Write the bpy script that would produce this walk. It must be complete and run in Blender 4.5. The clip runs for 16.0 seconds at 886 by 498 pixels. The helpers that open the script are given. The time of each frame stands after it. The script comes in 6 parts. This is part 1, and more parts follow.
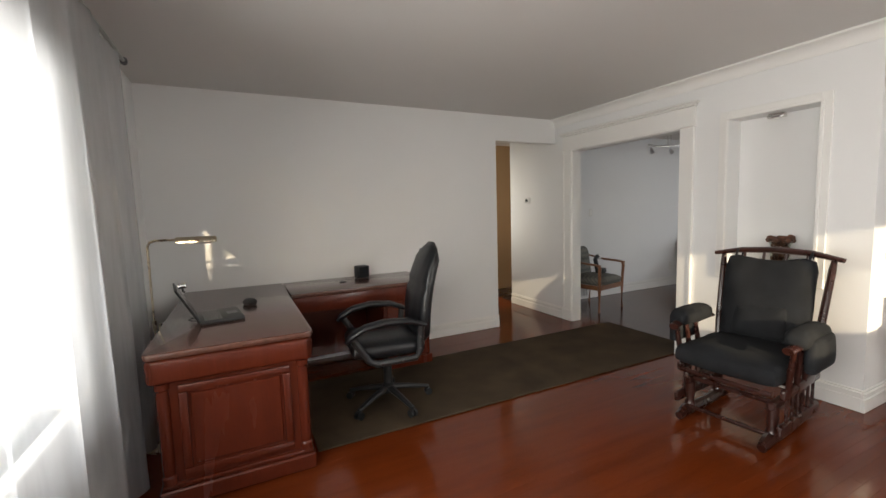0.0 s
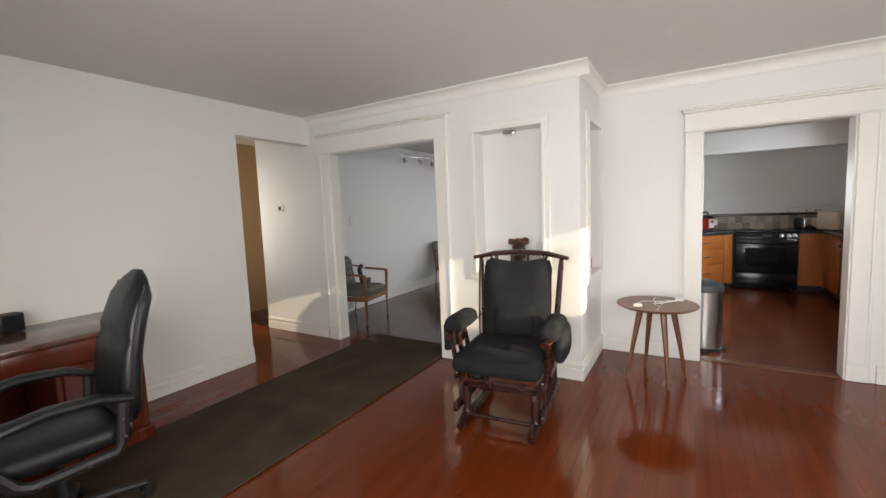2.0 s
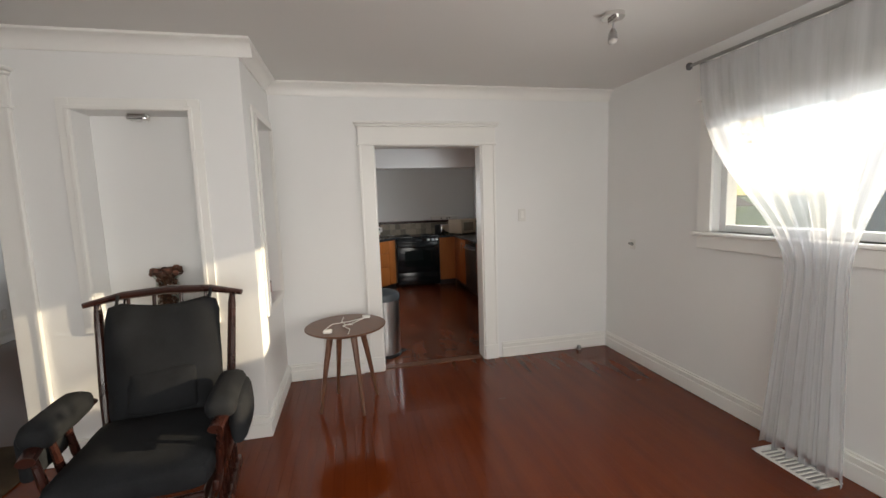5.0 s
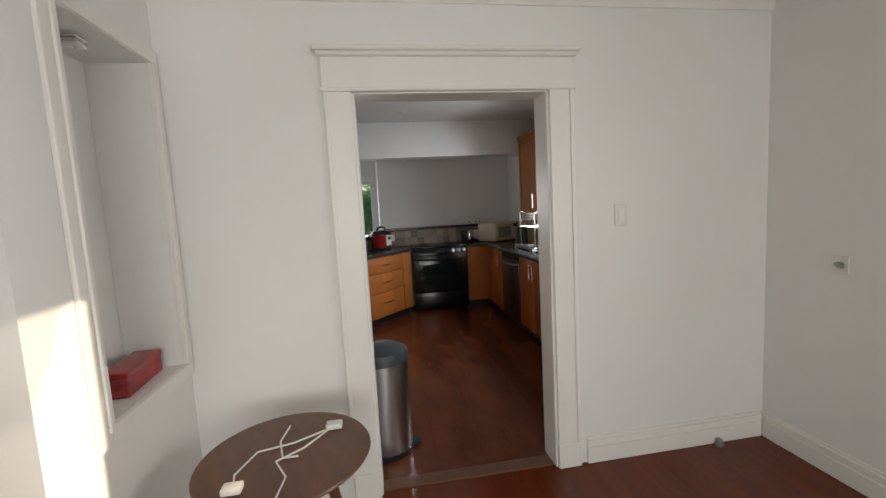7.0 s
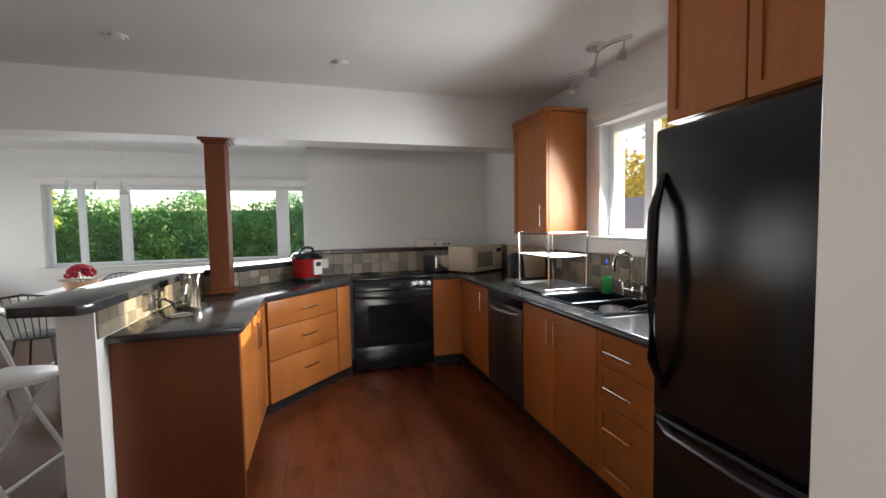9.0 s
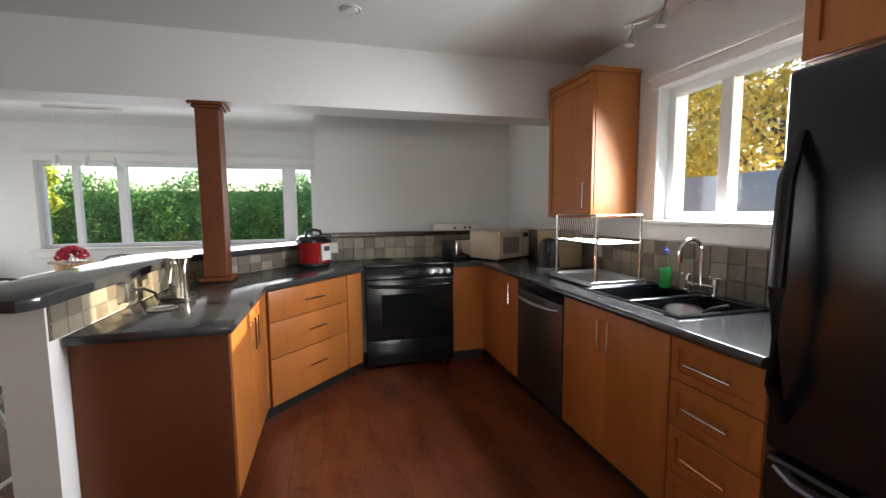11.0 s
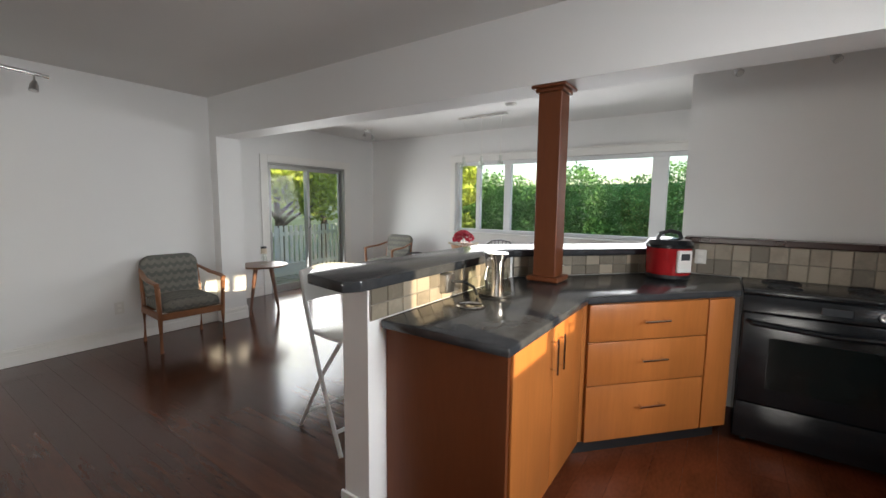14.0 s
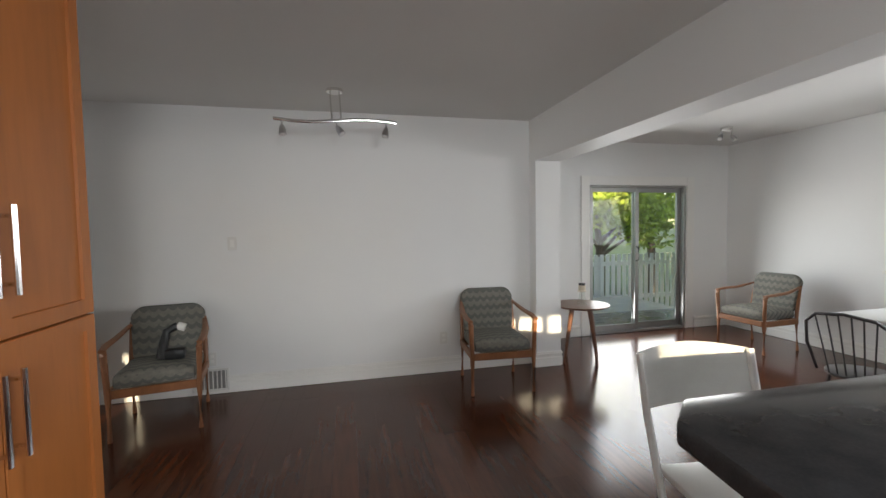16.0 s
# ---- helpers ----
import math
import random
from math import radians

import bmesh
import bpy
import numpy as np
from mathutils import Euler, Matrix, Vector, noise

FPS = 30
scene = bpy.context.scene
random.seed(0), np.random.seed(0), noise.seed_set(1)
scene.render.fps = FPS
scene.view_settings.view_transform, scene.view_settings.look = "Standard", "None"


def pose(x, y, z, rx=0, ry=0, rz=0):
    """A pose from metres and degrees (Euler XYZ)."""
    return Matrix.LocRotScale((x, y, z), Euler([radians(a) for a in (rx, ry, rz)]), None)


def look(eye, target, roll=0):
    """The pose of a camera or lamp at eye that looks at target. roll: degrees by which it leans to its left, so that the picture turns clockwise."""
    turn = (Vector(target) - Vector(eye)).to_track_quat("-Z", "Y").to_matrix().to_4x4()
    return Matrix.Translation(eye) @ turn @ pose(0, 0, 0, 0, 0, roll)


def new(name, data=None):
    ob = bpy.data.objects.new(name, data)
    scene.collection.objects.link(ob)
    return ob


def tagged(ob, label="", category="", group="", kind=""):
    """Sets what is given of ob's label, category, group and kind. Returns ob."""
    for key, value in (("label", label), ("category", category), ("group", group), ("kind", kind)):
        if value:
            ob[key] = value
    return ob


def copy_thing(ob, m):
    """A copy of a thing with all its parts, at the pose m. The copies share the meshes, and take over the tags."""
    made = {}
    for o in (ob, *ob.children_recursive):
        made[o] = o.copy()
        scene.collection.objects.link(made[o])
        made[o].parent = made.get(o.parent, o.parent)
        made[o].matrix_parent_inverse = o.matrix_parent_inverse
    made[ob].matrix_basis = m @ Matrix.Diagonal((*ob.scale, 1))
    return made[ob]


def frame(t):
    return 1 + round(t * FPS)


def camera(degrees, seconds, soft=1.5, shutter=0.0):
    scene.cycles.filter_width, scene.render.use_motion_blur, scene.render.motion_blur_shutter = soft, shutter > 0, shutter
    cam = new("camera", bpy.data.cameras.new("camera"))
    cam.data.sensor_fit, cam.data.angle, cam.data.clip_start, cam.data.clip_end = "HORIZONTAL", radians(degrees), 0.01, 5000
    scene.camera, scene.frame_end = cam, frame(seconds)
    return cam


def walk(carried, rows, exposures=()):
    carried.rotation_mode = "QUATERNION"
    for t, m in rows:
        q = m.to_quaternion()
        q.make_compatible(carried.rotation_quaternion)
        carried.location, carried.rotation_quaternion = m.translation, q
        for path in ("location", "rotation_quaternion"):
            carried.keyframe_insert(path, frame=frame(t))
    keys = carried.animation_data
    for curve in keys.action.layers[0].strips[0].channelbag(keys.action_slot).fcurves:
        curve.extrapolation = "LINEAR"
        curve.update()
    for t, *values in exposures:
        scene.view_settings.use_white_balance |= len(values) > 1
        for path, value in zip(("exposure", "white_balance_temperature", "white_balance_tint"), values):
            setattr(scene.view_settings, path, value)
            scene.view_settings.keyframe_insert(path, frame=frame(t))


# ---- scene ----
cam = camera(94.0, 16.0)
PATH = [
    (0, (1.502, 1.926, 1.425), (2.382, 3.713, 1.237), -1.7),
    (0.5, (1.489, 2.066, 1.398), (2.479, 3.793, 1.202), -1.5),
    (1, (1.612, 2.25, 1.419), (2.824, 3.826, 1.204), -2.3),
    (1.5, (1.66, 2.331, 1.413), (2.99, 3.802, 1.154), -2.2),
    (2, (1.802, 2.341, 1.43), (3.511, 3.361, 1.24), -2.3),
    (2.5, (2.026, 2.357, 1.454), (3.959, 2.841, 1.287), -4.2),
    (3, (2.165, 2.352, 1.487), (4.148, 2.216, 1.269), -3.5),
    (3.2, (2.188, 2.349, 1.504), (4.14, 1.984, 1.266), -2.7),
    (5.3, (2.448, 2.466, 1.496), (4.39, 2.045, 1.272), -1.9),
    (5.5, (2.581, 2.42, 1.48), (4.54, 2.081, 1.267), -1.8),
    (6, (2.996, 2.365, 1.454), (4.961, 2.065, 1.238), -1.5),
    (6.5, (3.473, 2.281, 1.443), (5.414, 1.859, 1.21), -2.8),
    (7, (3.984, 2.179, 1.453), (5.949, 1.869, 1.249), -3.2),
    (7.5, (4.478, 2.102, 1.432), (6.401, 1.612, 1.188), -0.8),
    (8, (4.945, 2.035, 1.434), (6.895, 1.632, 1.247), -1.3),
    (8.5, (5.38, 1.978, 1.423), (7.321, 1.531, 1.24), 0.5),
    (9, (5.739, 1.969, 1.393), (7.657, 1.412, 1.282), -1.0),
    (9.5, (6.014, 1.966, 1.391), (7.951, 1.503, 1.207), -1.3),
    (12, (6.209, 1.948, 1.357), (8.126, 1.41, 1.172), 0.0),
    (12.5, (6.264, 1.832, 1.367), (8.252, 1.726, 1.185), -0.4),
    (13, (6.382, 1.795, 1.36), (8.358, 2.026, 1.161), -0.2),
    (13.5, (6.608, 1.764, 1.39), (8.522, 2.291, 1.15), 1.2),
    (14, (6.779, 1.812, 1.381), (8.415, 2.94, 1.16), 0.6),
    (14.5, (6.967, 1.884, 1.382), (8.106, 3.516, 1.179), -0.1),
    (15, (7.072, 2.098, 1.385), (7.971, 3.878, 1.227), 0.3),
    (15.5, (7.169, 2.374, 1.406), (7.868, 4.245, 1.302), -0.2),
    (16, (7.313, 2.649, 1.412), (7.764, 4.595, 1.317), -1.0),
]
walk(cam, [(t, look(eye, target, roll)) for t, eye, target, roll in PATH],
     exposures=[(0.0, 1.1), (1.0, 1.15), (2.0, 1.4), (2.5, 1.5), (3.2, 0.9), (5.5, 0.82), (7.0, 0.78), (8.2, 1.2), (9.5, 1.6), (11.8, 1.6), (13.0, 1.5), (14.5, 1.5), (16.0, 1.55)])

# ---- light ----
SUN_DIR = Vector((0.20, 1.0, -0.235))
sun = new("sun", bpy.data.lights.new("sun", "SUN"))
sun.data.energy, sun.data.angle, sun.data.color = 3.6, radians(0.6), (1.0, 0.82, 0.55)
sun.matrix_world = look((0, 0, 10), Vector((0, 0, 10)) + SUN_DIR)
world = bpy.data.worlds.new("sky")
scene.world = world
world.use_nodes = True
sky = world.node_tree.nodes.new("ShaderNodeTexSky")
sky.sky_type, sky.sun_disc, sky.sun_elevation, sky.sun_rotation = "NISHITA", False, radians(13), radians(191.3)
back = world.node_tree.nodes["Background"]
back.inputs[1].default_value = 0.15
world.node_tree.links.new(sky.outputs[0], back.inputs[0])


def window_light(name, centre, target, w, h, watts, colour):
    ob = new(name, bpy.data.lights.new(name, "AREA"))
    ob.data.shape, ob.data.size, ob.data.size_y, ob.data.energy, ob.data.color = "RECTANGLE", w, h, watts, colour
    ob.data.spread = radians(140)
    ob.matrix_world = look(centre, target)


window_light("daylight_west", (0.775, 2.2, 1.40), (3, 2.2, 1.1), 3.5, 1.25, 42, (1.0, 0.96, 0.90))
window_light("daylight_south", (3.7, -0.03, 1.62), (3.7, 3, 1.0), 1.95, 0.7, 11, (1.0, 0.97, 0.93))
window_light("daylight_kitchen", (7.92, 0.0, 1.70), (7.92, 2, 0.8), 0.7, 0.66, 17, (0.93, 0.97, 1.0))
window_light("daylight_east", (12.455, 3.8, 1.48), (9, 3.8, 0.7), 2.9, 0.95, 14, (0.97, 0.98, 1.0))
window_light("daylight_north", (11.07, 7.36, 1.0), (11.07, 4, 0.5), 1.35, 1.7, 11, (0.98, 0.98, 0.97))
# fill lamp added to brighten the hall, in an assumed unseen opening
window_light("hall_fill", (4.10, 7.45, 1.5), (6, 7.45, 1.3), 0.7, 0.9, 3.5, (1.0, 0.93, 0.82))

# ---- materials ----
def mat(name, colour, rough=0.5, metal=0.0, scale=8.0, amount=0.12, bump=0.02, fine=120.0, stretch=(1, 1, 1),
        island=0.0, coat=0.0, piece=0.0, spec=0.5):
    """Colour varied at two scales, with fine relief; island and piece: how much single pieces differ."""
    m = bpy.data.materials.new(name)
    m.use_nodes = True
    n, l = m.node_tree.nodes, m.node_tree.links
    b = n["Principled BSDF"]
    b.inputs["Metallic"].default_value = metal
    b.inputs["Coat Weight"].default_value = coat
    b.inputs["Coat Roughness"].default_value = 0.12
    b.inputs["Specular IOR Level"].default_value = spec
    tc = n.new("ShaderNodeTexCoord")
    mp = n.new("ShaderNodeMapping")
    mp.inputs["Scale"].default_value = stretch
    l.new(n.new("ShaderNodeNewGeometry").outputs["Position"] if piece else tc.outputs["Object"], mp.inputs["Vector"])
    big = n.new("ShaderNodeTexNoise")
    big.inputs["Scale"].default_value, big.inputs["Detail"].default_value = scale, 5
    small = n.new("ShaderNodeTexNoise")
    small.inputs["Scale"].default_value, small.inputs["Detail"].default_value = fine, 3
    l.new(mp.outputs[0], big.inputs["Vector"])
    l.new(mp.outputs[0], small.inputs["Vector"])
    add = n.new("ShaderNodeMath")
    add.operation = "MULTIPLY_ADD"
    l.new(big.outputs["Fac"], add.inputs[0])
    add.inputs[1].default_value = 0.7
    half = n.new("ShaderNodeMath")
    half.operation = "MULTIPLY"
    half.inputs[1].default_value = 0.3
    l.new(small.outputs["Fac"], half.inputs[0])
    l.new(half.outputs[0], add.inputs[2])
    out = add.outputs[0]
    for kind, k in (("island", island), ("piece", piece)):
        if k:
            src = n.new("ShaderNodeNewGeometry").outputs["Random Per Island"] if kind == "island" else n.new("ShaderNodeObjectInfo").outputs["Random"]
            w = n.new("ShaderNodeMath")
            w.operation = "MULTIPLY_ADD"
            w.inputs[1].default_value = k
            l.new(src, w.inputs[0])
            sub = n.new("ShaderNodeMath")
            sub.operation = "SUBTRACT"
            sub.inputs[1].default_value = k / 2
            l.new(out, sub.inputs[0])
            l.new(sub.outputs[0], w.inputs[2])
            out = w.outputs[0]
    ramp = n.new("ShaderNodeValToRGB")
    c = Vector(colour)
    ramp.color_ramp.elements[0].position, ramp.color_ramp.elements[1].position = 0.25, 0.75
    ramp.color_ramp.elements[0].color = (*(c * (1 - amount)), 1)
    ramp.color_ramp.elements[1].color = (*[min(1.0, v) for v in c * (1 + amount)], 1)
    l.new(out, ramp.inputs[0])
    l.new(ramp.outputs[0], b.inputs["Base Color"])
    rr = n.new("ShaderNodeMapRange")
    rr.inputs["To Min"].default_value, rr.inputs["To Max"].default_value = max(0.02, rough * 0.8), min(1, rough * 1.2)
    l.new(big.outputs["Fac"], rr.inputs["Value"])
    l.new(rr.outputs[0], b.inputs["Roughness"])
    if bump:
        bp = n.new("ShaderNodeBump")
        bp.inputs["Strength"].default_value, bp.inputs["Distance"].default_value = min(1, bump * 5), 0.003
        l.new(small.outputs["Fac"], bp.inputs["Height"])
        l.new(bp.outputs[0], b.inputs["Normal"])
    return m


def glass_mat(name, tint=(1, 1, 1), rough=0.0):
    m = bpy.data.materials.new(name)
    m.use_nodes = True
    n, l = m.node_tree.nodes, m.node_tree.links
    n.remove(n["Principled BSDF"])
    t, g, mix, fr = n.new("ShaderNodeBsdfTransparent"), n.new("ShaderNodeBsdfGlossy"), n.new("ShaderNodeMixShader"), n.new("ShaderNodeMath")
    lw, pw = n.new("ShaderNodeLayerWeight"), n.new("ShaderNodeMath")
    pw.operation, pw.inputs[1].default_value = "POWER", 4.0
    fr.operation, fr.inputs[1].default_value, fr.inputs[2].default_value = "MULTIPLY_ADD", 0.5, 0.03
    l.new(lw.outputs["Facing"], pw.inputs[0])
    l.new(pw.outputs[0], fr.inputs[0])
    t.inputs[0].default_value = (*tint, 1)
    g.inputs["Roughness"].default_value = rough
    l.new(fr.outputs[0], mix.inputs[0])
    l.new(t.outputs[0], mix.inputs[1])
    l.new(g.outputs[0], mix.inputs[2])
    l.new(mix.outputs[0], n["Material Output"].inputs[0])
    return m


def sheer_mat():
    m = bpy.data.materials.new("sheer_fabric")
    m.use_nodes = True
    n, l = m.node_tree.nodes, m.node_tree.links
    n.remove(n["Principled BSDF"])
    t, d, tl = n.new("ShaderNodeBsdfTransparent"), n.new("ShaderNodeBsdfDiffuse"), n.new("ShaderNodeBsdfTranslucent")
    for s in (d, tl):
        s.inputs[0].default_value = (0.66, 0.68, 0.71, 1)
    m1, m2, no = n.new("ShaderNodeMixShader"), n.new("ShaderNodeMixShader"), n.new("ShaderNodeTexNoise")
    no.inputs["Scale"].default_value = 9
    m1.inputs[0].default_value = 0.55
    l.new(d.outputs[0], m1.inputs[1])
    l.new(tl.outputs[0], m1.inputs[2])
    mr = n.new("ShaderNodeMapRange")
    mr.inputs["To Min"].default_value, mr.inputs["To Max"].default_value = 0.36, 0.48
    l.new(no.outputs["Fac"], mr.inputs["Value"])
    l.new(mr.outputs[0], m2.inputs[0])
    l.new(t.outputs[0], m2.inputs[1])
    l.new(m1.outputs[0], m2.inputs[2])
    l.new(m2.outputs[0], n["Material Output"].inputs[0])
    return m


def leaf_mat(name, colour, vary=0.5):
    m = mat(name, colour, 0.6, amount=vary, scale=2.0, island=0.6, bump=0)
    b = m.node_tree.nodes["Principled BSDF"]
    tl, mix = m.node_tree.nodes.new("ShaderNodeBsdfTranslucent"), m.node_tree.nodes.new("ShaderNodeMixShader")
    tl.inputs[0].default_value = (*colour, 1)
    mix.inputs[0].default_value = 0.35
    l = m.node_tree.links
    l.new(b.outputs[0], mix.inputs[1])
    l.new(tl.outputs[0], mix.inputs[2])
    l.new(mix.outputs[0], m.node_tree.nodes["Material Output"].inputs[0])
    return m


M_WALL = mat("white_wall_paint", (0.80, 0.80, 0.79), 0.55, scale=1.5, amount=0.025, bump=0.012, fine=160)
M_TRIM = mat("white_trim_paint", (0.82, 0.81, 0.78), 0.35, scale=3, amount=0.03, bump=0.008)
M_CEIL = mat("ceiling_paint", (0.72, 0.71, 0.69), 0.75, scale=1.2, amount=0.03, bump=0.03, fine=200)
M_TAN = mat("tan_wall_paint", (0.50, 0.34, 0.19), 0.6, scale=2, amount=0.05, bump=0.012)
M_FLOOR = mat("red_stained_oak", (0.125, 0.023, 0.005), 0.12, scale=1.3, amount=0.25, bump=0.003, fine=40, stretch=(1, 9, 1), island=0.06, spec=0.32)
M_KFLOOR = mat("brown_red_floor", (0.125, 0.034, 0.014), 0.24, scale=2.0, amount=0.55, bump=0.005, fine=30, stretch=(1, 2.5, 1), piece=0.10, spec=0.35)
M_DFLOOR = mat("dark_brown_plank", (0.074, 0.025, 0.012), 0.17, scale=3, amount=0.4, bump=0.006, fine=40, stretch=(9, 1, 1), piece=0.3, spec=0.42)
M_CHERRY = mat("dark_cherry_wood", (0.100, 0.018, 0.008), 0.26, scale=2.5, amount=0.25, bump=0.004, fine=30, stretch=(3, 3, 0.6), coat=0.1, spec=0.4)
M_CHERRYTOP = mat("dark_cherry_top", (0.105, 0.045, 0.032), 0.22, scale=5, amount=0.3, bump=0.008, fine=50, stretch=(6, 1, 1), coat=0.4)
M_MAPLE = mat("honey_maple_cabinet", (0.40, 0.135, 0.032), 0.38, scale=4, amount=0.25, bump=0.008, fine=45, stretch=(1, 1, 0.12), coat=0.05, spec=0.4)
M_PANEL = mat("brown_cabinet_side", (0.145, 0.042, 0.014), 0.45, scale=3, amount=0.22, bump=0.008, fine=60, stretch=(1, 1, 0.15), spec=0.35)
M_WALNUT = mat("walnut_wood", (0.13, 0.055, 0.028), 0.34, scale=6, amount=0.35, bump=0.01, fine=60, stretch=(1, 5, 1))
M_OAK = mat("oak_chair_wood", (0.24, 0.10, 0.042), 0.38, scale=8, amount=0.3, bump=0.01, fine=60, stretch=(1, 1, 0.3))
M_DARKWOOD = mat("dark_mahogany_wood", (0.030, 0.009, 0.006), 0.28, scale=8, amount=0.3, bump=0.006, coat=0.15)
M_COUNTER = mat("dark_slate_laminate", (0.042, 0.044, 0.048), 0.17, scale=14, amount=0.4, bump=0.006, fine=220)
M_LEATHER = mat("black_leather", (0.009, 0.010, 0.012), 0.34, scale=30, amount=0.3, bump=0.05, fine=240)
M_BLACK = mat("black_plastic", (0.014, 0.015, 0.016), 0.4, scale=20, amount=0.2, bump=0.01)
M_GLOSSBLACK = mat("black_appliance_enamel", (0.008, 0.010, 0.012), 0.16, scale=60, amount=0.3, bump=0.02, fine=500)
M_OVENGLASS = mat("dark_oven_glass", (0.006, 0.009, 0.009), 0.05, scale=4, amount=0.2, bump=0)
M_CHROME = mat("chrome", (0.75, 0.74, 0.72), 0.14, 1.0, scale=20, amount=0.05, bump=0)
M_STEEL = mat("brushed_steel", (0.52, 0.52, 0.52), 0.30, 1.0, scale=5, amount=0.12, bump=0.012, fine=80, stretch=(8, 8, 0.3))
M_DARKSTEEL = mat("dark_stainless", (0.13, 0.13, 0.135), 0.32, 0.9, scale=5, amount=0.12, bump=0.01, stretch=(0.4, 1, 8))
M_BRASS = mat("satin_nickel", (0.55, 0.49, 0.37), 0.28, 1.0, scale=9, amount=0.1, bump=0)
M_CHARCOAL = mat("charcoal_microfibre", (0.014, 0.015, 0.017), 0.9, scale=9, amount=0.45, bump=0.05, fine=200, spec=0.2)
M_RUG = mat("brown_grey_carpet", (0.062, 0.044, 0.028), 0.95, scale=3.5, amount=0.5, bump=0.15, fine=260, spec=0.1)
M_PLATE = mat("white_plastic", (0.74, 0.73, 0.70), 0.4, scale=10, amount=0.04, bump=0)
M_CREAM = mat("cream_plastic", (0.62, 0.54, 0.42), 0.4, scale=6, amount=0.06, bump=0.01)
M_WHITEMETAL = mat("white_painted_metal", (0.72, 0.73, 0.72), 0.35, scale=12, amount=0.06, bump=0.01)
M_VINYL = mat("white_vinyl_frame", (0.80, 0.82, 0.82), 0.35, scale=5, amount=0.04, bump=0)
M_ALU = mat("grey_aluminium", (0.36, 0.36, 0.35), 0.4, 0.8, scale=8, amount=0.1, bump=0.01)
M_TILE = mat("slate_tile", (0.24, 0.205, 0.155), 0.45, scale=12, amount=0.35, bump=0.05, fine=60, piece=0.9)
M_GROUT = mat("grey_grout", (0.22, 0.20, 0.17), 0.9, scale=30, amount=0.15, bump=0.06)
M_RED = mat("red_enamel", (0.33, 0.012, 0.014), 0.22, scale=9, amount=0.15, bump=0)
M_PETAL = mat("red_petals", (0.42, 0.010, 0.035), 0.6, scale=20, amount=0.4, bump=0.02, island=0.5)
M_TERRA = mat("peach_pot", (0.62, 0.36, 0.22), 0.6, scale=9, amount=0.1, bump=0.02)
M_CONE = mat("dried_pinecones", (0.10, 0.04, 0.022), 0.7, scale=20, amount=0.6, bump=0.1, island=0.5)
M_SCREEN = mat("laptop_screen", (0.05, 0.055, 0.06), 0.12, scale=4, amount=0.1, bump=0)
M_GREEN = mat("green_soap", (0.03, 0.36, 0.08), 0.25, scale=9, amount=0.1, bump=0)
M_BLUE = mat("blue_cap", (0.05, 0.09, 0.45), 0.4, scale=9, amount=0.1, bump=0)
M_GLASS = glass_mat("window_glass")
M_JAR = glass_mat("jar_glass", (0.93, 0.95, 0.93))
M_SHEER = sheer_mat()
M_BULB = mat("frosted_bulb", (0.72, 0.72, 0.70), 0.3, scale=9, amount=0.05, bump=0)
M_CORD = mat("white_cord", (0.75, 0.73, 0.68), 0.5, scale=9, amount=0.05, bump=0)
M_GRASS = mat("lawn", (0.09, 0.13, 0.035), 0.9, scale=0.8, amount=0.4, bump=0.1, fine=50)
M_ROOF = mat("grey_shingle_roof", (0.27, 0.25, 0.25), 0.85, scale=6, amount=0.2, bump=0.05, fine=30)
M_SIDING = mat("pale_siding", (0.60, 0.58, 0.55), 0.7, scale=3, amount=0.06, bump=0.03)
M_DECK = mat("weathered_deck", (0.52, 0.47, 0.38), 0.8, scale=5, amount=0.25, bump=0.04)
M_HEDGE = leaf_mat("cedar_leaves", (0.17, 0.37, 0.11))
# darker leaf green for the solid cores: shade inside the foliage as colour
M_HEDGESHADE = mat("hedge_shade", (0.12, 0.26, 0.07), 0.9, scale=5, amount=0.5, bump=0.1)
M_YELLOW = leaf_mat("autumn_leaves", (0.55, 0.42, 0.08))
M_LIME = leaf_mat("lime_leaves", (0.40, 0.50, 0.08))
M_BARK = mat("bark", (0.10, 0.075, 0.055), 0.9, scale=12, amount=0.4, bump=0.15)


def upholstery():
    """Grey-green weave with a row pattern of rounded zigzags."""
    m = mat("patterned_upholstery", (0.19, 0.182, 0.155), 0.9, scale=30, amount=0.25, bump=0.06, fine=300)
    n, l = m.node_tree.nodes, m.node_tree.links
    tc, sep = n.new("ShaderNodeTexCoord"), n.new("ShaderNodeSeparateXYZ")
    l.new(tc.outputs["Object"], sep.inputs[0])

    def op(kind, a, b):
        x = n.new("ShaderNodeMath")
        x.operation = kind
        for i, v in enumerate((a, b)):
            if isinstance(v, (int, float)):
                x.inputs[i].default_value = v
            else:
                l.new(v, x.inputs[i])
        return x.outputs[0]
    zig = op("MULTIPLY", op("ABSOLUTE", op("SINE", op("MULTIPLY", sep.outputs[0], 48.0), 0), 0), 0.02)
    run = op("SUBTRACT", sep.outputs[2], sep.outputs[1])
    band = op("GREATER_THAN", op("FRACT", op("MULTIPLY", op("ADD", run, zig), 16.0), 0), 0.55)
    mix = n.new("ShaderNodeMix")
    mix.data_type = "RGBA"
    b = n["Principled BSDF"]
    src = b.inputs["Base Color"].links[0].from_socket
    l.new(op("MULTIPLY", band, 0.6), mix.inputs["Factor"])
    l.new(src, mix.inputs["A"])
    mix.inputs["B"].default_value = (0.075, 0.085, 0.08, 1)
    l.new(mix.outputs["Result"], b.inputs["Base Color"])
    return m


M_UPHOL = upholstery()


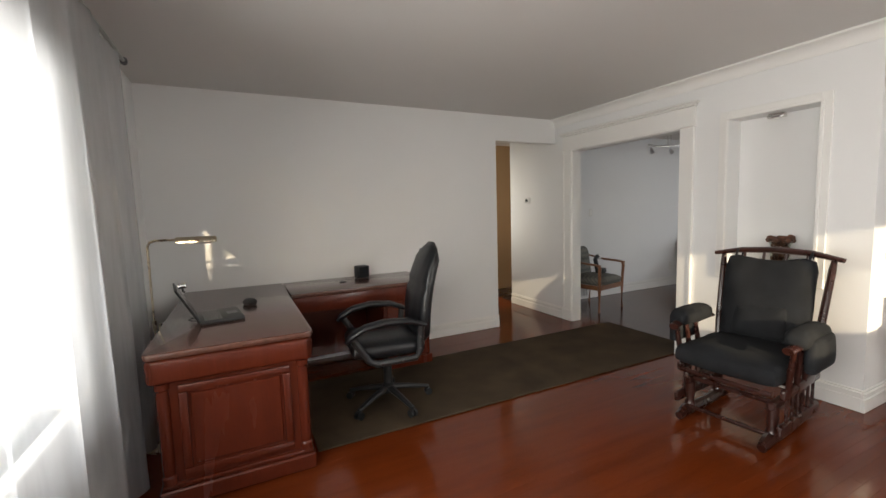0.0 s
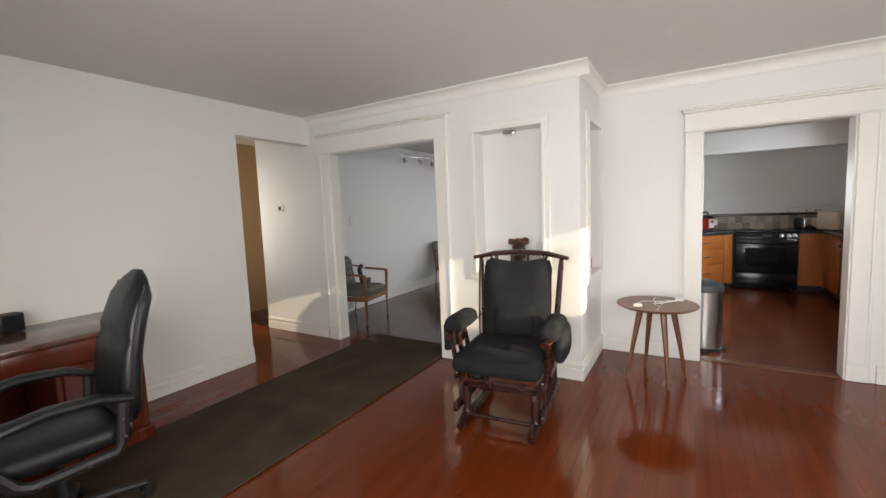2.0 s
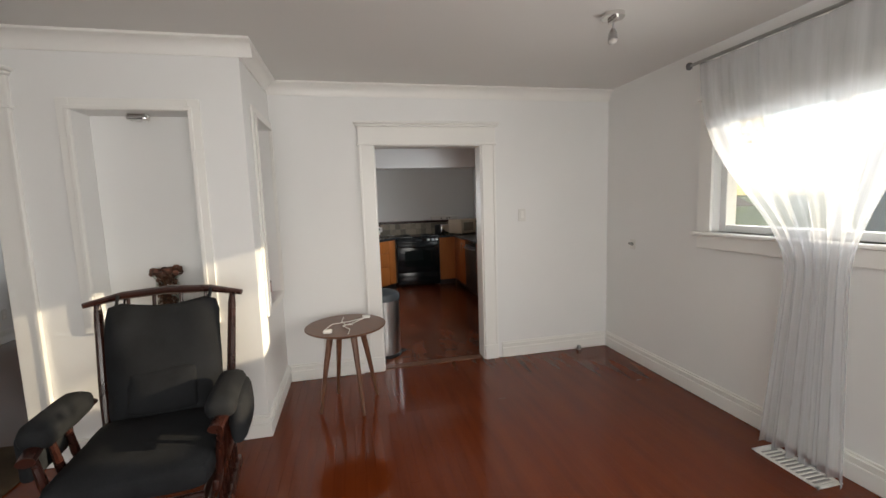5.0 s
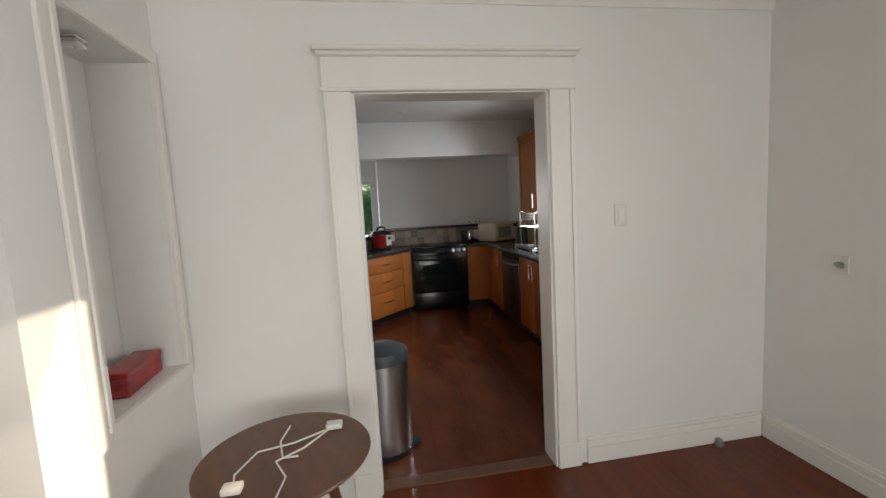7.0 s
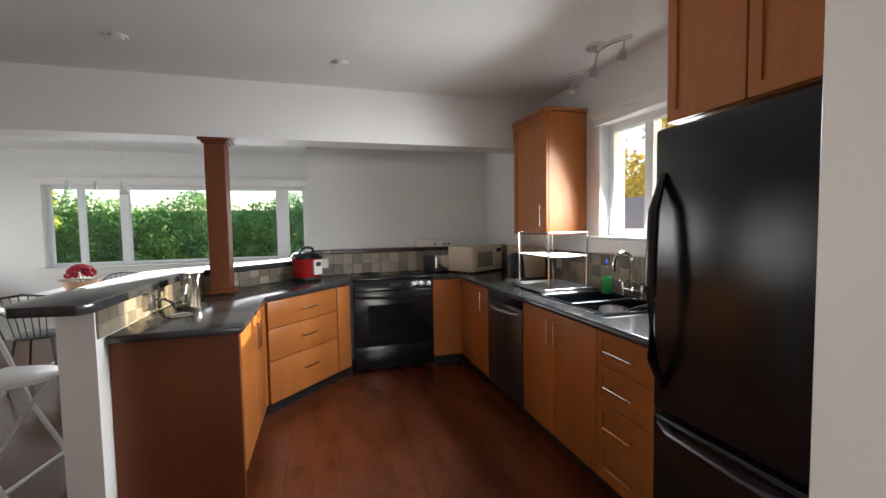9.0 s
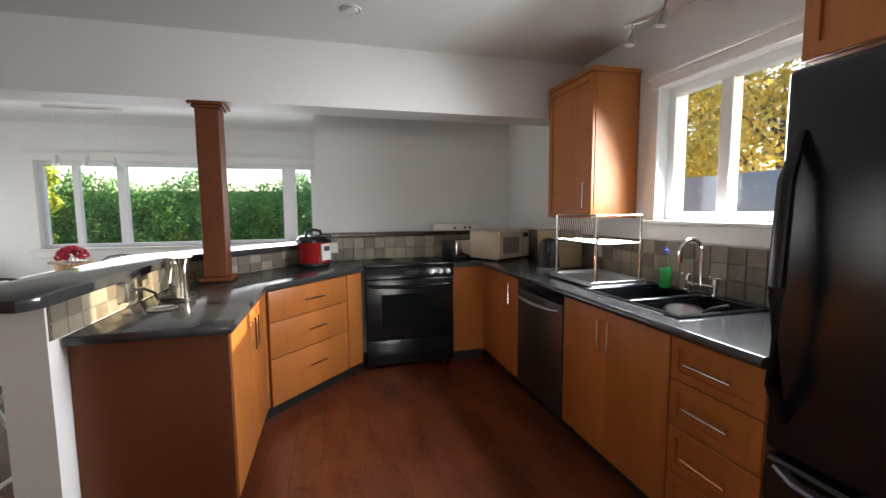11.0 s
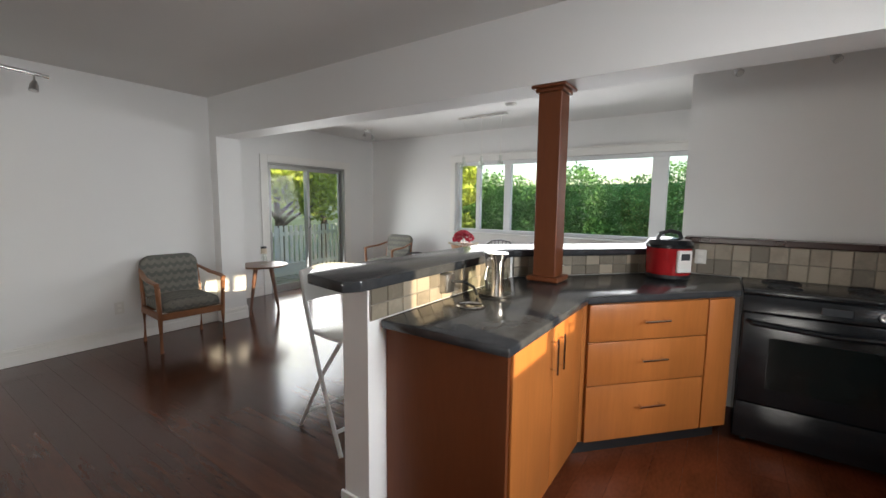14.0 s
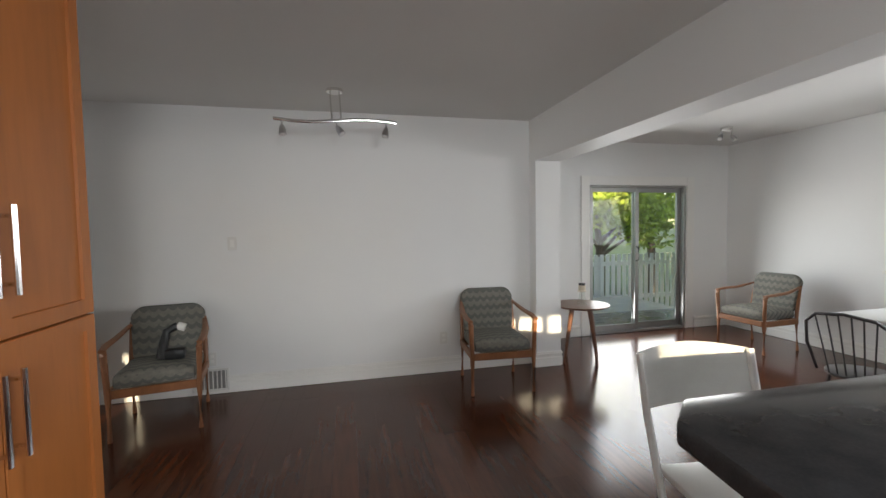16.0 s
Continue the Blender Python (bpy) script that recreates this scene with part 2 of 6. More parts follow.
# ---- shape helpers ----
def merge(bm, tmp, m=None):
    if m is not None:
        bmesh.ops.transform(tmp, matrix=m, verts=tmp.verts)
    me = bpy.data.meshes.new("tmp")
    tmp.to_mesh(me)
    tmp.free()
    bm.from_mesh(me)
    bpy.data.meshes.remove(me)


def box(bm, x0, y0, z0, x1, y1, z1, bev=0.0, seg=1, m=None):
    x0, x1, y0, y1, z0, z1 = min(x0, x1), max(x0, x1), min(y0, y1), max(y0, y1), min(z0, z1), max(z0, z1)
    tmp = bmesh.new()
    bmesh.ops.create_cube(tmp, size=1, matrix=Matrix.Translation(((x0 + x1) / 2, (y0 + y1) / 2, (z0 + z1) / 2)) @ Matrix.Diagonal((x1 - x0, y1 - y0, z1 - z0, 1)))
    if bev:
        bmesh.ops.bevel(tmp, geom=list(tmp.edges), offset=min(bev, 0.49 * min(x1 - x0, y1 - y0, z1 - z0)), segments=seg, affect="EDGES", profile=0.5)
    merge(bm, tmp, m)
    return bm


def prism(bm, pts, z0, z1, bev=0.0, m=None, seg=2):
    """An upright prism over a flat outline."""
    tmp = bmesh.new()
    f = tmp.faces.new([tmp.verts.new((x, y, z0)) for x, y in pts])
    f.normal_update()
    if f.normal.z > 0:
        f.normal_flip()
    r = bmesh.ops.extrude_face_region(tmp, geom=[f])
    bmesh.ops.translate(tmp, vec=(0, 0, z1 - z0), verts=[v for v in r["geom"] if isinstance(v, bmesh.types.BMVert)])
    bmesh.ops.recalc_face_normals(tmp, faces=tmp.faces)
    if bev:
        bmesh.ops.bevel(tmp, geom=list(tmp.edges), offset=bev, segments=seg, affect="EDGES", profile=0.5)
    merge(bm, tmp, m)
    return bm


def rod(bm, p0, p1, r0, r1=None, seg=10, m=None):
    p0, p1 = Vector(p0), Vector(p1)
    tmp = bmesh.new()
    d = p1 - p0
    bmesh.ops.create_cone(tmp, cap_ends=True, segments=seg, radius1=r0, radius2=r0 if r1 is None else r1, depth=d.length,
                          matrix=Matrix.Translation((p0 + p1) / 2) @ d.to_track_quat("Z", "Y").to_matrix().to_4x4())
    merge(bm, tmp, m)
    return bm


def tube(bm, pts, r, seg=8, m=None, flat=1.0):
    """A round bar along a bent line."""
    pts = [Vector(p) for p in pts]
    tmp, rings = bmesh.new(), []
    for i, p in enumerate(pts):
        d = (pts[min(i + 1, len(pts) - 1)] - pts[max(i - 1, 0)]).normalized()
        q = d.to_track_quat("Z", "Y")
        rr = r[i] if isinstance(r, (list, tuple)) else r
        rings.append([tmp.verts.new(p + q @ Vector((rr * math.cos(a), rr * flat * math.sin(a), 0))) for a in [2 * math.pi * k / seg for k in range(seg)]])
    for a, b in zip(rings, rings[1:]):
        for k in range(seg):
            tmp.faces.new((a[k], a[(k + 1) % seg], b[(k + 1) % seg], b[k]))
    tmp.faces.new(rings[0][::-1])
    tmp.faces.new(rings[-1])
    merge(bm, tmp, m)
    return bm


def lathe(bm, profile, x=0, y=0, z=0, seg=20, m=None):
    tmp, rings = bmesh.new(), []
    for r, h in profile:
        rings.append([tmp.verts.new((x + max(r, 1e-4) * math.cos(2 * math.pi * k / seg), y + max(r, 1e-4) * math.sin(2 * math.pi * k / seg), z + h)) for k in range(seg)])
    for a, b in zip(rings, rings[1:]):
        for k in range(seg):
            tmp.faces.new((a[k], a[(k + 1) % seg], b[(k + 1) % seg], b[k]))
    tmp.faces.new(rings[0][::-1])
    tmp.faces.new(rings[-1])
    merge(bm, tmp, m)
    return bm


def cushion(bm, x0, y0, z0, x1, y1, z1, r=0.05, m=None, puff=0.015):
    """A stuffed block with rounded edges and a slightly domed face."""
    tmp = bmesh.new()
    c, s = Vector(((x0 + x1) / 2, (y0 + y1) / 2, (z0 + z1) / 2)), Vector((x1 - x0, y1 - y0, z1 - z0))
    bmesh.ops.create_cube(tmp, size=1)
    bmesh.ops.subdivide_edges(tmp, edges=list(tmp.edges), cuts=7, use_grid_fill=True)
    for v in tmp.verts:
        p = Vector([v.co[i] * s[i] for i in range(3)])
        inner = Vector([max(-s[i] / 2 + r, min(s[i] / 2 - r, p[i])) if s[i] > 2 * r else 0 for i in range(3)])
        d = p - inner
        if d.length > 1e-6:
            p = inner + d.normalized() * min(r, d.length if d.length < r else r)
        u = [1 - (2 * v.co[i]) ** 2 for i in range(3)]
        k = s[:].index(min(s))
        bulge = puff * math.prod(max(0, u[i]) for i in range(3) if i != k)
        p[k] += math.copysign(bulge, v.co[k])
        p += Vector((noise.noise(p * 9 + c), noise.noise(p * 9 + c + Vector((7, 1, 3))), noise.noise(p * 8 + c + Vector((1, 9, 4))))) * 0.004
        v.co = p + c
    merge(bm, tmp, m)
    return bm


def mesh_object(name, bm, material, smooth=32):
    me = bpy.data.meshes.new(name)
    bm.to_mesh(me)
    bm.free()
    me.materials.append(material)
    me.polygons.foreach_set("use_smooth", [True] * len(me.polygons))
    me.set_sharp_from_angle(angle=radians(smooth))
    return new(name, me)


def part(name, bm, material, parent, label="", smooth=32):
    ob = mesh_object(name, bm, material, smooth)
    ob.parent = parent
    if label:
        ob["label"] = label
    return ob


def thing(name, label, category, m=None, group="", kind=""):
    ob = new(name)
    ob.empty_display_size = 0.1
    if m is not None:
        ob.matrix_world = m
    return tagged(ob, label, category, group, kind)


def single(name, bm, material, label, category, m=None, group="", kind="", smooth=32):
    ob = mesh_object(name, bm, material, smooth)
    if m is not None:
        ob.matrix_world = m
    return tagged(ob, label, category, group, kind)


def structure(name, bm, material, label="", smooth=32):
    return tagged(mesh_object(name, bm, material, smooth), label, kind="structure")


def N():
    return bmesh.new()


def arc(cx, cy, r, a0, a1, n):
    return [(cx + r * math.cos(radians(a0 + (a1 - a0) * i / n)), cy + r * math.sin(radians(a0 + (a1 - a0) * i / n))) for i in range(n + 1)]


# ---- plan ----
CEIL = 2.50
SOUTH, NORTH_L, NORTH_D, NORTH_S = 0.0, 6.03, 6.60, 7.39
WEST, MIDW, KDW, EAST = 0.82, 5.14, 6.00, 12.50
BEAM0, BEAM1, BEAMZ = 9.15, 9.42, 2.075


def wall(name, axis, p0, p1, a0, a1, openings=(), material=None, z1=CEIL, label="smooth white painted plaster wall"):
    """A wall between two planes, with square openings (a0, a1, z0, z1) through it."""
    bm = N()
    cuts = sorted({a0, a1, *[o[0] for o in openings], *[o[1] for o in openings]})
    for a, b in zip(cuts, cuts[1:]):
        zs = [0.0]
        for o in sorted(openings, key=lambda q: q[2]):
            if o[0] <= a and o[1] >= b:
                zs += [o[2], o[3]]
        zs.append(z1)
        for lo, hi in zip(zs[::2], zs[1::2]):
            if hi - lo > 1e-4:
                if axis == "x":
                    box(bm, p0, a, lo, p1, b, hi)
                else:
                    box(bm, a, p0, lo, b, p1, hi)
    bmesh.ops.remove_doubles(bm, verts=bm.verts, dist=1e-5)
    return structure(name, bm, material or M_WALL, label)


WW = (0.30, 4.06, 0.67, 2.03)
SW = (2.65, 4.78, 1.23, 2.03)
KW = (7.52, 8.33, 1.30, 2.10)
EW = (2.20, 5.52, 0.925, 2.03)
ND = (10.34, 11.81, 0.0, 1.945)
KD = (1.29, 2.25, 0.0, 2.005)
FD = (4.375, 5.74, 0.0, 2.09)
wall("wall_west", "x", WEST - 0.2, WEST, SOUTH - 0.2, NORTH_L + 0.12, [WW])
wall("wall_south", "y", SOUTH - 0.2, SOUTH, WEST, EAST + 0.2, [SW, KW])
wall("wall_north_living", "y", NORTH_L, NORTH_L + 0.12, WEST, 4.245)
bm = N()
box(bm, 4.245, NORTH_L, 2.21, MIDW, NORTH_L + 0.12, CEIL)
structure("wall_above_hall", bm, M_WALL, "white plaster above the hall opening")
wall("wall_middle", "x", MIDW, MIDW + 0.12, 4.12, 7.0, [FD])
wall("wall_kitchen_door", "x", KDW, KDW + 0.145, SOUTH, 3.07, [KD])
wall("wall_north_dining", "y", NORTH_D, NORTH_D + 0.12, MIDW + 0.12, BEAM0)
wall("wall_sunroom_west", "x", BEAM0, BEAM1, NORTH_D - 0.14, NORTH_S + 0.12)
wall("wall_north_sunroom", "y", NORTH_S, NORTH_S + 0.15, BEAM1, EAST, [ND])
wall("wall_east", "x", EAST, EAST + 0.2, SOUTH, NORTH_S + 0.15, [EW])
wall("wall_block", "x", 10.60, 10.72, SOUTH, 2.115)
wall("wall_block_side", "y", 1.995, 2.115, 10.72, EAST)
# hall beyond the living room
# the opening in the west wall is unseen, added for the hall fill lamp
wall("wall_hall_west", "x", 4.125, 4.245, NORTH_L + 0.12, 8.6, [(7.10, 7.80, 1.05, 1.95)])
wall("wall_hall_end", "y", 8.00, 8.12, 4.245, 6.4, material=M_TAN, label="tan painted hall wall")
wall("wall_hall_east", "x", 6.28, 6.4, 7.0, 8.00, material=M_TAN, label="tan painted hall wall")
wall("wall_hall_return", "y", 6.88, 7.0, MIDW + 0.12, 6.4)
# closet block with two niches
NI = (3.37, 3.97, 0.86, 2.085)
NS = (5.40, 5.93, 0.82, 2.11)
wall("wall_closet_front", "x", MIDW, MIDW + 0.17, 3.07, 4.12, [NI])
wall("wall_closet_side", "y", 3.07, 3.30, MIDW + 0.17, KDW + 0.12, [NS])
wall("wall_closet_niche_back", "x", MIDW + 0.172, MIDW + 0.22, 3.32, 4.10)
wall("wall_closet_niche_back_side", "y", 3.302, 3.34, 5.37, 6.10)
wall("wall_closet_north", "y", 4.12, 4.22, MIDW + 0.12, 5.95)
wall("wall_closet_east", "x", 5.98, 6.12, 3.35, 4.22)
bm = N()
box(bm, WEST - 0.2, SOUTH - 0.2, CEIL, EAST + 0.2, 8.6, CEIL + 0.15)
structure("ceiling", bm, M_CEIL, "plain off-white painted ceiling")
bm = N()
box(bm, BEAM0, SOUTH, BEAMZ, BEAM1, NORTH_D - 0.14, CEIL)
structure("beam", bm, M_WALL, "broad white boxed ceiling beam")


# ---- trim ----
def baseboard(p, q, side, h=0.15):
    """A stepped baseboard from p to q; side: the way it stands proud."""
    bm = N()
    (x0, y0), (x1, y1), (sx, sy) = p, q, side
    for t, lo, hi in ((0.020, 0.002, h * 0.62), (0.012, h * 0.62, h * 0.8), (0.022, h * 0.8, h * 0.9), (0.012, h * 0.9, h)):
        box(bm, min(x0, x1) + min(0, sx * t), min(y0, y1) + min(0, sy * t), lo, max(x0, x1) + max(0, sx * t), max(y0, y1) + max(0, sy * t), hi, 0.002)
    return structure("baseboard", bm, M_TRIM, "white stepped wooden baseboard")


for p, q, s in (((1.9, NORTH_L), (4.245, NORTH_L), (0, -1)), ((MIDW, 5.90), (MIDW, 6.99), (-1, 0)), ((MIDW, 3.07), (MIDW, 4.20), (-1, 0)),
                ((5.118, 3.07), (5.999, 3.07), (0, -1)), ((KDW, 2.42), (KDW, 3.046), (-1, 0)), ((KDW, 0.02), (KDW, 1.12), (-1, 0)), ((WEST, 0.0), (KDW - 0.022, 0.0), (0, 1)),
                ((WEST, 0.02), (WEST, 6.0), (1, 0)), ((5.26, NORTH_D), (BEAM0 - 0.02, NORTH_D), (0, -1)), ((5.26, 5.9), (5.26, 6.57), (1, 0)),
                ((BEAM0 - 0.02, 6.46), (BEAM1, 6.46), (0, -1)), ((BEAM1, 6.46), (BEAM1, NORTH_S), (1, 0)), ((BEAM1 + 0.02, NORTH_S), (10.2, NORTH_S), (0, -1)),
                ((11.95, NORTH_S), (EAST - 0.02, NORTH_S), (0, -1)), ((EAST, 2.12), (EAST, NORTH_S), (-1, 0))):
    baseboard(p, q, s)


def crown(p, q, side):
    """A cove moulding swept from p to q, standing proud along side."""
    (x0, y0), (x1, y1), (sx, sy) = p, q, side
    prof = [(0.0, 0.100), (0.010, 0.100), (0.012, 0.088)] + [(0.012 + 0.060 * (1 - math.cos(radians(15 * i))), 0.086 - 0.068 * math.sin(radians(15 * i))) for i in range(7)] + [(0.078, 0.014), (0.078, 0.001), (0.0, 0.001)]
    bm = N()
    ends = [[bm.verts.new((x + sx * t, y + sy * t, CEIL - z)) for t, z in prof] for x, y in ((x0, y0), (x1, y1))]
    n = len(prof)
    for k in range(n):
        bm.faces.new((ends[0][k], ends[0][(k + 1) % n], ends[1][(k + 1) % n], ends[1][k]))
    bm.faces.new(ends[0][::-1])
    bm.faces.new(ends[1])
    bmesh.ops.recalc_face_normals(bm, faces=bm.faces)
    return structure("crown_moulding", bm, M_TRIM, "white crown moulding under the ceiling", 40)


crown((MIDW, 3.07 - 0.078), (MIDW, 6.03), (-1, 0))
crown((MIDW + 0.002, 3.07), (KDW - 0.08, 3.07), (0, -1))
crown((KDW, 0.0), (KDW, 3.07), (-1, 0))


def casing(name, x, y0, y1, top, width=0.125, cap=True, bottom=0.0, head=0.18):
    """White door casing with a corniced head on a wall whose face is at x, looking west."""
    g = thing(name, "white moulded door casing with corniced head", "door casing", kind="structure")
    for a, b in ((y0 - width, y0), (y1, y1 + width)):
        bm = N()
        box(bm, x - 0.022, a, bottom + 0.14, x, b, top, 0.004)
        box(bm, x - 0.028, a - 0.004, bottom + 0.002, x, b + 0.002, bottom + 0.14, 0.004)
        box(bm, x - 0.030, a if a < y0 else b - 0.02, bottom + 0.14, x - 0.021, (a + 0.02) if a < y0 else b, top, 0.003)
        part("side_casing", bm, M_TRIM, g)
    bm = N()
    box(bm, x - 0.024, y0 - width - 0.005, top + 0.001, x, y1 + width + 0.005, top + head - 0.03, 0.003)
    box(bm, x - 0.036, y0 - width - 0.015, top - 0.006, x, y1 + width + 0.015, top + 0.012, 0.004)
    box(bm, x - 0.045, y0 - width - 0.02, top + head - 0.03, x, y1 + width + 0.02, top + head - 0.01, 0.006)
    box(bm, x - 0.058, y0 - width - 0.035, top + head - 0.01, x, y1 + width + 0.035, top + head + 0.012, 0.006)
    part("head_casing", bm, M_TRIM, g)
    return g


casing("door_casing_kitchen", KDW, KD[0], KD[1], KD[3])
casing("door_casing_wide", MIDW, FD[0], FD[1], FD[3], width=0.13, head=0.20)
g = thing("door_jamb", "white painted door lining", "door jamb", kind="structure")
for x0, x1, y0, y1, top in ((KDW - 0.005, KDW + 0.15, KD[0], KD[1], KD[3]), (MIDW - 0.005, MIDW + 0.13, FD[0], FD[1], FD[3])):
    for a, b in ((y0 - 0.002, y0 + 0.012), (y1 - 0.012, y1 + 0.002)):
        bm = N()
        box(bm, x0, a, 0.002, x1, b, top, 0.002)
        part("side_lining", bm, M_TRIM, g)
    bm = N()
    box(bm, x0, y0, top - 0.012, x1, y1, top + 0.002, 0.002)
    part("head_lining", bm, M_TRIM, g)


def niche_trim(name, plane, face, a0, a1, z0, z1, w=0.065):
    bm = N()
    e = 0.023
    flat = ((a0 - w, a0, z0 - w, z1 + w), (a1, a1 + w, z0 - w, z1 + w), (a0, a1, z1, z1 + w), (a0, a1, z0 - w, z0))
    bead = ((a0 - e, a0, z0, z1), (a1, a1 + e, z0, z1), (a0 - e, a1 + e, z1, z1 + e), (a0 - e, a1 + e, z0 - e, z0))
    for pieces, d0, d1 in ((flat, 0.0, 0.016), (bead, 0.0162, 0.026)):
        for u0, u1, v0, v1 in pieces:
            if plane == "x":
                box(bm, face - d1, u0, v0, face - d0, u1, v1, 0.003)
            else:
                box(bm, u0, face - d1, v0, u1, face - d0, v1, 0.003)
    return structure(name, bm, M_TRIM, "white picture-frame moulding round a wall niche")


niche_trim("trim_niche_front", "x", MIDW, *NI)
niche_trim("trim_niche_side", "y", 3.07, *NS)


# ---- windows ----
def window(name, plane, face, inward, a0, a1, z0, z1, bars, label, trim=0.10, depth=0.2, sill=True, frame_w=0.05):
    """A window set in a wall. face: the inner face; inward: +1 or -1, the way to the room; bars: places of upright bars."""
    g = thing(name, label, "window", kind="structure")

    def bx(bm, u0, u1, d0, d1, v0, v1, bev=0.004):
        p, q = face + inward * d0, face + inward * d1
        if plane == "x":
            box(bm, p, u0, v0, q, u1, v1, bev)
        else:
            box(bm, u0, p, v0, u1, q, v1, bev)
    bm = N()
    for u0, u1, v0, v1 in ((a0 - trim, a0, z0, z1), (a1, a1 + trim, z0, z1)):
        bx(bm, u0, u1, 0, 0.02, v0, v1)
    bx(bm, a0 - trim - 0.01, a1 + trim + 0.01, 0, 0.024, z1, z1 + trim)
    bx(bm, a0 - trim - 0.02, a1 + trim + 0.02, 0, 0.04, z1 + trim, z1 + trim + 0.025)
    part("casing", bm, M_TRIM, g)
    if sill:
        bm = N()
        bx(bm, a0 - trim - 0.02, a1 + trim + 0.02, -0.08, 0.05, z0 - 0.025, z0, 0.006)
        bx(bm, a0 - trim, a1 + trim, 0, 0.02, z0 - 0.12, z0 - 0.026)
        part("window_sill", bm, M_TRIM, g)
    bm = N()
    f = frame_w
    for u0, u1, v0, v1 in ((a0, a0 + f, z0, z1), (a1 - f, a1, z0, z1), (a0 + f, a1 - f, z1 - f, z1), (a0 + f, a1 - f, z0, z0 + f)):
        bx(bm, u0, u1, -0.13, -0.06, v0, v1)
    part("window_frame", bm, M_VINYL, g)
    edges = [a0 + f] + [b for c in bars for b in (c[0], c[1])] + [a1 - f]
    for c in bars:
        bm = N()
        bx(bm, c[0], c[1], -0.12, -0.05, z0 + f, z1 - f)
        part("mullion", bm, M_VINYL, g)
    for u0, u1 in zip(edges[::2], edges[1::2]):
        bm = N()
        bx(bm, u0 - 0.004, u1 + 0.004, -0.10, -0.095, z0 + f - 0.004, z1 - f + 0.004, 0)
        part("pane", bm, M_GLASS, g).visible_shadow = False
    return g


window("window_west", "x", WEST, 1, *WW, [(1.20, 1.28), (3.02, 3.10)], "wide white-framed picture window with outer panes")
window("window_south", "y", SOUTH, 1, *SW, [(3.35, 3.41), (4.02, 4.10)], "white-framed window with moulded casing", trim=0.11)
window("window_kitchen", "y", SOUTH, 1, *KW, [(7.90, 7.97)], "white vinyl sliding window over the sink", trim=0.06)
window("window_east", "x", EAST, -1, *EW, [(2.46, 2.64), (4.56, 4.67), (5.09, 5.16)], "wide white-framed window onto a cedar hedge", trim=0.09)

g = thing("sliding_door", "aluminium sliding glass patio door, closed", "patio door", kind="structure")
for a0, a1, y in ((ND[0] + 0.02, 11.10, NORTH_S + 0.03), (11.04, ND[1] - 0.02, NORTH_S + 0.075)):
    bm = N()
    for u0, u1, v0, v1 in ((a0, a0 + 0.055, 0.03, 1.92), (a1 - 0.055, a1, 0.03, 1.92), (a0 + 0.055, a1 - 0.055, 1.86, 1.92), (a0 + 0.055, a1 - 0.055, 0.03, 0.11)):
        box(bm, u0, y, v0, u1, y + 0.035, v1, 0.003)
    leaf = part("door_leaf", bm, M_ALU, g)
    bm = N()
    box(bm, a0 + 0.05, y + 0.014, 0.10, a1 - 0.05, y + 0.02, 1.87)
    part("pane", bm, M_GLASS, leaf).visible_shadow = False
bm = N()
for u0, u1, v0, v1 in ((ND[0], ND[0] + 0.025, 0, 1.945), (ND[1] - 0.025, ND[1], 0, 1.945), (ND[0], ND[1], 1.92, 1.945), (ND[0], ND[1], 0.002, 0.03)):
    box(bm, u0, NORTH_S + 0.0, v0, u1, NORTH_S + 0.13, v1, 0.003)
part("door_frame", bm, M_ALU, g)
bm = N()
tube(bm, [(11.06, NORTH_S + 0.03, 0.95), (11.06, NORTH_S - 0.02, 0.97), (11.06, NORTH_S - 0.02, 1.12), (11.06, NORTH_S + 0.03, 1.14)], 0.008)
part("door_handle", bm, M_BLACK, g)
bm = N()
for u0, u1, v0, v1 in ((10.22, 10.34, 0.002, 2.06), (11.81, 11.93, 0.002, 2.06), (10.34, 11.81, 1.946, 2.06)):
    box(bm, u0, NORTH_S - 0.02, v0, u1, NORTH_S, v1, 0.004)
part("casing", bm, M_TRIM, g)

# ---- floors ----
def strips(bm, x0, x1, y0, y1, w, along, lmin, lmax, z, gap=0.0003):
    """Boards side by side, each an island with open joints."""
    rnd = random.Random(5)
    n = int(round(((y1 - y0) if along == "x" else (x1 - x0)) / w))
    w = ((y1 - y0) if along == "x" else (x1 - x0)) / n
    out = []
    for i in range(n):
        s, e = (x0, x1) if along == "x" else (y0, y1)
        a = s - rnd.uniform(0, lmax)
        while a < e:
            b = a + rnd.uniform(lmin, lmax)
            lo, hi = max(a, s), min(b, e)
            if hi - lo > 0.02:
                out.append((lo, y0 + i * w, hi, y0 + (i + 1) * w) if along == "x" else (x0 + i * w, lo, x0 + (i + 1) * w, hi))
            a = b
    if bm is None:
        return out
    verts, faces = [], []
    for a, b, c, d in out:
        k = len(verts)
        verts += [(a + gap, b + gap, z), (c - gap, b + gap, z), (c - gap, d - gap, z), (a + gap, d - gap, z),
                  (a, b, z - 0.001), (c, b, z - 0.001), (c, d, z - 0.001), (a, d, z - 0.001)]
        faces += [(k, k + 1, k + 2, k + 3), (k, k + 4, k + 5, k + 1), (k + 1, k + 5, k + 6, k + 2), (k + 2, k + 6, k + 7, k + 3), (k + 3, k + 7, k + 4, k)]
    return verts, faces


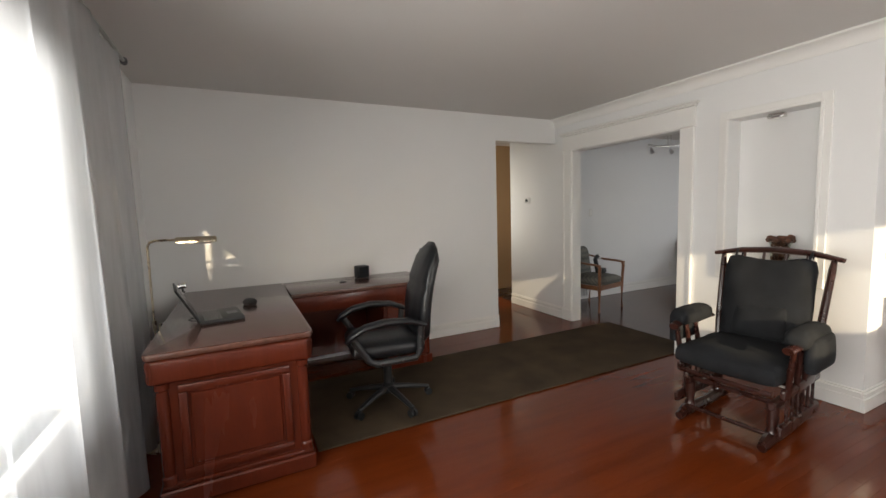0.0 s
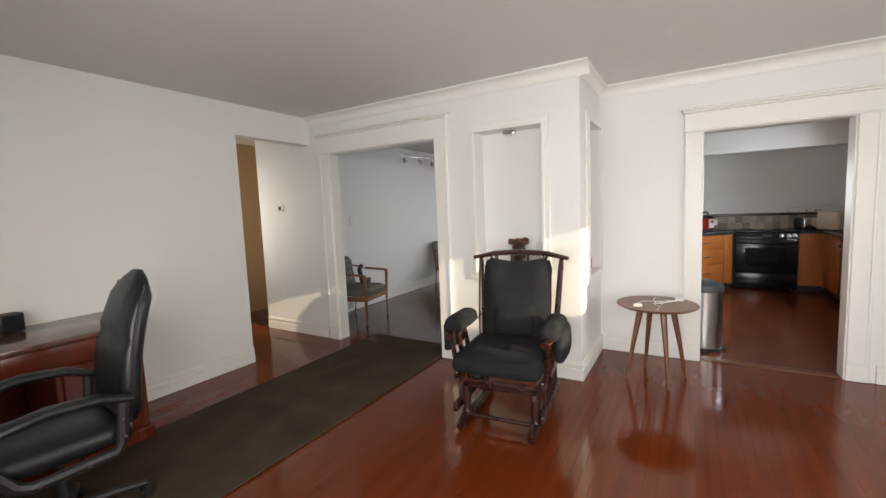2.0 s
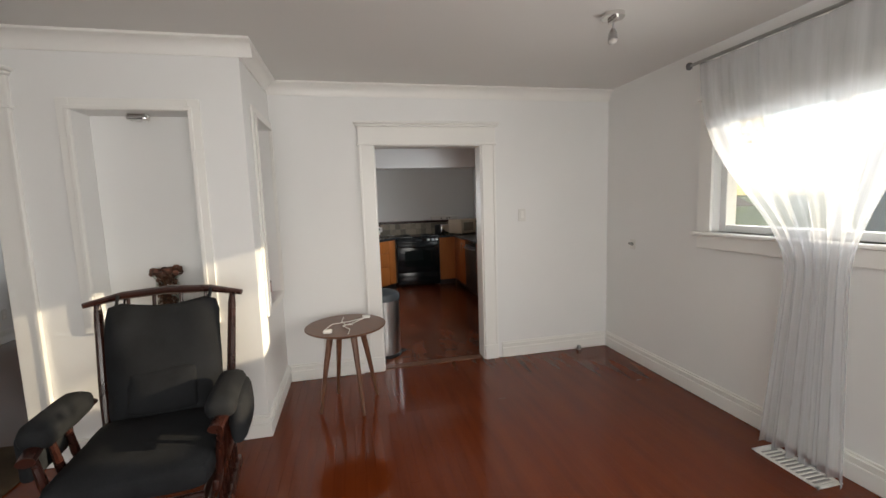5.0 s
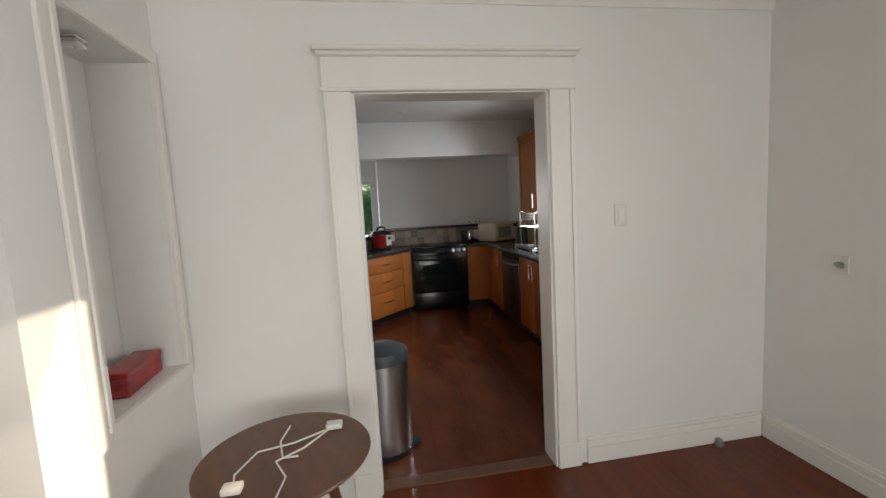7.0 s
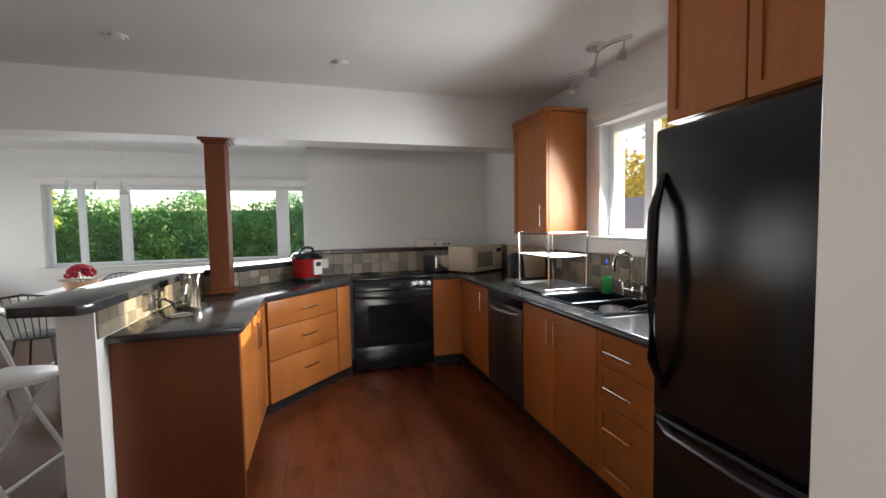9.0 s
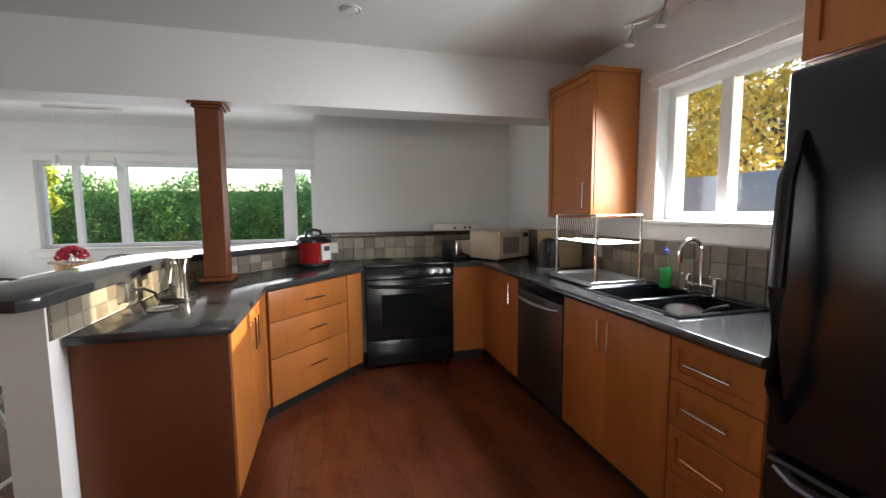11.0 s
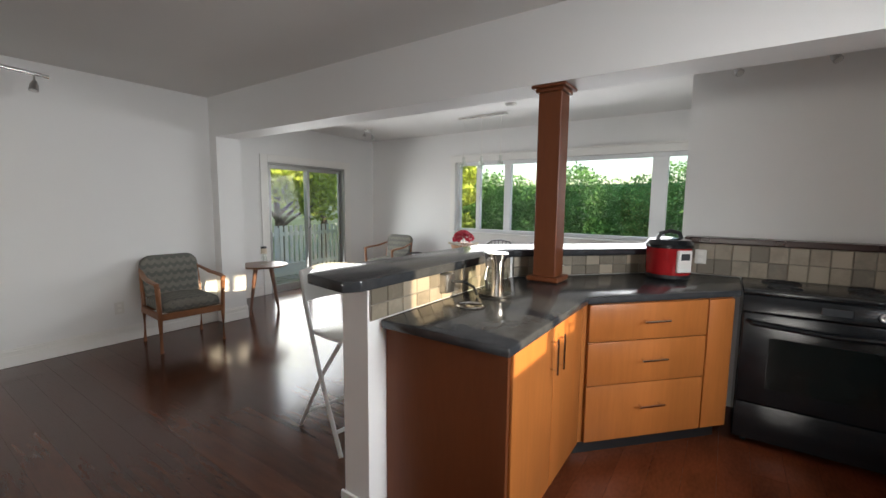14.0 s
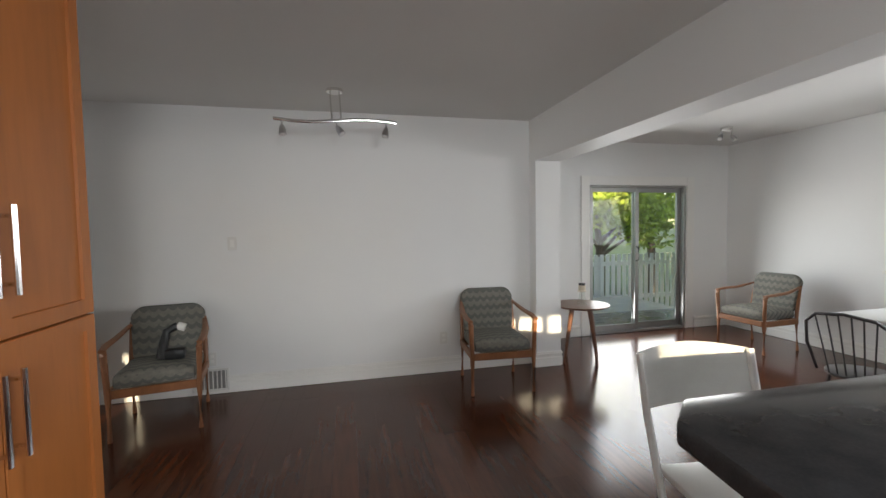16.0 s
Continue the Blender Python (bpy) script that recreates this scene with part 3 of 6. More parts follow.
def board_floor(name, label, material, *args):
    bm = N()
    box(bm, args[0], args[2], -0.12, args[1], args[3], -0.005)
    g = structure(name, bm, M_DARKWOOD, label)
    me = bpy.data.meshes.new("floor_boards")
    me.from_pydata(*[list(v) for v in strips(True, *args)][:1], [], strips(True, *args)[1])
    me.materials.append(material)
    ob = new("floor_boards", me)
    ob.parent = g
    return tagged(ob, kind="stuff")


board_floor("floor_living", "glossy red-brown stained narrow-strip hardwood floor", M_FLOOR, WEST - 0.2, 5.20, SOUTH - 0.2, 8.6, 0.058, "x", 0.4, 1.3, 0.0)
board_floor("floor_alcove", "glossy red-brown stained narrow-strip hardwood floor", M_FLOOR, 5.20, KDW + 0.06, SOUTH, 3.07, 0.058, "x", 0.3, 0.86, 0.0)
bm = N()
box(bm, KDW + 0.06, SOUTH, -0.12, 10.60, 2.95, -0.007)
FLOOR_K = structure("floor_kitchen", bm, M_DARKWOOD, "worn brown-red kitchen floor boards")
bm = N()
box(bm, 5.20, 4.15, -0.12, EAST + 0.2, 8.6, -0.006)
box(bm, KDW + 0.06, 2.95, -0.12, EAST + 0.2, 4.15, -0.006)
FLOOR_D = structure("floor_dining", bm, M_DARKWOOD, "dark brown glossy wide-plank wooden floor")
bm = N()
box(bm, 10.60, SOUTH, -0.12, EAST + 0.2, 2.95, -0.006)
structure("floor_sunroom_south", bm, M_DARKWOOD, "dark brown wooden floor")
bm = N()
box(bm, KDW + 0.02, KD[0] + 0.012, -0.004, KDW + 0.11, KD[1] - 0.012, 0.009, 0.004)
structure("threshold", bm, M_WALNUT, "brown wooden door threshold")

# ---- outdoors ----
bm = N()
box(bm, -300, -300, -0.75, 300, 300, -0.55)
structure("ground", bm, M_GRASS, "green lawn")


def foliage(name, label, category, material, blobs, n, size, parent=None, seed=1):
    """Many small leaf clusters scattered through round masses (x, y, z, rx, ry, rz)."""
    r = np.random.default_rng(seed)
    weights = np.array([b[3] * b[4] * b[5] for b in blobs]) ** 0.67
    pick = r.choice(len(blobs), n, p=weights / weights.sum())
    bl = np.array(blobs)[pick]
    d = r.normal(size=(n, 3))
    d /= np.linalg.norm(d, axis=1)[:, None]
    c = bl[:, :3] + d * bl[:, 3:] * (r.uniform(0.55, 1.08, (n, 1)))
    a, b = r.normal(size=(n, 3)), r.normal(size=(n, 3))
    a /= np.linalg.norm(a, axis=1)[:, None]
    b -= (a * b).sum(1)[:, None] * a
    b /= np.linalg.norm(b, axis=1)[:, None]
    s = size * r.uniform(0.5, 1.3, (n, 1))
    v = np.stack([c - a * s, c + b * s * 0.45, c + a * s, c - b * s * 0.45], 1).reshape(-1, 3)
    me = bpy.data.meshes.new(name)
    me.from_pydata(v.tolist(), [], np.arange(4 * n).reshape(n, 4).tolist())
    me.materials.append(material)
    ob = new(name, me)
    if parent:
        ob.parent = parent
        return ob
    return tagged(ob, label, category)


def tree(x, y, z, h, r, material, label, seed):
    rnd = random.Random(seed)
    g = thing("tree", label, "tree", pose(x, y, z))
    bm = N()
    tube(bm, [(0, 0, 0), (0.05, 0.02, h * 0.3), (-0.03, 0.05, h * 0.6), (0.02, 0, h * 0.92)], [0.16, 0.12, 0.08, 0.02])
    blobs = []
    for i in range(11):
        a, q = rnd.uniform(0, 6.28), rnd.uniform(0.35, 0.9)
        rr = r * rnd.uniform(0.4, 0.85) * (1.15 - q * 0.5)
        p = Vector((rr * math.cos(a), rr * math.sin(a), h * q + rnd.uniform(0.1, 0.6)))
        tube(bm, [(0, 0, h * q * 0.75), p * 0.5 + Vector((0, 0, h * q * 0.4)), p], [0.06, 0.035, 0.012], 6)
        blobs.append((*p, r * 0.42, r * 0.42, r * 0.32))
    part("trunk", bm, M_BARK, g)
    foliage("crown", "", "", material, blobs, 5200, 0.10, g, seed)
    return g


HED = thing("cedar_hedge", "tall dense green cedar hedge", "hedge", pose(0, 0, -0.55))
# solid block behind the leaves, its darker green stands for the shade within
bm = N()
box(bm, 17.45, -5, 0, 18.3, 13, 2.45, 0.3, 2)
part("hedge_core", bm, M_HEDGESHADE, HED)
rnd = random.Random(3)
foliage("hedge_leaves", "", "", M_HEDGE, [(17.5 + rnd.uniform(-.25, .3), -5 + 0.34 * i + rnd.uniform(-.1, .1), 0.3 + 0.49 * j + rnd.uniform(-.1, .12) + (0.16 * math.sin(i * 0.9) if j == 4 else 0), 0.42, 0.36, 0.48)
        for i in range(54) for j in range(5)], 150000, 0.05, HED, 4)

def shrub(x, y, w, d, h, label, seed):
    """A clipped upright evergreen with an uneven outline, added to block sun."""
    rr = random.Random(seed)
    g = thing("evergreen_shrub", label, "shrub", pose(x, y, -0.55))
    bm = N()
    tube(bm, [(0, 0, 0), (0, 0, h * 0.9)], [0.05, 0.015])
    part("trunk", bm, M_BARK, g)
    # opaque core in the same darker green, shade between the leaves as colour
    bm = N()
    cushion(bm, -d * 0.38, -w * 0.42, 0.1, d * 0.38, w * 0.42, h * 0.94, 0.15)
    part("shade_core", bm, M_HEDGESHADE, g)
    foliage("leaves", "", "", M_HEDGE, [(rr.uniform(-.1, .1) * d, rr.uniform(-.36, .36) * w, 0.2 + (h - 0.4) * i / 15, 0.45 * d, 0.22 * w, 0.3) for i in range(16) for _ in range(2)], 7000, 0.05, g, seed)


# invented shrubs, placed as sun blockers for the west and south windows
shrub(-3.0, -1.17, 1.10, 0.9, 3.6, "tall dense evergreen shrub added outside the window to block sun", 31)
shrub(-3.0, 0.33, 0.86, 0.9, 3.6, "tall dense evergreen shrub added outside the window to block sun", 32)
shrub(-3.0, 1.74, 1.16, 0.9, 3.6, "broad dense evergreen shrub added outside the window to block sun", 34)
shrub(2.60, -0.80, 0.9, 1.7, 3.2, "dense evergreen shrub added against the house wall to block sun", 33)
tree(13.7, 12.2, -0.55, 3.6, 1.7, M_LIME, "low leafy yellow-green tree behind the fence", 17)
tree(15.6, 12.6, -0.55, 3.6, 1.7, M_LIME, "low leafy yellow-green tree behind the fence", 18)
tree(14.6, 8.6, -0.55, 3.6, 1.5, M_LIME, "young tree with yellow-green autumn leaves", 11)
tree(11.0, 13.5, -0.55, 4.6, 2.2, M_LIME, "leafy yellow-green garden tree", 12)
tree(13.4, 14.5, -0.55, 4.2, 1.9, M_YELLOW, "garden tree with yellow autumn leaves", 13)
tree(13.6, -8.2, -0.55, 5.6, 2.4, M_YELLOW, "tall tree with yellow autumn leaves", 14)
tree(16.4, -8.8, -0.55, 5.2, 2.3, M_YELLOW, "tall tree with yellow autumn leaves", 15)
tree(16.7, 8.2, -0.55, 3.2, 0.8, M_LIME, "slim yellow-green tree before the hedge", 19)
tree(19.6, -9.6, -0.55, 5.4, 2.4, M_YELLOW, "tall tree with yellow autumn leaves", 21)
# invented shrub, keeps direct sun out of the west window
shrub(0.30, -1.35, 1.3, 1.3, 3.4, "tall dense evergreen shrub added at the house corner to block sun", 35)
tree(-2.8, 12.5, -0.55, 5.0, 2.5, M_YELLOW, "street tree with orange-yellow leaves", 22)
tree(-4.6, 6.8, -0.55, 4.6, 1.9, M_YELLOW, "street tree with orange-yellow leaves", 16)


def house(x, y, w, d, h, roof, label, rz=0, wins=(-0.25, 0.25)):
    g = thing("house", label, "house", pose(x, y, -0.55, 0, 0, rz))
    bm = N()
    box(bm, -w / 2, -d / 2, 0, w / 2, d / 2, h)
    part("wall", bm, M_SIDING, g)
    bm = N()
    o = 0.35
    a = [bm.verts.new(v) for v in ((-w / 2 - o, -d / 2 - o, h), (w / 2 + o, -d / 2 - o, h), (w / 2 + o, d / 2 + o, h), (-w / 2 - o, d / 2 + o, h), (-w / 2 - o, 0, h + roof), (w / 2 + o, 0, h + roof))]
    for f in ((0, 1, 5, 4), (2, 3, 4, 5), (0, 4, 3), (1, 2, 5), (3, 2, 1, 0)):
        bm.faces.new([a[k] for k in f])
    part("roof", bm, M_ROOF, g)
    for k in wins:
        bm = N()
        box(bm, k * w - 0.5, d / 2, 1.0, k * w + 0.5, d / 2 + 0.05, 2.2, 0.01)
        win = part("window", bm, M_VINYL, g)
        bm = N()
        box(bm, k * w - 0.42, d / 2 + 0.05, 1.08, k * w + 0.42, d / 2 + 0.06, 2.12)
        part("pane", bm, M_OVENGLASS, win)
    return g


house(3.6, -9.5, 9, 6, 2.3, 1.5, "pale neighbouring house with a grey gable roof")
house(12.4, -4.6, 4.4, 2.6, 1.75, 0.75, "low pale garden shed with a shallow roof", wins=())
# bungalow is invented; its height was set to cut off low western sun
house(-11.0, 1.2, 13, 6, 3.1, 0.6, "low pale bungalow added across the street to block low sun", 270)
g = thing("wooden_deck", "weathered timber deck outside the patio door", "deck", pose(0, 0, -0.10))
for i in range(20):
    bm = N()
    box(bm, 9.4, 7.56 + 0.145 * i, -0.03, 13.2, 7.695 + 0.145 * i, 0.0, 0.004)
    part("board", bm, M_DECK, g)
bm = N()
box(bm, 9.4, 7.56, -0.45, 13.2, 10.46, -0.035)
part("underframe", bm, M_DARKWOOD, g)
g = thing("picket_fence", "white painted picket fence beyond the deck", "fence", pose(0, 10.6, -0.55))
for i in range(44):
    bm = N()
    box(bm, 8.6 + 0.14 * i, 0, 0.06, 8.69 + 0.14 * i, 0.02, 1.35, 0.004)
    part("slat", bm, M_WHITEMETAL, g)
for z in (0.35, 1.1):
    bm = N()
    box(bm, 8.6, 0.02, z, 14.8, 0.06, z + 0.09, 0.004)
    part("rail", bm, M_WHITEMETAL, g)
for x in (8.62, 10.6, 12.6, 14.7):
    bm = N()
    box(bm, x, 0.06, 0, x + 0.09, 0.15, 1.3, 0.005)
    part("post", bm, M_WHITEMETAL, g)


# ---- living room ----
def pleated(name, path, z0, z1, amp, waves, label, narrow=None, m=None, seed=1):
    """A hanging sheer along a line; narrow: (height, share, shift) draws it in like a tie."""
    rnd = random.Random(seed)
    cols, rows = 150, 24
    (xa, ya), (xb, yb) = path
    d = Vector((xb - xa, yb - ya, 0))
    nrm = Vector((-d.y, d.x, 0)).normalized()
    ph = [rnd.uniform(0, 6.28) for _ in range(4)]
    verts, faces = [], []
    for j in range(rows + 1):
        v = j / rows
        z = z0 + (z1 - z0) * v
        for i in range(cols + 1):
            u = i / cols
            w = amp * (math.sin(u * waves * 6.283 + ph[0]) + 0.5 * math.sin(u * waves * 2.3 * 6.283 + ph[1] + 1.5 * v) + 0.4 * math.sin(u * 5 + ph[2] + 2 * v))
            uu = u
            if narrow:
                h, share, shift = narrow
                k = math.exp(-((z - h) / 0.62) ** 2) if z > h else 1 - 0.12 * (h - z)
                uu = u * (1 - k * (1 - share)) + shift * k
            p = Vector((xa, ya, 0)) + d * uu + nrm * w * (0.5 + 0.5 * (1 - v))
            verts.append((p.x, p.y, z + (0.015 * math.sin(u * 30) if j == 0 else 0)))
    for j in range(rows):
        for i in range(cols):
            a = j * (cols + 1) + i
            faces.append((a, a + 1, a + cols + 2, a + cols + 1))
    me = bpy.data.meshes.new(name)
    me.from_pydata(verts, [], faces)
    me.materials.append(M_SHEER)
    me.polygons.foreach_set("use_smooth", [True] * len(me.polygons))
    return tagged(new(name, me), label, "curtain", "sheer curtains")


pleated("curtain", ((0.99, 2.30), (0.93, 5.05)), 0.03, 2.39, 0.028, 6, "long white sheer curtain hanging to the floor", seed=2)
pleated("curtain", ((0.93, 0.10), (0.96, 1.70)), 0.03, 2.39, 0.028, 4, "long white sheer curtain hanging to the floor", seed=3)
pleated("curtain", ((4.80, 0.13), (3.55, 0.13)), 0.02, 2.36, 0.020, 6, "white sheer curtain tied back beside the window", narrow=(1.05, 0.24, 0.52), seed=5)


def curtain_rod(p, q, wallpts, label):
    g = thing("curtain_rod", label, "curtain rod")
    bm = N()
    rod(bm, p, q, 0.011)
    part("pole", bm, M_ALU, g)
    for e in (p, q):
        bm = N()
        lathe(bm, [(0.004, -0.026), (0.018, -0.018), (0.022, 0), (0.018, 0.018), (0.004, 0.026)], *e, seg=12)
        part("finial", bm, M_DARKSTEEL, g)
    for a, b in wallpts:
        bm = N()
        rod(bm, a, b, 0.008)
        lathe(bm, [(0.02, -0.005), (0.02, 0.005)], *a, seg=10)
        part("bracket", bm, M_DARKSTEEL, g)


curtain_rod((0.93, 0.05, 2.41), (0.93, 5.20, 2.41), [((0.825, y, 2.41), (0.93, y, 2.41)) for y in (0.3, 2.6, 5.1)], "long grey metal curtain rod above the window")
curtain_rod((4.93, 0.09, 2.39), (1.5, 0.09, 2.39), [((x, 0.004, 2.39), (x, 0.09, 2.39)) for x in (4.85, 3.2, 1.6)], "dark metal curtain rod above the window")

bm = N()
box(bm, 1.84, 4.38, 0.001, 5.45, 5.46, 0.014, 0.004)
single("runner_rug", bm, M_RUG, "long brown-grey carpet runner on the wooden floor", "rug")


def desk_main():
    g = thing("executive_desk", "dark cherry executive desk with panelled end", "desk", pose(1.07, 4.24, 0))
    w, d, h = 0.74, 1.79, 0.79
    bm = N()
    pts = [(0.05, -0.02)] + [(w - 0.05, -0.02)] + arc(w - 0.03, 0.02, 0.05, -60, 0, 4) + [(w + 0.02, d - 0.005), (-0.02, d - 0.005)] + arc(0.03, 0.02, 0.05, 180, 240, 4)
    prism(bm, pts, h - 0.032, h, 0.008)
    part("desktop", bm, M_CHERRYTOP, g, "glossy dark cherry top")
    bm = N()
    prism(bm, [(x * 0.985 + 0.005, y * 0.99 + 0.012) for x, y in pts], h - 0.16, h - 0.034, 0.02, seg=3)
    part("apron", bm, M_CHERRY, g)
    bm = N()
    box(bm, 0.03, 0.03, 0.10, w - 0.03, 0.62, h - 0.16, 0.006)
    part("pedestal", bm, M_CHERRY, g)
    bm = N()
    box(bm, 0.03, 0.62, 0.10, 0.06, d - 0.02, h - 0.16, 0.004)
    part("modesty_panel", bm, M_CHERRY, g)
    bm = N()
    box(bm, 0.06, d - 0.06, 0.001, w - 0.03, d - 0.02, h - 0.16, 0.004)
    part("rear_panel", bm, M_CHERRY, g)
    bm = N()
    box(bm, 0.0, -0.005, 0.001, w, 0.64, 0.09, 0.008)
    box(bm, 0.012, 0.01, 0.09, w - 0.012, 0.63, 0.115, 0.008, 2)
    part("plinth", bm, M_CHERRY, g)
    for x in (0.045, w - 0.045):
        bm = N()
        lathe(bm, [(0.034, 0.115), (0.034, 0.15), (0.026, 0.16), (0.03, 0.2), (0.03, 0.55), (0.026, 0.59), (0.034, 0.6), (0.034, 0.63)], x, 0.035, 0, 14)
        part("corner_column", bm, M_CHERRY, g)
    bm = N()
    for a0, a1, b0, b1 in ((0.11, 0.15, 0.18, 0.57), (w - 0.15, w - 0.11, 0.18, 0.57), (0.11, w - 0.11, 0.57, 0.61), (0.11, w - 0.11, 0.14, 0.18)):
        box(bm, a0, 0.012, b0, a1, 0.035, b1, 0.008, 2)
    part("raised_frame", bm, M_CHERRY, g)
    bm = N()
    box(bm, 0.16, 0.022, 0.19, w - 0.16, 0.034, 0.56, 0.006)
    part("panel", bm, M_CHERRY, g)
    return g


desk_main()
g = thing("desk_return", "dark cherry desk return against the wall", "desk", pose(1.84, 5.36, 0))
bm = N()
box(bm, 0.0, 0, 0.757, 1.23, 0.655, 0.789, 0.008, 2)
part("desktop", bm, M_CHERRYTOP, g)
bm = N()
box(bm, 0.01, 0.02, 0.62, 1.21, 0.64, 0.755, 0.012, 2)
part("apron", bm, M_CHERRY, g)
bm = N()
box(bm, 0.76, 0.03, 0.09, 1.20, 0.63, 0.62, 0.006)
part("pedestal", bm, M_CHERRY, g)
bm = N()
box(bm, 0.74, 0.01, 0.001, 1.22, 0.64, 0.09, 0.008)
part("plinth", bm, M_CHERRY, g)
for z0, z1 in ((0.36, 0.60), (0.11, 0.34)):
    bm = N()
    box(bm, 0.79, 0.012, z0, 1.17, 0.03, z1, 0.006)
    dr = part("drawer", bm, M_CHERRY, g)
    bm = N()
    lathe(bm, [(0.006, 0), (0.008, 0.01), (0.013, 0.02), (0.008, 0.026)], seg=10, m=pose(0.98, 0.012, (z0 + z1) / 2, 90))
    part("knob", bm, M_BRASS, dr)
bm = N()
box(bm, 0.02, 0.60, 0.05, 0.76, 0.63, 0.62, 0.004)
part("back_panel", bm, M_CHERRY, g)
bm = N()
lathe(bm, [(0.032, 0), (0.032, 0.004), (0.026, 0.006)], 2.33, 5.72, 0.789, 16)
single("cable_grommet", bm, M_BLACK, "black round cable grommet in the desk top", "grommet")


def office_chair():
    g = thing("office_chair", "black leather high-back swivel office chair with padded arms", "office chair", pose(2.42, 4.78, 0.014, 0, 0, -97))
    for k in range(5):
        a = radians(72 * k + 20)
        bm = N()
        tube(bm, [(0.03 * math.cos(a), 0.03 * math.sin(a), 0.115), (0.17 * math.cos(a), 0.17 * math.sin(a), 0.095), (0.31 * math.cos(a), 0.31 * math.sin(a), 0.065)], [0.03, 0.024, 0.018], 8, flat=0.75)
        part("base_leg", bm, M_BLACK, g)
        bm = N()
        c = Vector((0.31 * math.cos(a), 0.31 * math.sin(a), 0.027))
        t = Vector((-math.sin(a), math.cos(a), 0))
        for s in (-1, 1):
            rod(bm, c + t * 0.008 * s, c + t * 0.026 * s, 0.026, seg=14)
        rod(bm, c, c + Vector((0, 0, 0.05)), 0.008)
        part("caster", bm, M_BLACK, g)
    bm = N()
    lathe(bm, [(0.045, 0.08), (0.045, 0.14), (0.03, 0.15), (0.03, 0.28), (0.018, 0.285), (0.018, 0.40)], seg=14)
    part("gas_column", bm, M_BLACK, g)
    bm = N()
    box(bm, -0.14, -0.12, 0.385, 0.14, 0.14, 0.425, 0.01)
    rod(bm, (0.1, 0.05, 0.40), (0.30, 0.05, 0.40), 0.007)
    part("mechanism", bm, M_BLACK, g)
    bm = N()
    cushion(bm, -0.26, -0.28, 0.42, 0.26, 0.24, 0.53, 0.055, puff=0.02)
    part("seat", bm, M_LEATHER, g)
    m = pose(0, 0.235, 0.46, -9)
    bm = N()
    rows, seg = [], 24
    for i in range(19):
        v = i / 18
        end = min(1.0, 5.5 * (1 - v) + 0.08, 5.5 * v + 0.35) ** 0.55
        w = (0.225 + 0.03 * math.sin(math.pi * min(1, v * 1.15)) - 0.03 * v) * end
        th = (0.062 - 0.008 * v) * end
        y = -0.035 * math.sin(math.pi * v * 1.1) + 0.015 * v
        ring = []
        for k in range(seg):
            a = 2 * math.pi * k / seg
            c, n = math.cos(a), math.sin(a)
            px, py = math.copysign(abs(c) ** 0.6, c) * w, math.copysign(abs(n) ** 0.75, n) * th
            if py < 0:
                py += 0.012 * math.exp(-((v - 0.55) / 0.025) ** 2) + 0.010 * math.exp(-((abs(px) - 0.16) / 0.014) ** 2)
            ring.append(bm.verts.new(m @ Vector((px, y + py, 0.73 * v))))
        rows.append(ring)
    for p, q in zip(rows, rows[1:]):
        for k in range(seg):
            bm.faces.new((p[k], p[(k + 1) % seg], q[(k + 1) % seg], q[k]))
    bm.faces.new(rows[0][::-1])
    bm.faces.new(rows[-1])
    back = part("backrest", bm, M_LEATHER, g, smooth=60)
    for sx in (-1, 1):
        bm = N()
        tube(bm, [m @ Vector((sx * (0.222 + 0.03 * math.sin(math.pi * min(1, v * 1.15)) - 0.03 * v), -0.035 * math.sin(math.pi * v * 1.1) + 0.015 * v - 0.012, 0.73 * v)) for v in [0.06 + 0.085 * i for i in range(11)]], 0.005, 6)
        part("piping", bm, M_BLACK, back)
    for s in (-1, 1):
        bm = N()
        tube(bm, [(s * 0.27, 0.22, 0.63), (s * 0.29, 0.10, 0.675), (s * 0.30, -0.06, 0.685), (s * 0.30, -0.20, 0.66), (s * 0.30, -0.29, 0.61), (s * 0.30, -0.32, 0.575)], [0.028, 0.038, 0.04, 0.04, 0.034, 0.018], 12, flat=0.6)
        part("arm_pad", bm, M_LEATHER, g)
        bm = N()
        tube(bm, [(s * 0.285, 0.19, 0.63), (s * 0.285, 0.175, 0.46), (s * 0.285, 0.15, 0.415), (s * 0.285, -0.12, 0.405), (s * 0.285, -0.17, 0.43), (s * 0.295, -0.27, 0.59)], 0.019, 8, flat=1.3)
        part("arm_frame", bm, M_BLACK, g)
        for y, z in ((0.18, 0.56), (0.18, 0.48), (0.05, 0.41), (-0.1, 0.406)):
            bm = N()
            rod(bm, (s * 0.30, y, z), (s * 0.308, y, z), 0.007, seg=8)
            part("bolt", bm, M_DARKSTEEL, g)


office_chair()


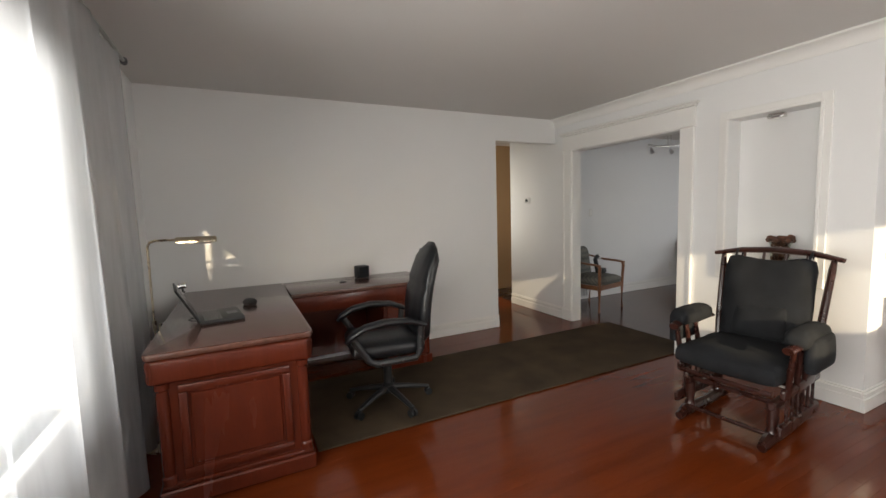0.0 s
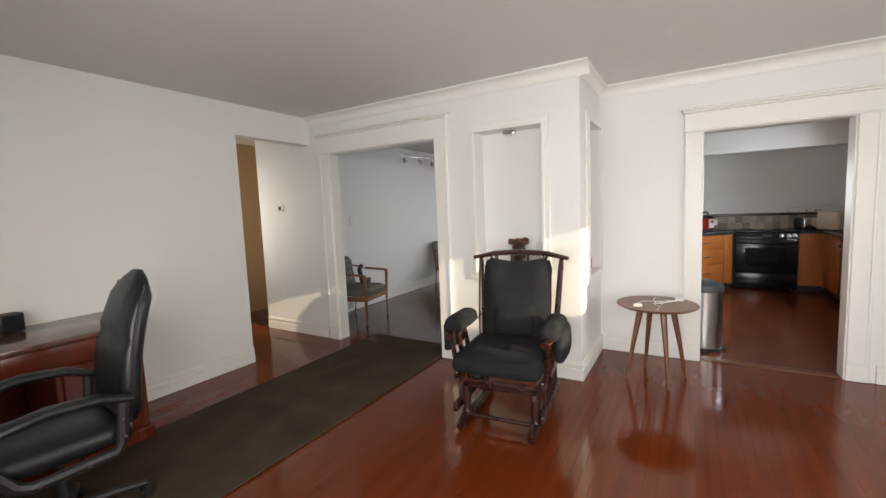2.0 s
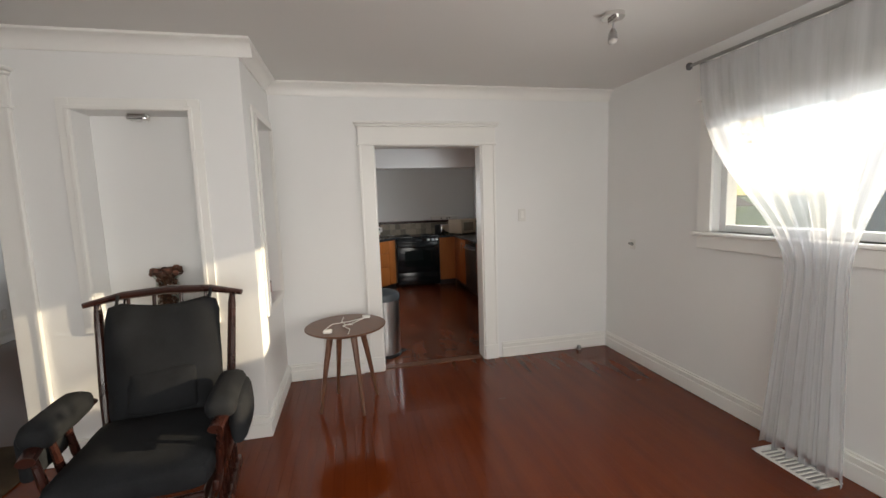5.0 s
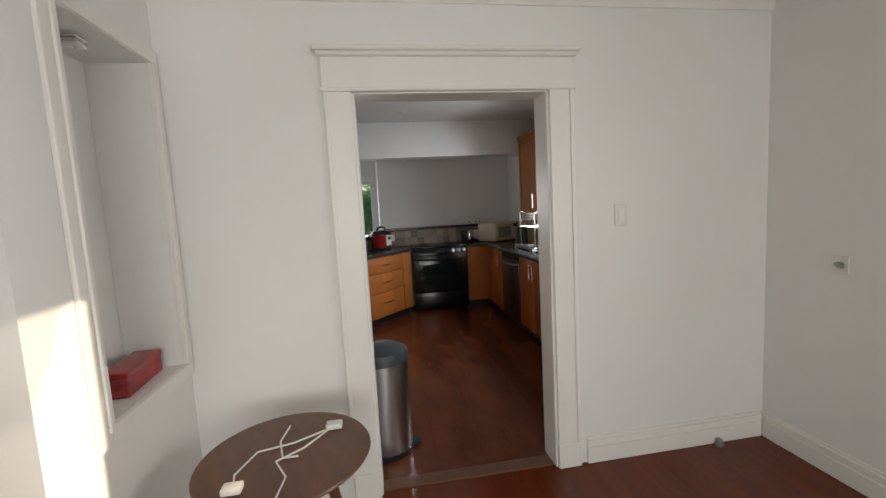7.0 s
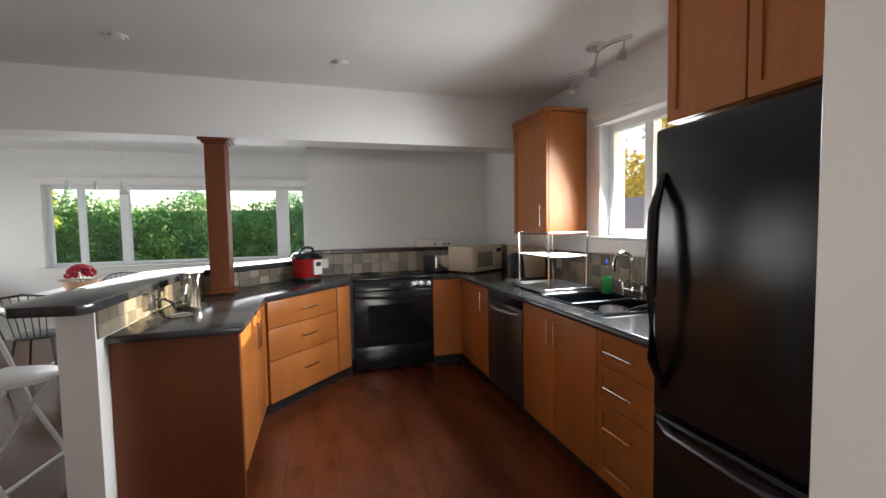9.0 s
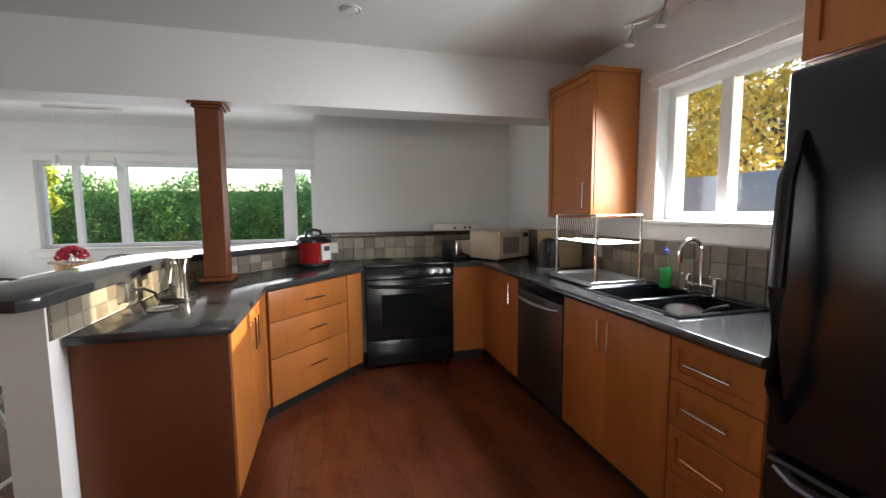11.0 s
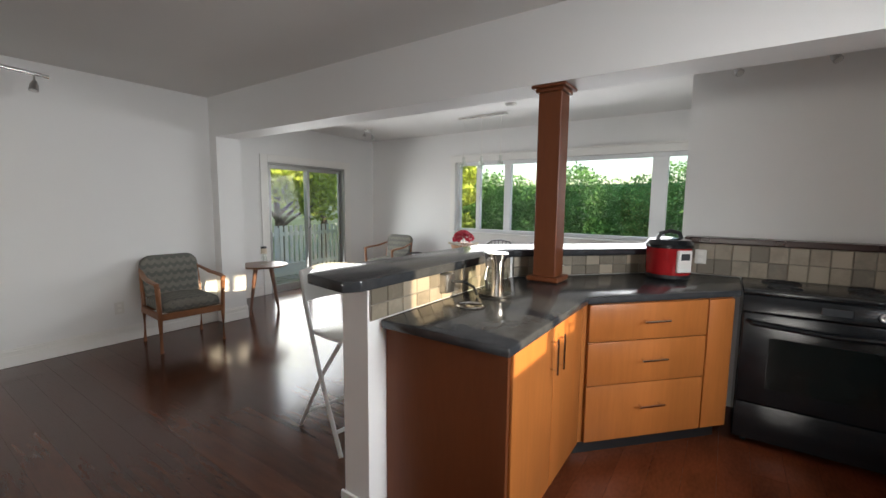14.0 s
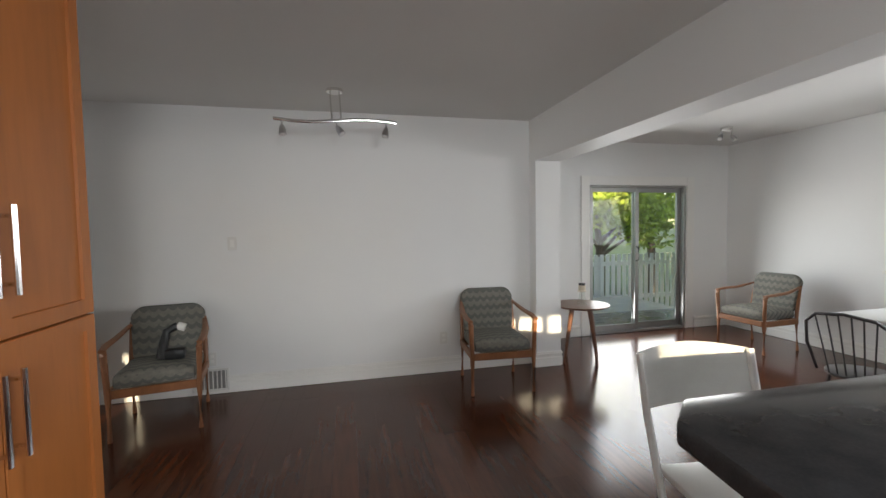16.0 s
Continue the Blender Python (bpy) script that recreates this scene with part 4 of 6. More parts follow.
def glider():
    """A glider chair facing +x in its own frame's -y."""
    g = thing("glider_rocker", "dark wooden glider rocking chair with charcoal tufted cushions", "rocking chair", pose(4.40, 3.40, 0, 0, 0, -84))
    for s in (-1, 1):
        bm = N()
        tube(bm, [(s * 0.23, -0.36, 0.03), (s * 0.23, -0.28, 0.05), (s * 0.23, 0, 0.035), (s * 0.23, 0.24, 0.05), (s * 0.23, 0.30, 0.03)], [0.024, 0.032, 0.03, 0.032, 0.024], 8, flat=1.2)
        part("foot_runner", bm, M_DARKWOOD, g)
        bm = N()
        for y in (-0.22, 0.16):
            lathe(bm, [(0.028, 0.05), (0.034, 0.08), (0.022, 0.11), (0.030, 0.17), (0.03, 0.24)], s * 0.23, y, 0, 12)
        box(bm, s * 0.23 - 0.02, -0.26, 0.22, s * 0.23 + 0.02, 0.22, 0.27, 0.008)
        part("base_frame", bm, M_DARKWOOD, g)
        bm = N()
        box(bm, s * 0.285 - 0.015, -0.30, 0.09, s * 0.285 + 0.015, 0.28, 0.155, 0.012, 2)
        box(bm, s * 0.285 - 0.015, -0.27, 0.30, s * 0.285 + 0.015, 0.28, 0.36, 0.012, 2)
        part("swing_rail", bm, M_DARKWOOD, g)
        for y in (-0.20, -0.12, -0.04, 0.04, 0.12, 0.20):
            bm = N()
            rod(bm, (s * 0.285, y, 0.15), (s * 0.285, y, 0.31), 0.009, seg=8)
            part("spindle", bm, M_DARKWOOD, g)
        bm = N()
        tube(bm, [(s * 0.31, -0.30, 0.60), (s * 0.325, -0.20, 0.615), (s * 0.33, 0.02, 0.60), (s * 0.31, 0.22, 0.60)], [0.03, 0.03, 0.026, 0.02], 10, flat=0.7)
        part("armrest", bm, M_DARKWOOD, g)
        for y in (-0.24, -0.12, 0.0):
            bm = N()
            tube(bm, [(s * 0.29, y + 0.03, 0.35), (s * 0.305, y + 0.01, 0.47), (s * 0.32, y, 0.60)], [0.014, 0.018, 0.012], 8)
            part("arm_spindle", bm, M_DARKWOOD, g)
        bm = N()
        cushion(bm, s * 0.32 - 0.065, -0.24, 0.60, s * 0.32 + 0.065, 0.14, 0.70, 0.045, puff=0.012)
        cushion(bm, s * 0.375 - 0.03, -0.2, 0.46, s * 0.375 + 0.03, 0.12, 0.66, 0.028)
        part("arm_cushion", bm, M_CHARCOAL, g)
        bm = N()
        tube(bm, [(s * 0.27, 0.22, 0.36), (s * 0.285, 0.27, 0.60), (s * 0.305, 0.36, 0.98), (s * 0.31, 0.375, 1.05)], [0.018, 0.022, 0.02, 0.014], 10)
        part("back_post", bm, M_DARKWOOD, g)
    for y in (-0.30, -0.20, 0.16):
        bm = N()
        rod(bm, (-0.25, y, 0.25 if y > -0.3 else 0.33), (0.25, y, 0.25 if y > -0.3 else 0.33), 0.015)
        part("stretcher", bm, M_DARKWOOD, g)
    bm = N()
    rod(bm, (-0.22, -0.25, 0.07), (0.22, -0.25, 0.07), 0.013)
    part("stretcher", bm, M_DARKWOOD, g)
    bm = N()
    tube(bm, [(-0.36, 0.35, 1.045), (-0.2, 0.385, 1.075), (0, 0.395, 1.085), (0.2, 0.385, 1.075), (0.36, 0.35, 1.045)], [0.018, 0.026, 0.028, 0.026, 0.018], 10, flat=0.8)
    part("crest_rail", bm, M_DARKWOOD, g)
    for x in (-0.17, -0.06, 0.06, 0.17):
        bm = N()
        tube(bm, [(x * 0.9, 0.26, 0.42), (x, 0.33, 0.8), (x * 1.05, 0.385, 1.07)], 0.009, 8)
        part("back_spindle", bm, M_DARKWOOD, g)
    bm = N()
    cushion(bm, -0.29, -0.36, 0.375, 0.29, 0.24, 0.50, 0.055, puff=0.03)
    part("seat_cushion", bm, M_CHARCOAL, g)
    bm = N()
    m = pose(0, 0.19, 0.45, -11)
    cushion(bm, -0.25, -0.05, 0.0, 0.25, 0.07, 0.61, 0.05, m, 0.035)
    for v in bm.verts:
        q = max(0.0, (v.co.z - 0.80) / 0.24)
        v.co.z -= 0.05 * q * max(0.0, 1 - (v.co.x / 0.17) ** 2) * (1 - 0.5 * q)
        v.co.y += 0.010 * math.sin(13 * v.co.x + 9 * v.co.z) * (v.co.y < 0.27)
    part("back_cushion", bm, M_CHARCOAL, g)
    bm = N()
    cushion(bm, -0.15, -0.085, 0.06, 0.15, -0.03, 0.28, 0.03, m, 0.02)
    part("lumbar_pad", bm, M_CHARCOAL, g)
    for s in (-1, 1):
        bm = N()
        tube(bm, [(s * 0.2, 0.27, 1.00), (s * 0.21, 0.35, 1.08), (s * 0.2, 0.41, 1.06), (s * 0.2, 0.37, 1.0)], 0.008, 6)
        part("cushion_tie", bm, M_CHARCOAL, g)


glider()


def round_table(m, r, h, label):
    g = thing("round_side_table", label, "side table", m, "round side tables")
    bm = N()
    lathe(bm, [(0.02, h - 0.024), (r - 0.03, h - 0.024), (r - 0.004, h - 0.012), (r, h - 0.006), (r - 0.004, h), (0.0, h)], seg=48)
    part("tabletop", bm, M_WALNUT, g)
    bm = N()
    box(bm, -0.15, -0.02, h - 0.055, 0.15, 0.02, h - 0.025, 0.004)
    box(bm, -0.02, -0.15, h - 0.054, 0.02, 0.15, h - 0.026, 0.004)
    part("cross_brace", bm, M_WALNUT, g)
    for k in range(4):
        a = radians(90 * k)
        bm = N()
        tube(bm, [(0.12 * math.cos(a), 0.12 * math.sin(a), h - 0.026), (0.175 * math.cos(a), 0.175 * math.sin(a), h * 0.5), (0.23 * math.cos(a), 0.23 * math.sin(a), 0.001)], [0.026, 0.019, 0.011], 8)
        part("leg", bm, M_WALNUT, g)
    return g


TAB1 = round_table(pose(5.44, 2.55, 0, 0, 0, 25), 0.295, 0.62, "walnut round side table on four splayed legs")
round_table(pose(9.70, 6.54, 0, 0, 0, 12), 0.29, 0.60, "walnut round side table beside the patio door")
g = thing("charging_cable", "white tangled charging cable with adapters lying on the table", "cable", pose(5.44, 2.55, 0.622))
bm = N()
tube(bm, [(0.12, -0.14, 0.004), (0.05, -0.02, 0.004), (0.02, 0.1, 0.004), (-0.1, 0.14, 0.004), (-0.17, 0.12, 0.004)], 0.0035, 6)
tube(bm, [(0.12, -0.14, 0.004), (0.0, -0.06, 0.007), (-0.06, 0.02, 0.007), (-0.15, -0.03, 0.004), (-0.26, -0.02, 0.004)], 0.0035, 6)
tube(bm, [(0.18, 0.02, 0.004), (0.06, 0.03, 0.01), (-0.05, 0.0, 0.01), (-0.04, -0.05, 0.004)], 0.0035, 6)
part("cord", bm, M_CORD, g)
for x, y in ((0.13, -0.155), (-0.18, 0.12)):
    bm = N()
    box(bm, x - 0.022, y - 0.03, 0, x + 0.022, y + 0.03, 0.022, 0.006, 2)
    part("adapter", bm, M_PLATE, g)

g = thing("pharmacy_lamp", "satin nickel pharmacy floor lamp behind the desk", "floor lamp", pose(1.0, 4.95, 0))
bm = N()
lathe(bm, [(0.11, 0.0), (0.11, 0.012), (0.09, 0.022), (0.012, 0.028)], seg=24)
part("base", bm, M_BRASS, g)
bm = N()
tube(bm, [(0, 0, 0.02), (0, 0, 1.255), (0.012, 0.0, 1.28), (0.04, 0, 1.29), (0.16, 0, 1.29)], 0.007)
lathe(bm, [(0.012, 0.74), (0.012, 0.80)], 0, 0, 0, 12)
lathe(bm, [(0.011, 0.74), (0.011, 0.78)], 0.03, 0, 0, 12)
part("stem", bm, M_BRASS, g)
bm = N()
tmp = [(0.035 * math.cos(radians(a)), 0.035 * math.sin(radians(a))) for a in range(-10, 191, 12)]
for (y0, z0), (y1, z1) in zip(tmp, tmp[1:]):
    bm.faces.new([bm.verts.new(v) for v in ((0.15, y0, 1.27 + z0), (0.37, y0, 1.27 + z0), (0.37, y1, 1.27 + z1), (0.15, y1, 1.27 + z1))])
    bm.faces.new([bm.verts.new(v) for v in ((0.15, y0 * 0.93, 1.27 + z0 * 0.93), (0.15, y1 * 0.93, 1.27 + z1 * 0.93), (0.37, y1 * 0.93, 1.27 + z1 * 0.93), (0.37, y0 * 0.93, 1.27 + z0 * 0.93))])
bmesh.ops.remove_doubles(bm, verts=bm.verts, dist=1e-5)
part("shade", bm, M_BRASS, g)
bm = N()
rod(bm, (0.17, 0, 1.27), (0.34, 0, 1.27), 0.013)
part("bulb", bm, M_BULB, g)

g = thing("laptop", "open black laptop on the desk", "laptop", pose(1.36, 4.86, 0.791, 0, 0, 98))
bm = N()
box(bm, -0.17, -0.12, 0.0, 0.17, 0.12, 0.022, 0.006, 2)
part("base", bm, M_BLACK, g)
for r in range(5):
    bm = N()
    for c in range(13):
        box(bm, -0.15 + c * 0.0233, 0.0 + r * 0.019, 0.022, -0.131 + c * 0.0233, 0.015 + r * 0.019, 0.025)
    part("key_row", bm, M_DARKSTEEL, g)
bm = N()
box(bm, -0.04, -0.10, 0.0215, 0.04, -0.04, 0.0235)
part("touchpad", bm, M_DARKSTEEL, g)
bm = N()
m = pose(0, 0.12, 0.018, -28)
box(bm, -0.17, -0.004, 0, 0.17, 0.006, 0.235, 0.004, m=m)
lid = part("lid", bm, M_BLACK, g)
bm = N()
box(bm, -0.155, -0.006, 0.015, 0.155, -0.0045, 0.222, m=m)
part("screen", bm, M_SCREEN, lid)
g = thing("webcam", "small silver webcam clipped on the laptop lid", "webcam", pose(1.175, 4.83, 1.005))
bm = N()
rod(bm, (-0.02, 0, 0.01), (0.02, 0, 0.012), 0.017, seg=14)
part("body", bm, M_CHROME, g)
bm = N()
tube(bm, [(0, 0, 0), (0.0, 0.0, -0.02), (0.01, 0.0, -0.03)], 0.006, 6)
part("clip", bm, M_BLACK, g)
bm = N()
cushion(bm, -0.032, -0.055, 0, 0.032, 0.055, 0.036, 0.018)
single("computer_mouse", bm, M_BLACK, "black computer mouse on the desk", "mouse", pose(1.54, 5.16, 0.791, 0, 0, 30))
bm = N()
for k in range(4):
    rnd = random.Random(20 + k)
    pts = [(1.2 - 0.02 * k, 4.98, 0.797)]
    for i in range(9):
        pts.append((1.17 + 0.16 * rnd.random() + 0.02 * i * (k % 2), 4.72 + 0.26 * rnd.random(), 0.796 + 0.012 * rnd.random()))
    fine = []
    for a, b, c in zip(pts, pts[1:], pts[2:]):
        a, b, c = Vector(a), Vector(b), Vector(c)
        fine += [(a + b) / 2, (a + 6 * b + c) / 8]
    tube(bm, fine, 0.003, 6)
single("desk_cables", bm, M_BLACK, "tangle of thin black cables on the desk", "cable")
g = thing("speaker", "small black cube speaker on the desk", "speaker", pose(2.56, 5.90, 0.790, 0, 0, 12))
bm = N()
box(bm, -0.06, -0.05, 0, 0.06, 0.05, 0.115, 0.01, 2)
part("body", bm, M_BLACK, g)
bm = N()
box(bm, -0.05, -0.053, 0.01, 0.05, -0.05, 0.105, 0.001)
part("grille", bm, M_CHARCOAL, g)

# niche vase, lights, wall plates
g = thing("glass_vase", "ribbed glass jar filled with pine cones in the niche", "vase", pose(5.24, 3.62, 0.862))
bm = N()
lathe(bm, [(0.055, 0), (0.065, 0.01), (0.07, 0.06), (0.06, 0.10), (0.066, 0.16), (0.06, 0.21), (0.085, 0.255), (0.082, 0.257), (0.056, 0.21), (0.062, 0.16), (0.056, 0.1), (0.064, 0.06), (0.06, 0.014), (0.0, 0.012)], seg=20)
part("jar", bm, M_JAR, g)
bm = N()
for k in range(110):
    rnd = random.Random(k)
    a, q, z = rnd.uniform(0, 6.28), 0.046 * math.sqrt(rnd.random()), rnd.uniform(0.035, 0.25)
    lathe(bm, [(0.004, -0.02), (0.017, -0.008), (0.014, 0.006), (0.004, 0.02)], seg=6, m=Matrix.Translation((q * math.cos(a), q * math.sin(a), z)) @ pose(0, 0, 0, rnd.uniform(0, 180), rnd.uniform(0, 90)))
for k in range(12):
    a = k * 0.5236
    lathe(bm, [(0.006, -0.024), (0.022, -0.006), (0.018, 0.01), (0.004, 0.024)], seg=7, m=Matrix.Translation((0.072 * math.cos(a), 0.072 * math.sin(a), 0.265 + 0.012 * math.sin(3 * k))) @ pose(0, 0, 0, 70, 0, k * 30))
part("pine_cones", bm, M_CONE, g)
for x, y in ((5.22, 3.67), (5.66, 3.19)):
    g = thing("niche_spotlight", "small chrome spotlight under the niche top", "spotlight", pose(x, y, 2.084 if y > 3.5 else 2.109))
    bm = N()
    box(bm, -0.03, -0.05, -0.012, 0.03, 0.05, 0.0, 0.004)
    part("mount", bm, M_CHROME, g)
    bm = N()
    box(bm, -0.035, -0.055, -0.04, 0.025, 0.055, -0.014, 0.008, 2)
    part("housing", bm, M_CHROME, g)
    bm = N()
    lathe(bm, [(0.018, 0), (0.018, 0.003)], -0.005, 0.0, -0.0435, 12)
    part("lens", bm, M_BULB, g)
g = thing("gift_box", "red patterned cardboard box in the side niche", "box", pose(5.74, 3.17, 0.822, 0, 0, 4))
bm = N()
box(bm, -0.14, -0.05, 0, 0.14, 0.05, 0.085, 0.004)
part("body", bm, mat("red_printed_card", (0.30, 0.03, 0.035), 0.45, scale=25, amount=0.9, bump=0.0), g)
bm = N()
box(bm, -0.142, -0.052, 0.07, 0.142, 0.052, 0.095, 0.004)
part("lid", bm, M_RED, g)


def plate(name, label, m, w=0.075, h=0.118, toggle=True, category="switch"):
    """A wall plate whose front looks along -y of its own."""
    g = thing(name, label, category, m)
    bm = N()
    box(bm, -w / 2, -0.007, -h / 2, w / 2, 0, h / 2, 0.003)
    part("plate", bm, M_PLATE, g)
    for z, d, hh in ((0, 0.011, 0.033),) if toggle else ((-0.024, 0.009, 0.013), (0.024, 0.009, 0.013)):
        bm = N()
        box(bm, -0.016, -d, z - hh, 0.016, -0.006, z + hh, 0.002)
        part("rocker" if toggle else "socket", bm, M_TRIM, g)
    return g


plate("light_switch", "white rocker light switch on the wall", pose(KDW, 0.90, 1.358, 0, 0, -90))
plate("wall_outlet", "white outlet plate low on the wall", pose(KDW, 2.72, 0.34, 0, 0, -90), toggle=False, category="outlet")
plate("light_switch", "white light switch on the dining wall", pose(6.33, NORTH_D, 1.32), toggle=True)
plate("wall_outlet", "white outlet plate low on the dining wall", pose(8.22, NORTH_D, 0.34), toggle=False, category="outlet")
plate("wall_outlet", "white outlet on the hall wall", pose(5.5, 8.00, 0.35), toggle=False, category="outlet")
g = thing("thermostat", "small white wall thermostat with dark display", "thermostat", pose(MIDW, 6.59, 1.52, 0, 0, -90))
bm = N()
box(bm, -0.055, -0.022, -0.04, 0.055, 0, 0.04, 0.006, 2)
part("body", bm, M_PLATE, g)
bm = N()
box(bm, -0.03, -0.024, -0.022, 0.02, -0.021, 0.022, 0.001)
part("display", bm, M_SCREEN, g)
g = thing("wall_jack", "white plug-in jack plate with a small adapter", "wall jack", pose(5.61, SOUTH, 1.069, 0, 0, 180))
bm = N()
box(bm, -0.035, -0.006, -0.045, 0.035, 0, 0.045, 0.003)
part("plate", bm, M_PLATE, g)
bm = N()
rod(bm, (0, -0.005, 0.0), (0.012, -0.05, 0.012), 0.016, 0.01)
part("plug", bm, M_ALU, g)
g = thing("door_stop", "small grey door stop by the baseboard", "door stop", pose(5.955, 0.33, 0.001))
bm = N()
lathe(bm, [(0.022, 0), (0.024, 0.012), (0.018, 0.04), (0.006, 0.046)], seg=12)
part("body", bm, M_ALU, g)


def vent(name, label, m, w, d, slats):
    g = thing(name, label, "vent", m)
    bm = N()
    for a, b, c, e in ((-w / 2, w / 2, -d / 2, -d / 2 + 0.02), (-w / 2, w / 2, d / 2 - 0.02, d / 2), (-w / 2, -w / 2 + 0.02, -d / 2, d / 2), (w / 2 - 0.02, w / 2, -d / 2, d / 2)):
        box(bm, a, c, 0, b, e, 0.008, 0.002)
    part("frame", bm, M_PLATE, g)
    bm = N()
    box(bm, -w / 2 + 0.018, -d / 2 + 0.018, 0.0, w / 2 - 0.018, d / 2 - 0.018, 0.002)
    part("backing", bm, M_ALU, g)
    for i in range(slats):
        x = -w / 2 + 0.03 + (w - 0.06) * i / (slats - 1)
        bm = N()
        box(bm, x - 0.004, -d / 2 + 0.02, 0.002, x + 0.004, d / 2 - 0.02, 0.007)
        part("slat", bm, M_PLATE, g)


vent("floor_vent", "white slotted metal floor vent under the window", pose(4.02, 0.17, 0.001), 0.36, 0.16, 12)
vent("floor_vent", "white slotted metal floor vent beside the curtain", pose(1.06, 4.05, 0.001, 0, 0, 90), 0.30, 0.12, 10)
vent("wall_vent", "white return air grille low on the wall", pose(6.12, NORTH_D - 0.024, 0.13, 90), 0.30, 0.20, 8)
plate("wall_outlet", "white outlet plate above the grille", pose(6.13, NORTH_D, 0.31), toggle=False, category="outlet")


def spot_head(bm, p, d, r=0.022, ln=0.06):
    p, d = Vector(p), Vector(d).normalized()
    rod(bm, p, p + d * ln * 0.4, r * 0.55, r, 12)
    rod(bm, p + d * ln * 0.4, p + d * ln, r, r * 1.15, 12)


def spot_bar(label, pts, canopy, heads, stem=True, name="track_light"):
    g = thing(name, label, "ceiling light")
    bm = N()
    lathe(bm, [(0.06, -0.022), (0.062, -0.004), (0.062, -0.001)], *canopy, seg=20)
    part("canopy", bm, M_CHROME, g)
    bm = N()
    tube(bm, pts, 0.008, 8, flat=1.6)
    part("bar", bm, M_CHROME, g)
    mid = Vector(pts[len(pts) // 2])
    for s in ((-0.035, 0.035) if stem else (0.0,)):
        d = (Vector(pts[-1]) - Vector(pts[0])).normalized()
        bm = N()
        rod(bm, Vector(canopy) + d * s + Vector((0, 0, -0.015)), mid + d * s, 0.006, seg=8)
        part("stem", bm, M_CHROME, g)
    for p, d in heads:
        bm = N()
        rod(bm, p, Vector(p) + Vector((0, 0, -0.05)), 0.006, seg=8)
        spot_head(bm, Vector(p) + Vector((0, 0, -0.045)), d, 0.024, 0.075)
        h = part("lamp_head", bm, M_STEEL, g)
        bm = N()
        q = Vector(p) + Vector((0, 0, -0.045)) + Vector(d).normalized() * 0.074
        lathe(bm, [(0.020, 0), (0.022, 0.004), (0.0, 0.01)], seg=12, m=Matrix.Translation(q) @ Vector(d).to_track_quat("Z", "Y").to_matrix().to_4x4())
        part("bulb", bm, M_BULB, h)
    return g


spot_bar("curved chrome three-spot ceiling light over the dining floor", [(6.80 + 0.92 * i / 12, 5.98, 2.265 + 0.016 * math.sin(i / 12 * 6.283 + 3.14)) for i in range(13)], (7.25, 5.98, CEIL),
         [((6.86, 5.98, 2.26), (0.1, -0.3, -1)), ((7.26, 5.98, 2.265), (0.5, -0.3, -0.8)), ((7.64, 5.98, 2.265), (-0.2, -0.3, -1))])
spot_bar("wavy chrome three-spot ceiling light over the sink", [(7.68 + 0.62 * i / 12, 0.30 + 0.07 * math.sin(i / 12 * 6.283), 2.42) for i in range(13)], (8.00, 0.30, CEIL),
         [((7.72, 0.32, 2.415), (0.1, 0.2, -1)), ((8.0, 0.30, 2.415), (0.1, 0.2, -1)), ((8.26, 0.28, 2.415), (0.0, 0.2, -1))], stem=False)
spot_bar("small chrome two-spot ceiling light in the sunroom", [(11.42, 6.5, CEIL - 0.03), (11.5, 6.5, CEIL - 0.03), (11.58, 6.5, CEIL - 0.03)], (11.5, 6.5, CEIL),
         [((11.43, 6.5, 2.465), (-0.6, -0.3, -0.8)), ((11.57, 6.5, 2.465), (0.3, -0.4, -1))], stem=False, name="spot_light")
spot_bar("small chrome two-spot light above the stove wall", [(10.35, 1.32, CEIL - 0.12), (10.35, 1.6, CEIL - 0.12), (10.35, 1.88, CEIL - 0.12)], (10.35, 1.6, CEIL),
         [((10.35, 1.36, 2.38), (-0.5, -0.4, -0.8)), ((10.35, 1.85, 2.38), (-0.5, -0.4, -0.8))], stem=False, name="spot_light")
spot_bar("small ceiling spotlight in the living room", [(4.46, 0.99, CEIL - 0.03), (4.5, 0.99, CEIL - 0.03), (4.54, 0.99, CEIL - 0.03)], (4.5, 0.99, CEIL), [((4.5, 0.99, 2.465), (-0.3, 0.2, -1))], stem=False, name="spot_light")
for x, y in ((8.55, 3.05), (8.65, 1.82), (7.0, 1.3)):
    g = thing("recessed_light", "round recessed ceiling downlight with white trim", "downlight", pose(x, y, CEIL), "recessed lights")
    bm = N()
    lathe(bm, [(0.04, -0.002), (0.05, -0.008), (0.058, -0.001)], seg=24)
    part("trim_ring", bm, M_PLATE, g)
    bm = N()
    lathe(bm, [(0.038, -0.006), (0.03, -0.012), (0.0, -0.014)], seg=20)
    part("lens", bm, M_BULB, g)


# ---- kitchen ----
def bar_handle(bm, p, d, ln, out, r=0.006):
    """A straight bar pull centred at p along d, standing off along out."""
    p, d, out = Vector(p), Vector(d), Vector(out)
    rod(bm, p - d * ln / 2 + out * 0.03, p + d * ln / 2 + out * 0.03, r, seg=8)
    for s in (-0.38, 0.38):
        rod(bm, p + d * ln * s, p + d * ln * s + out * 0.03, r * 0.8, seg=6)


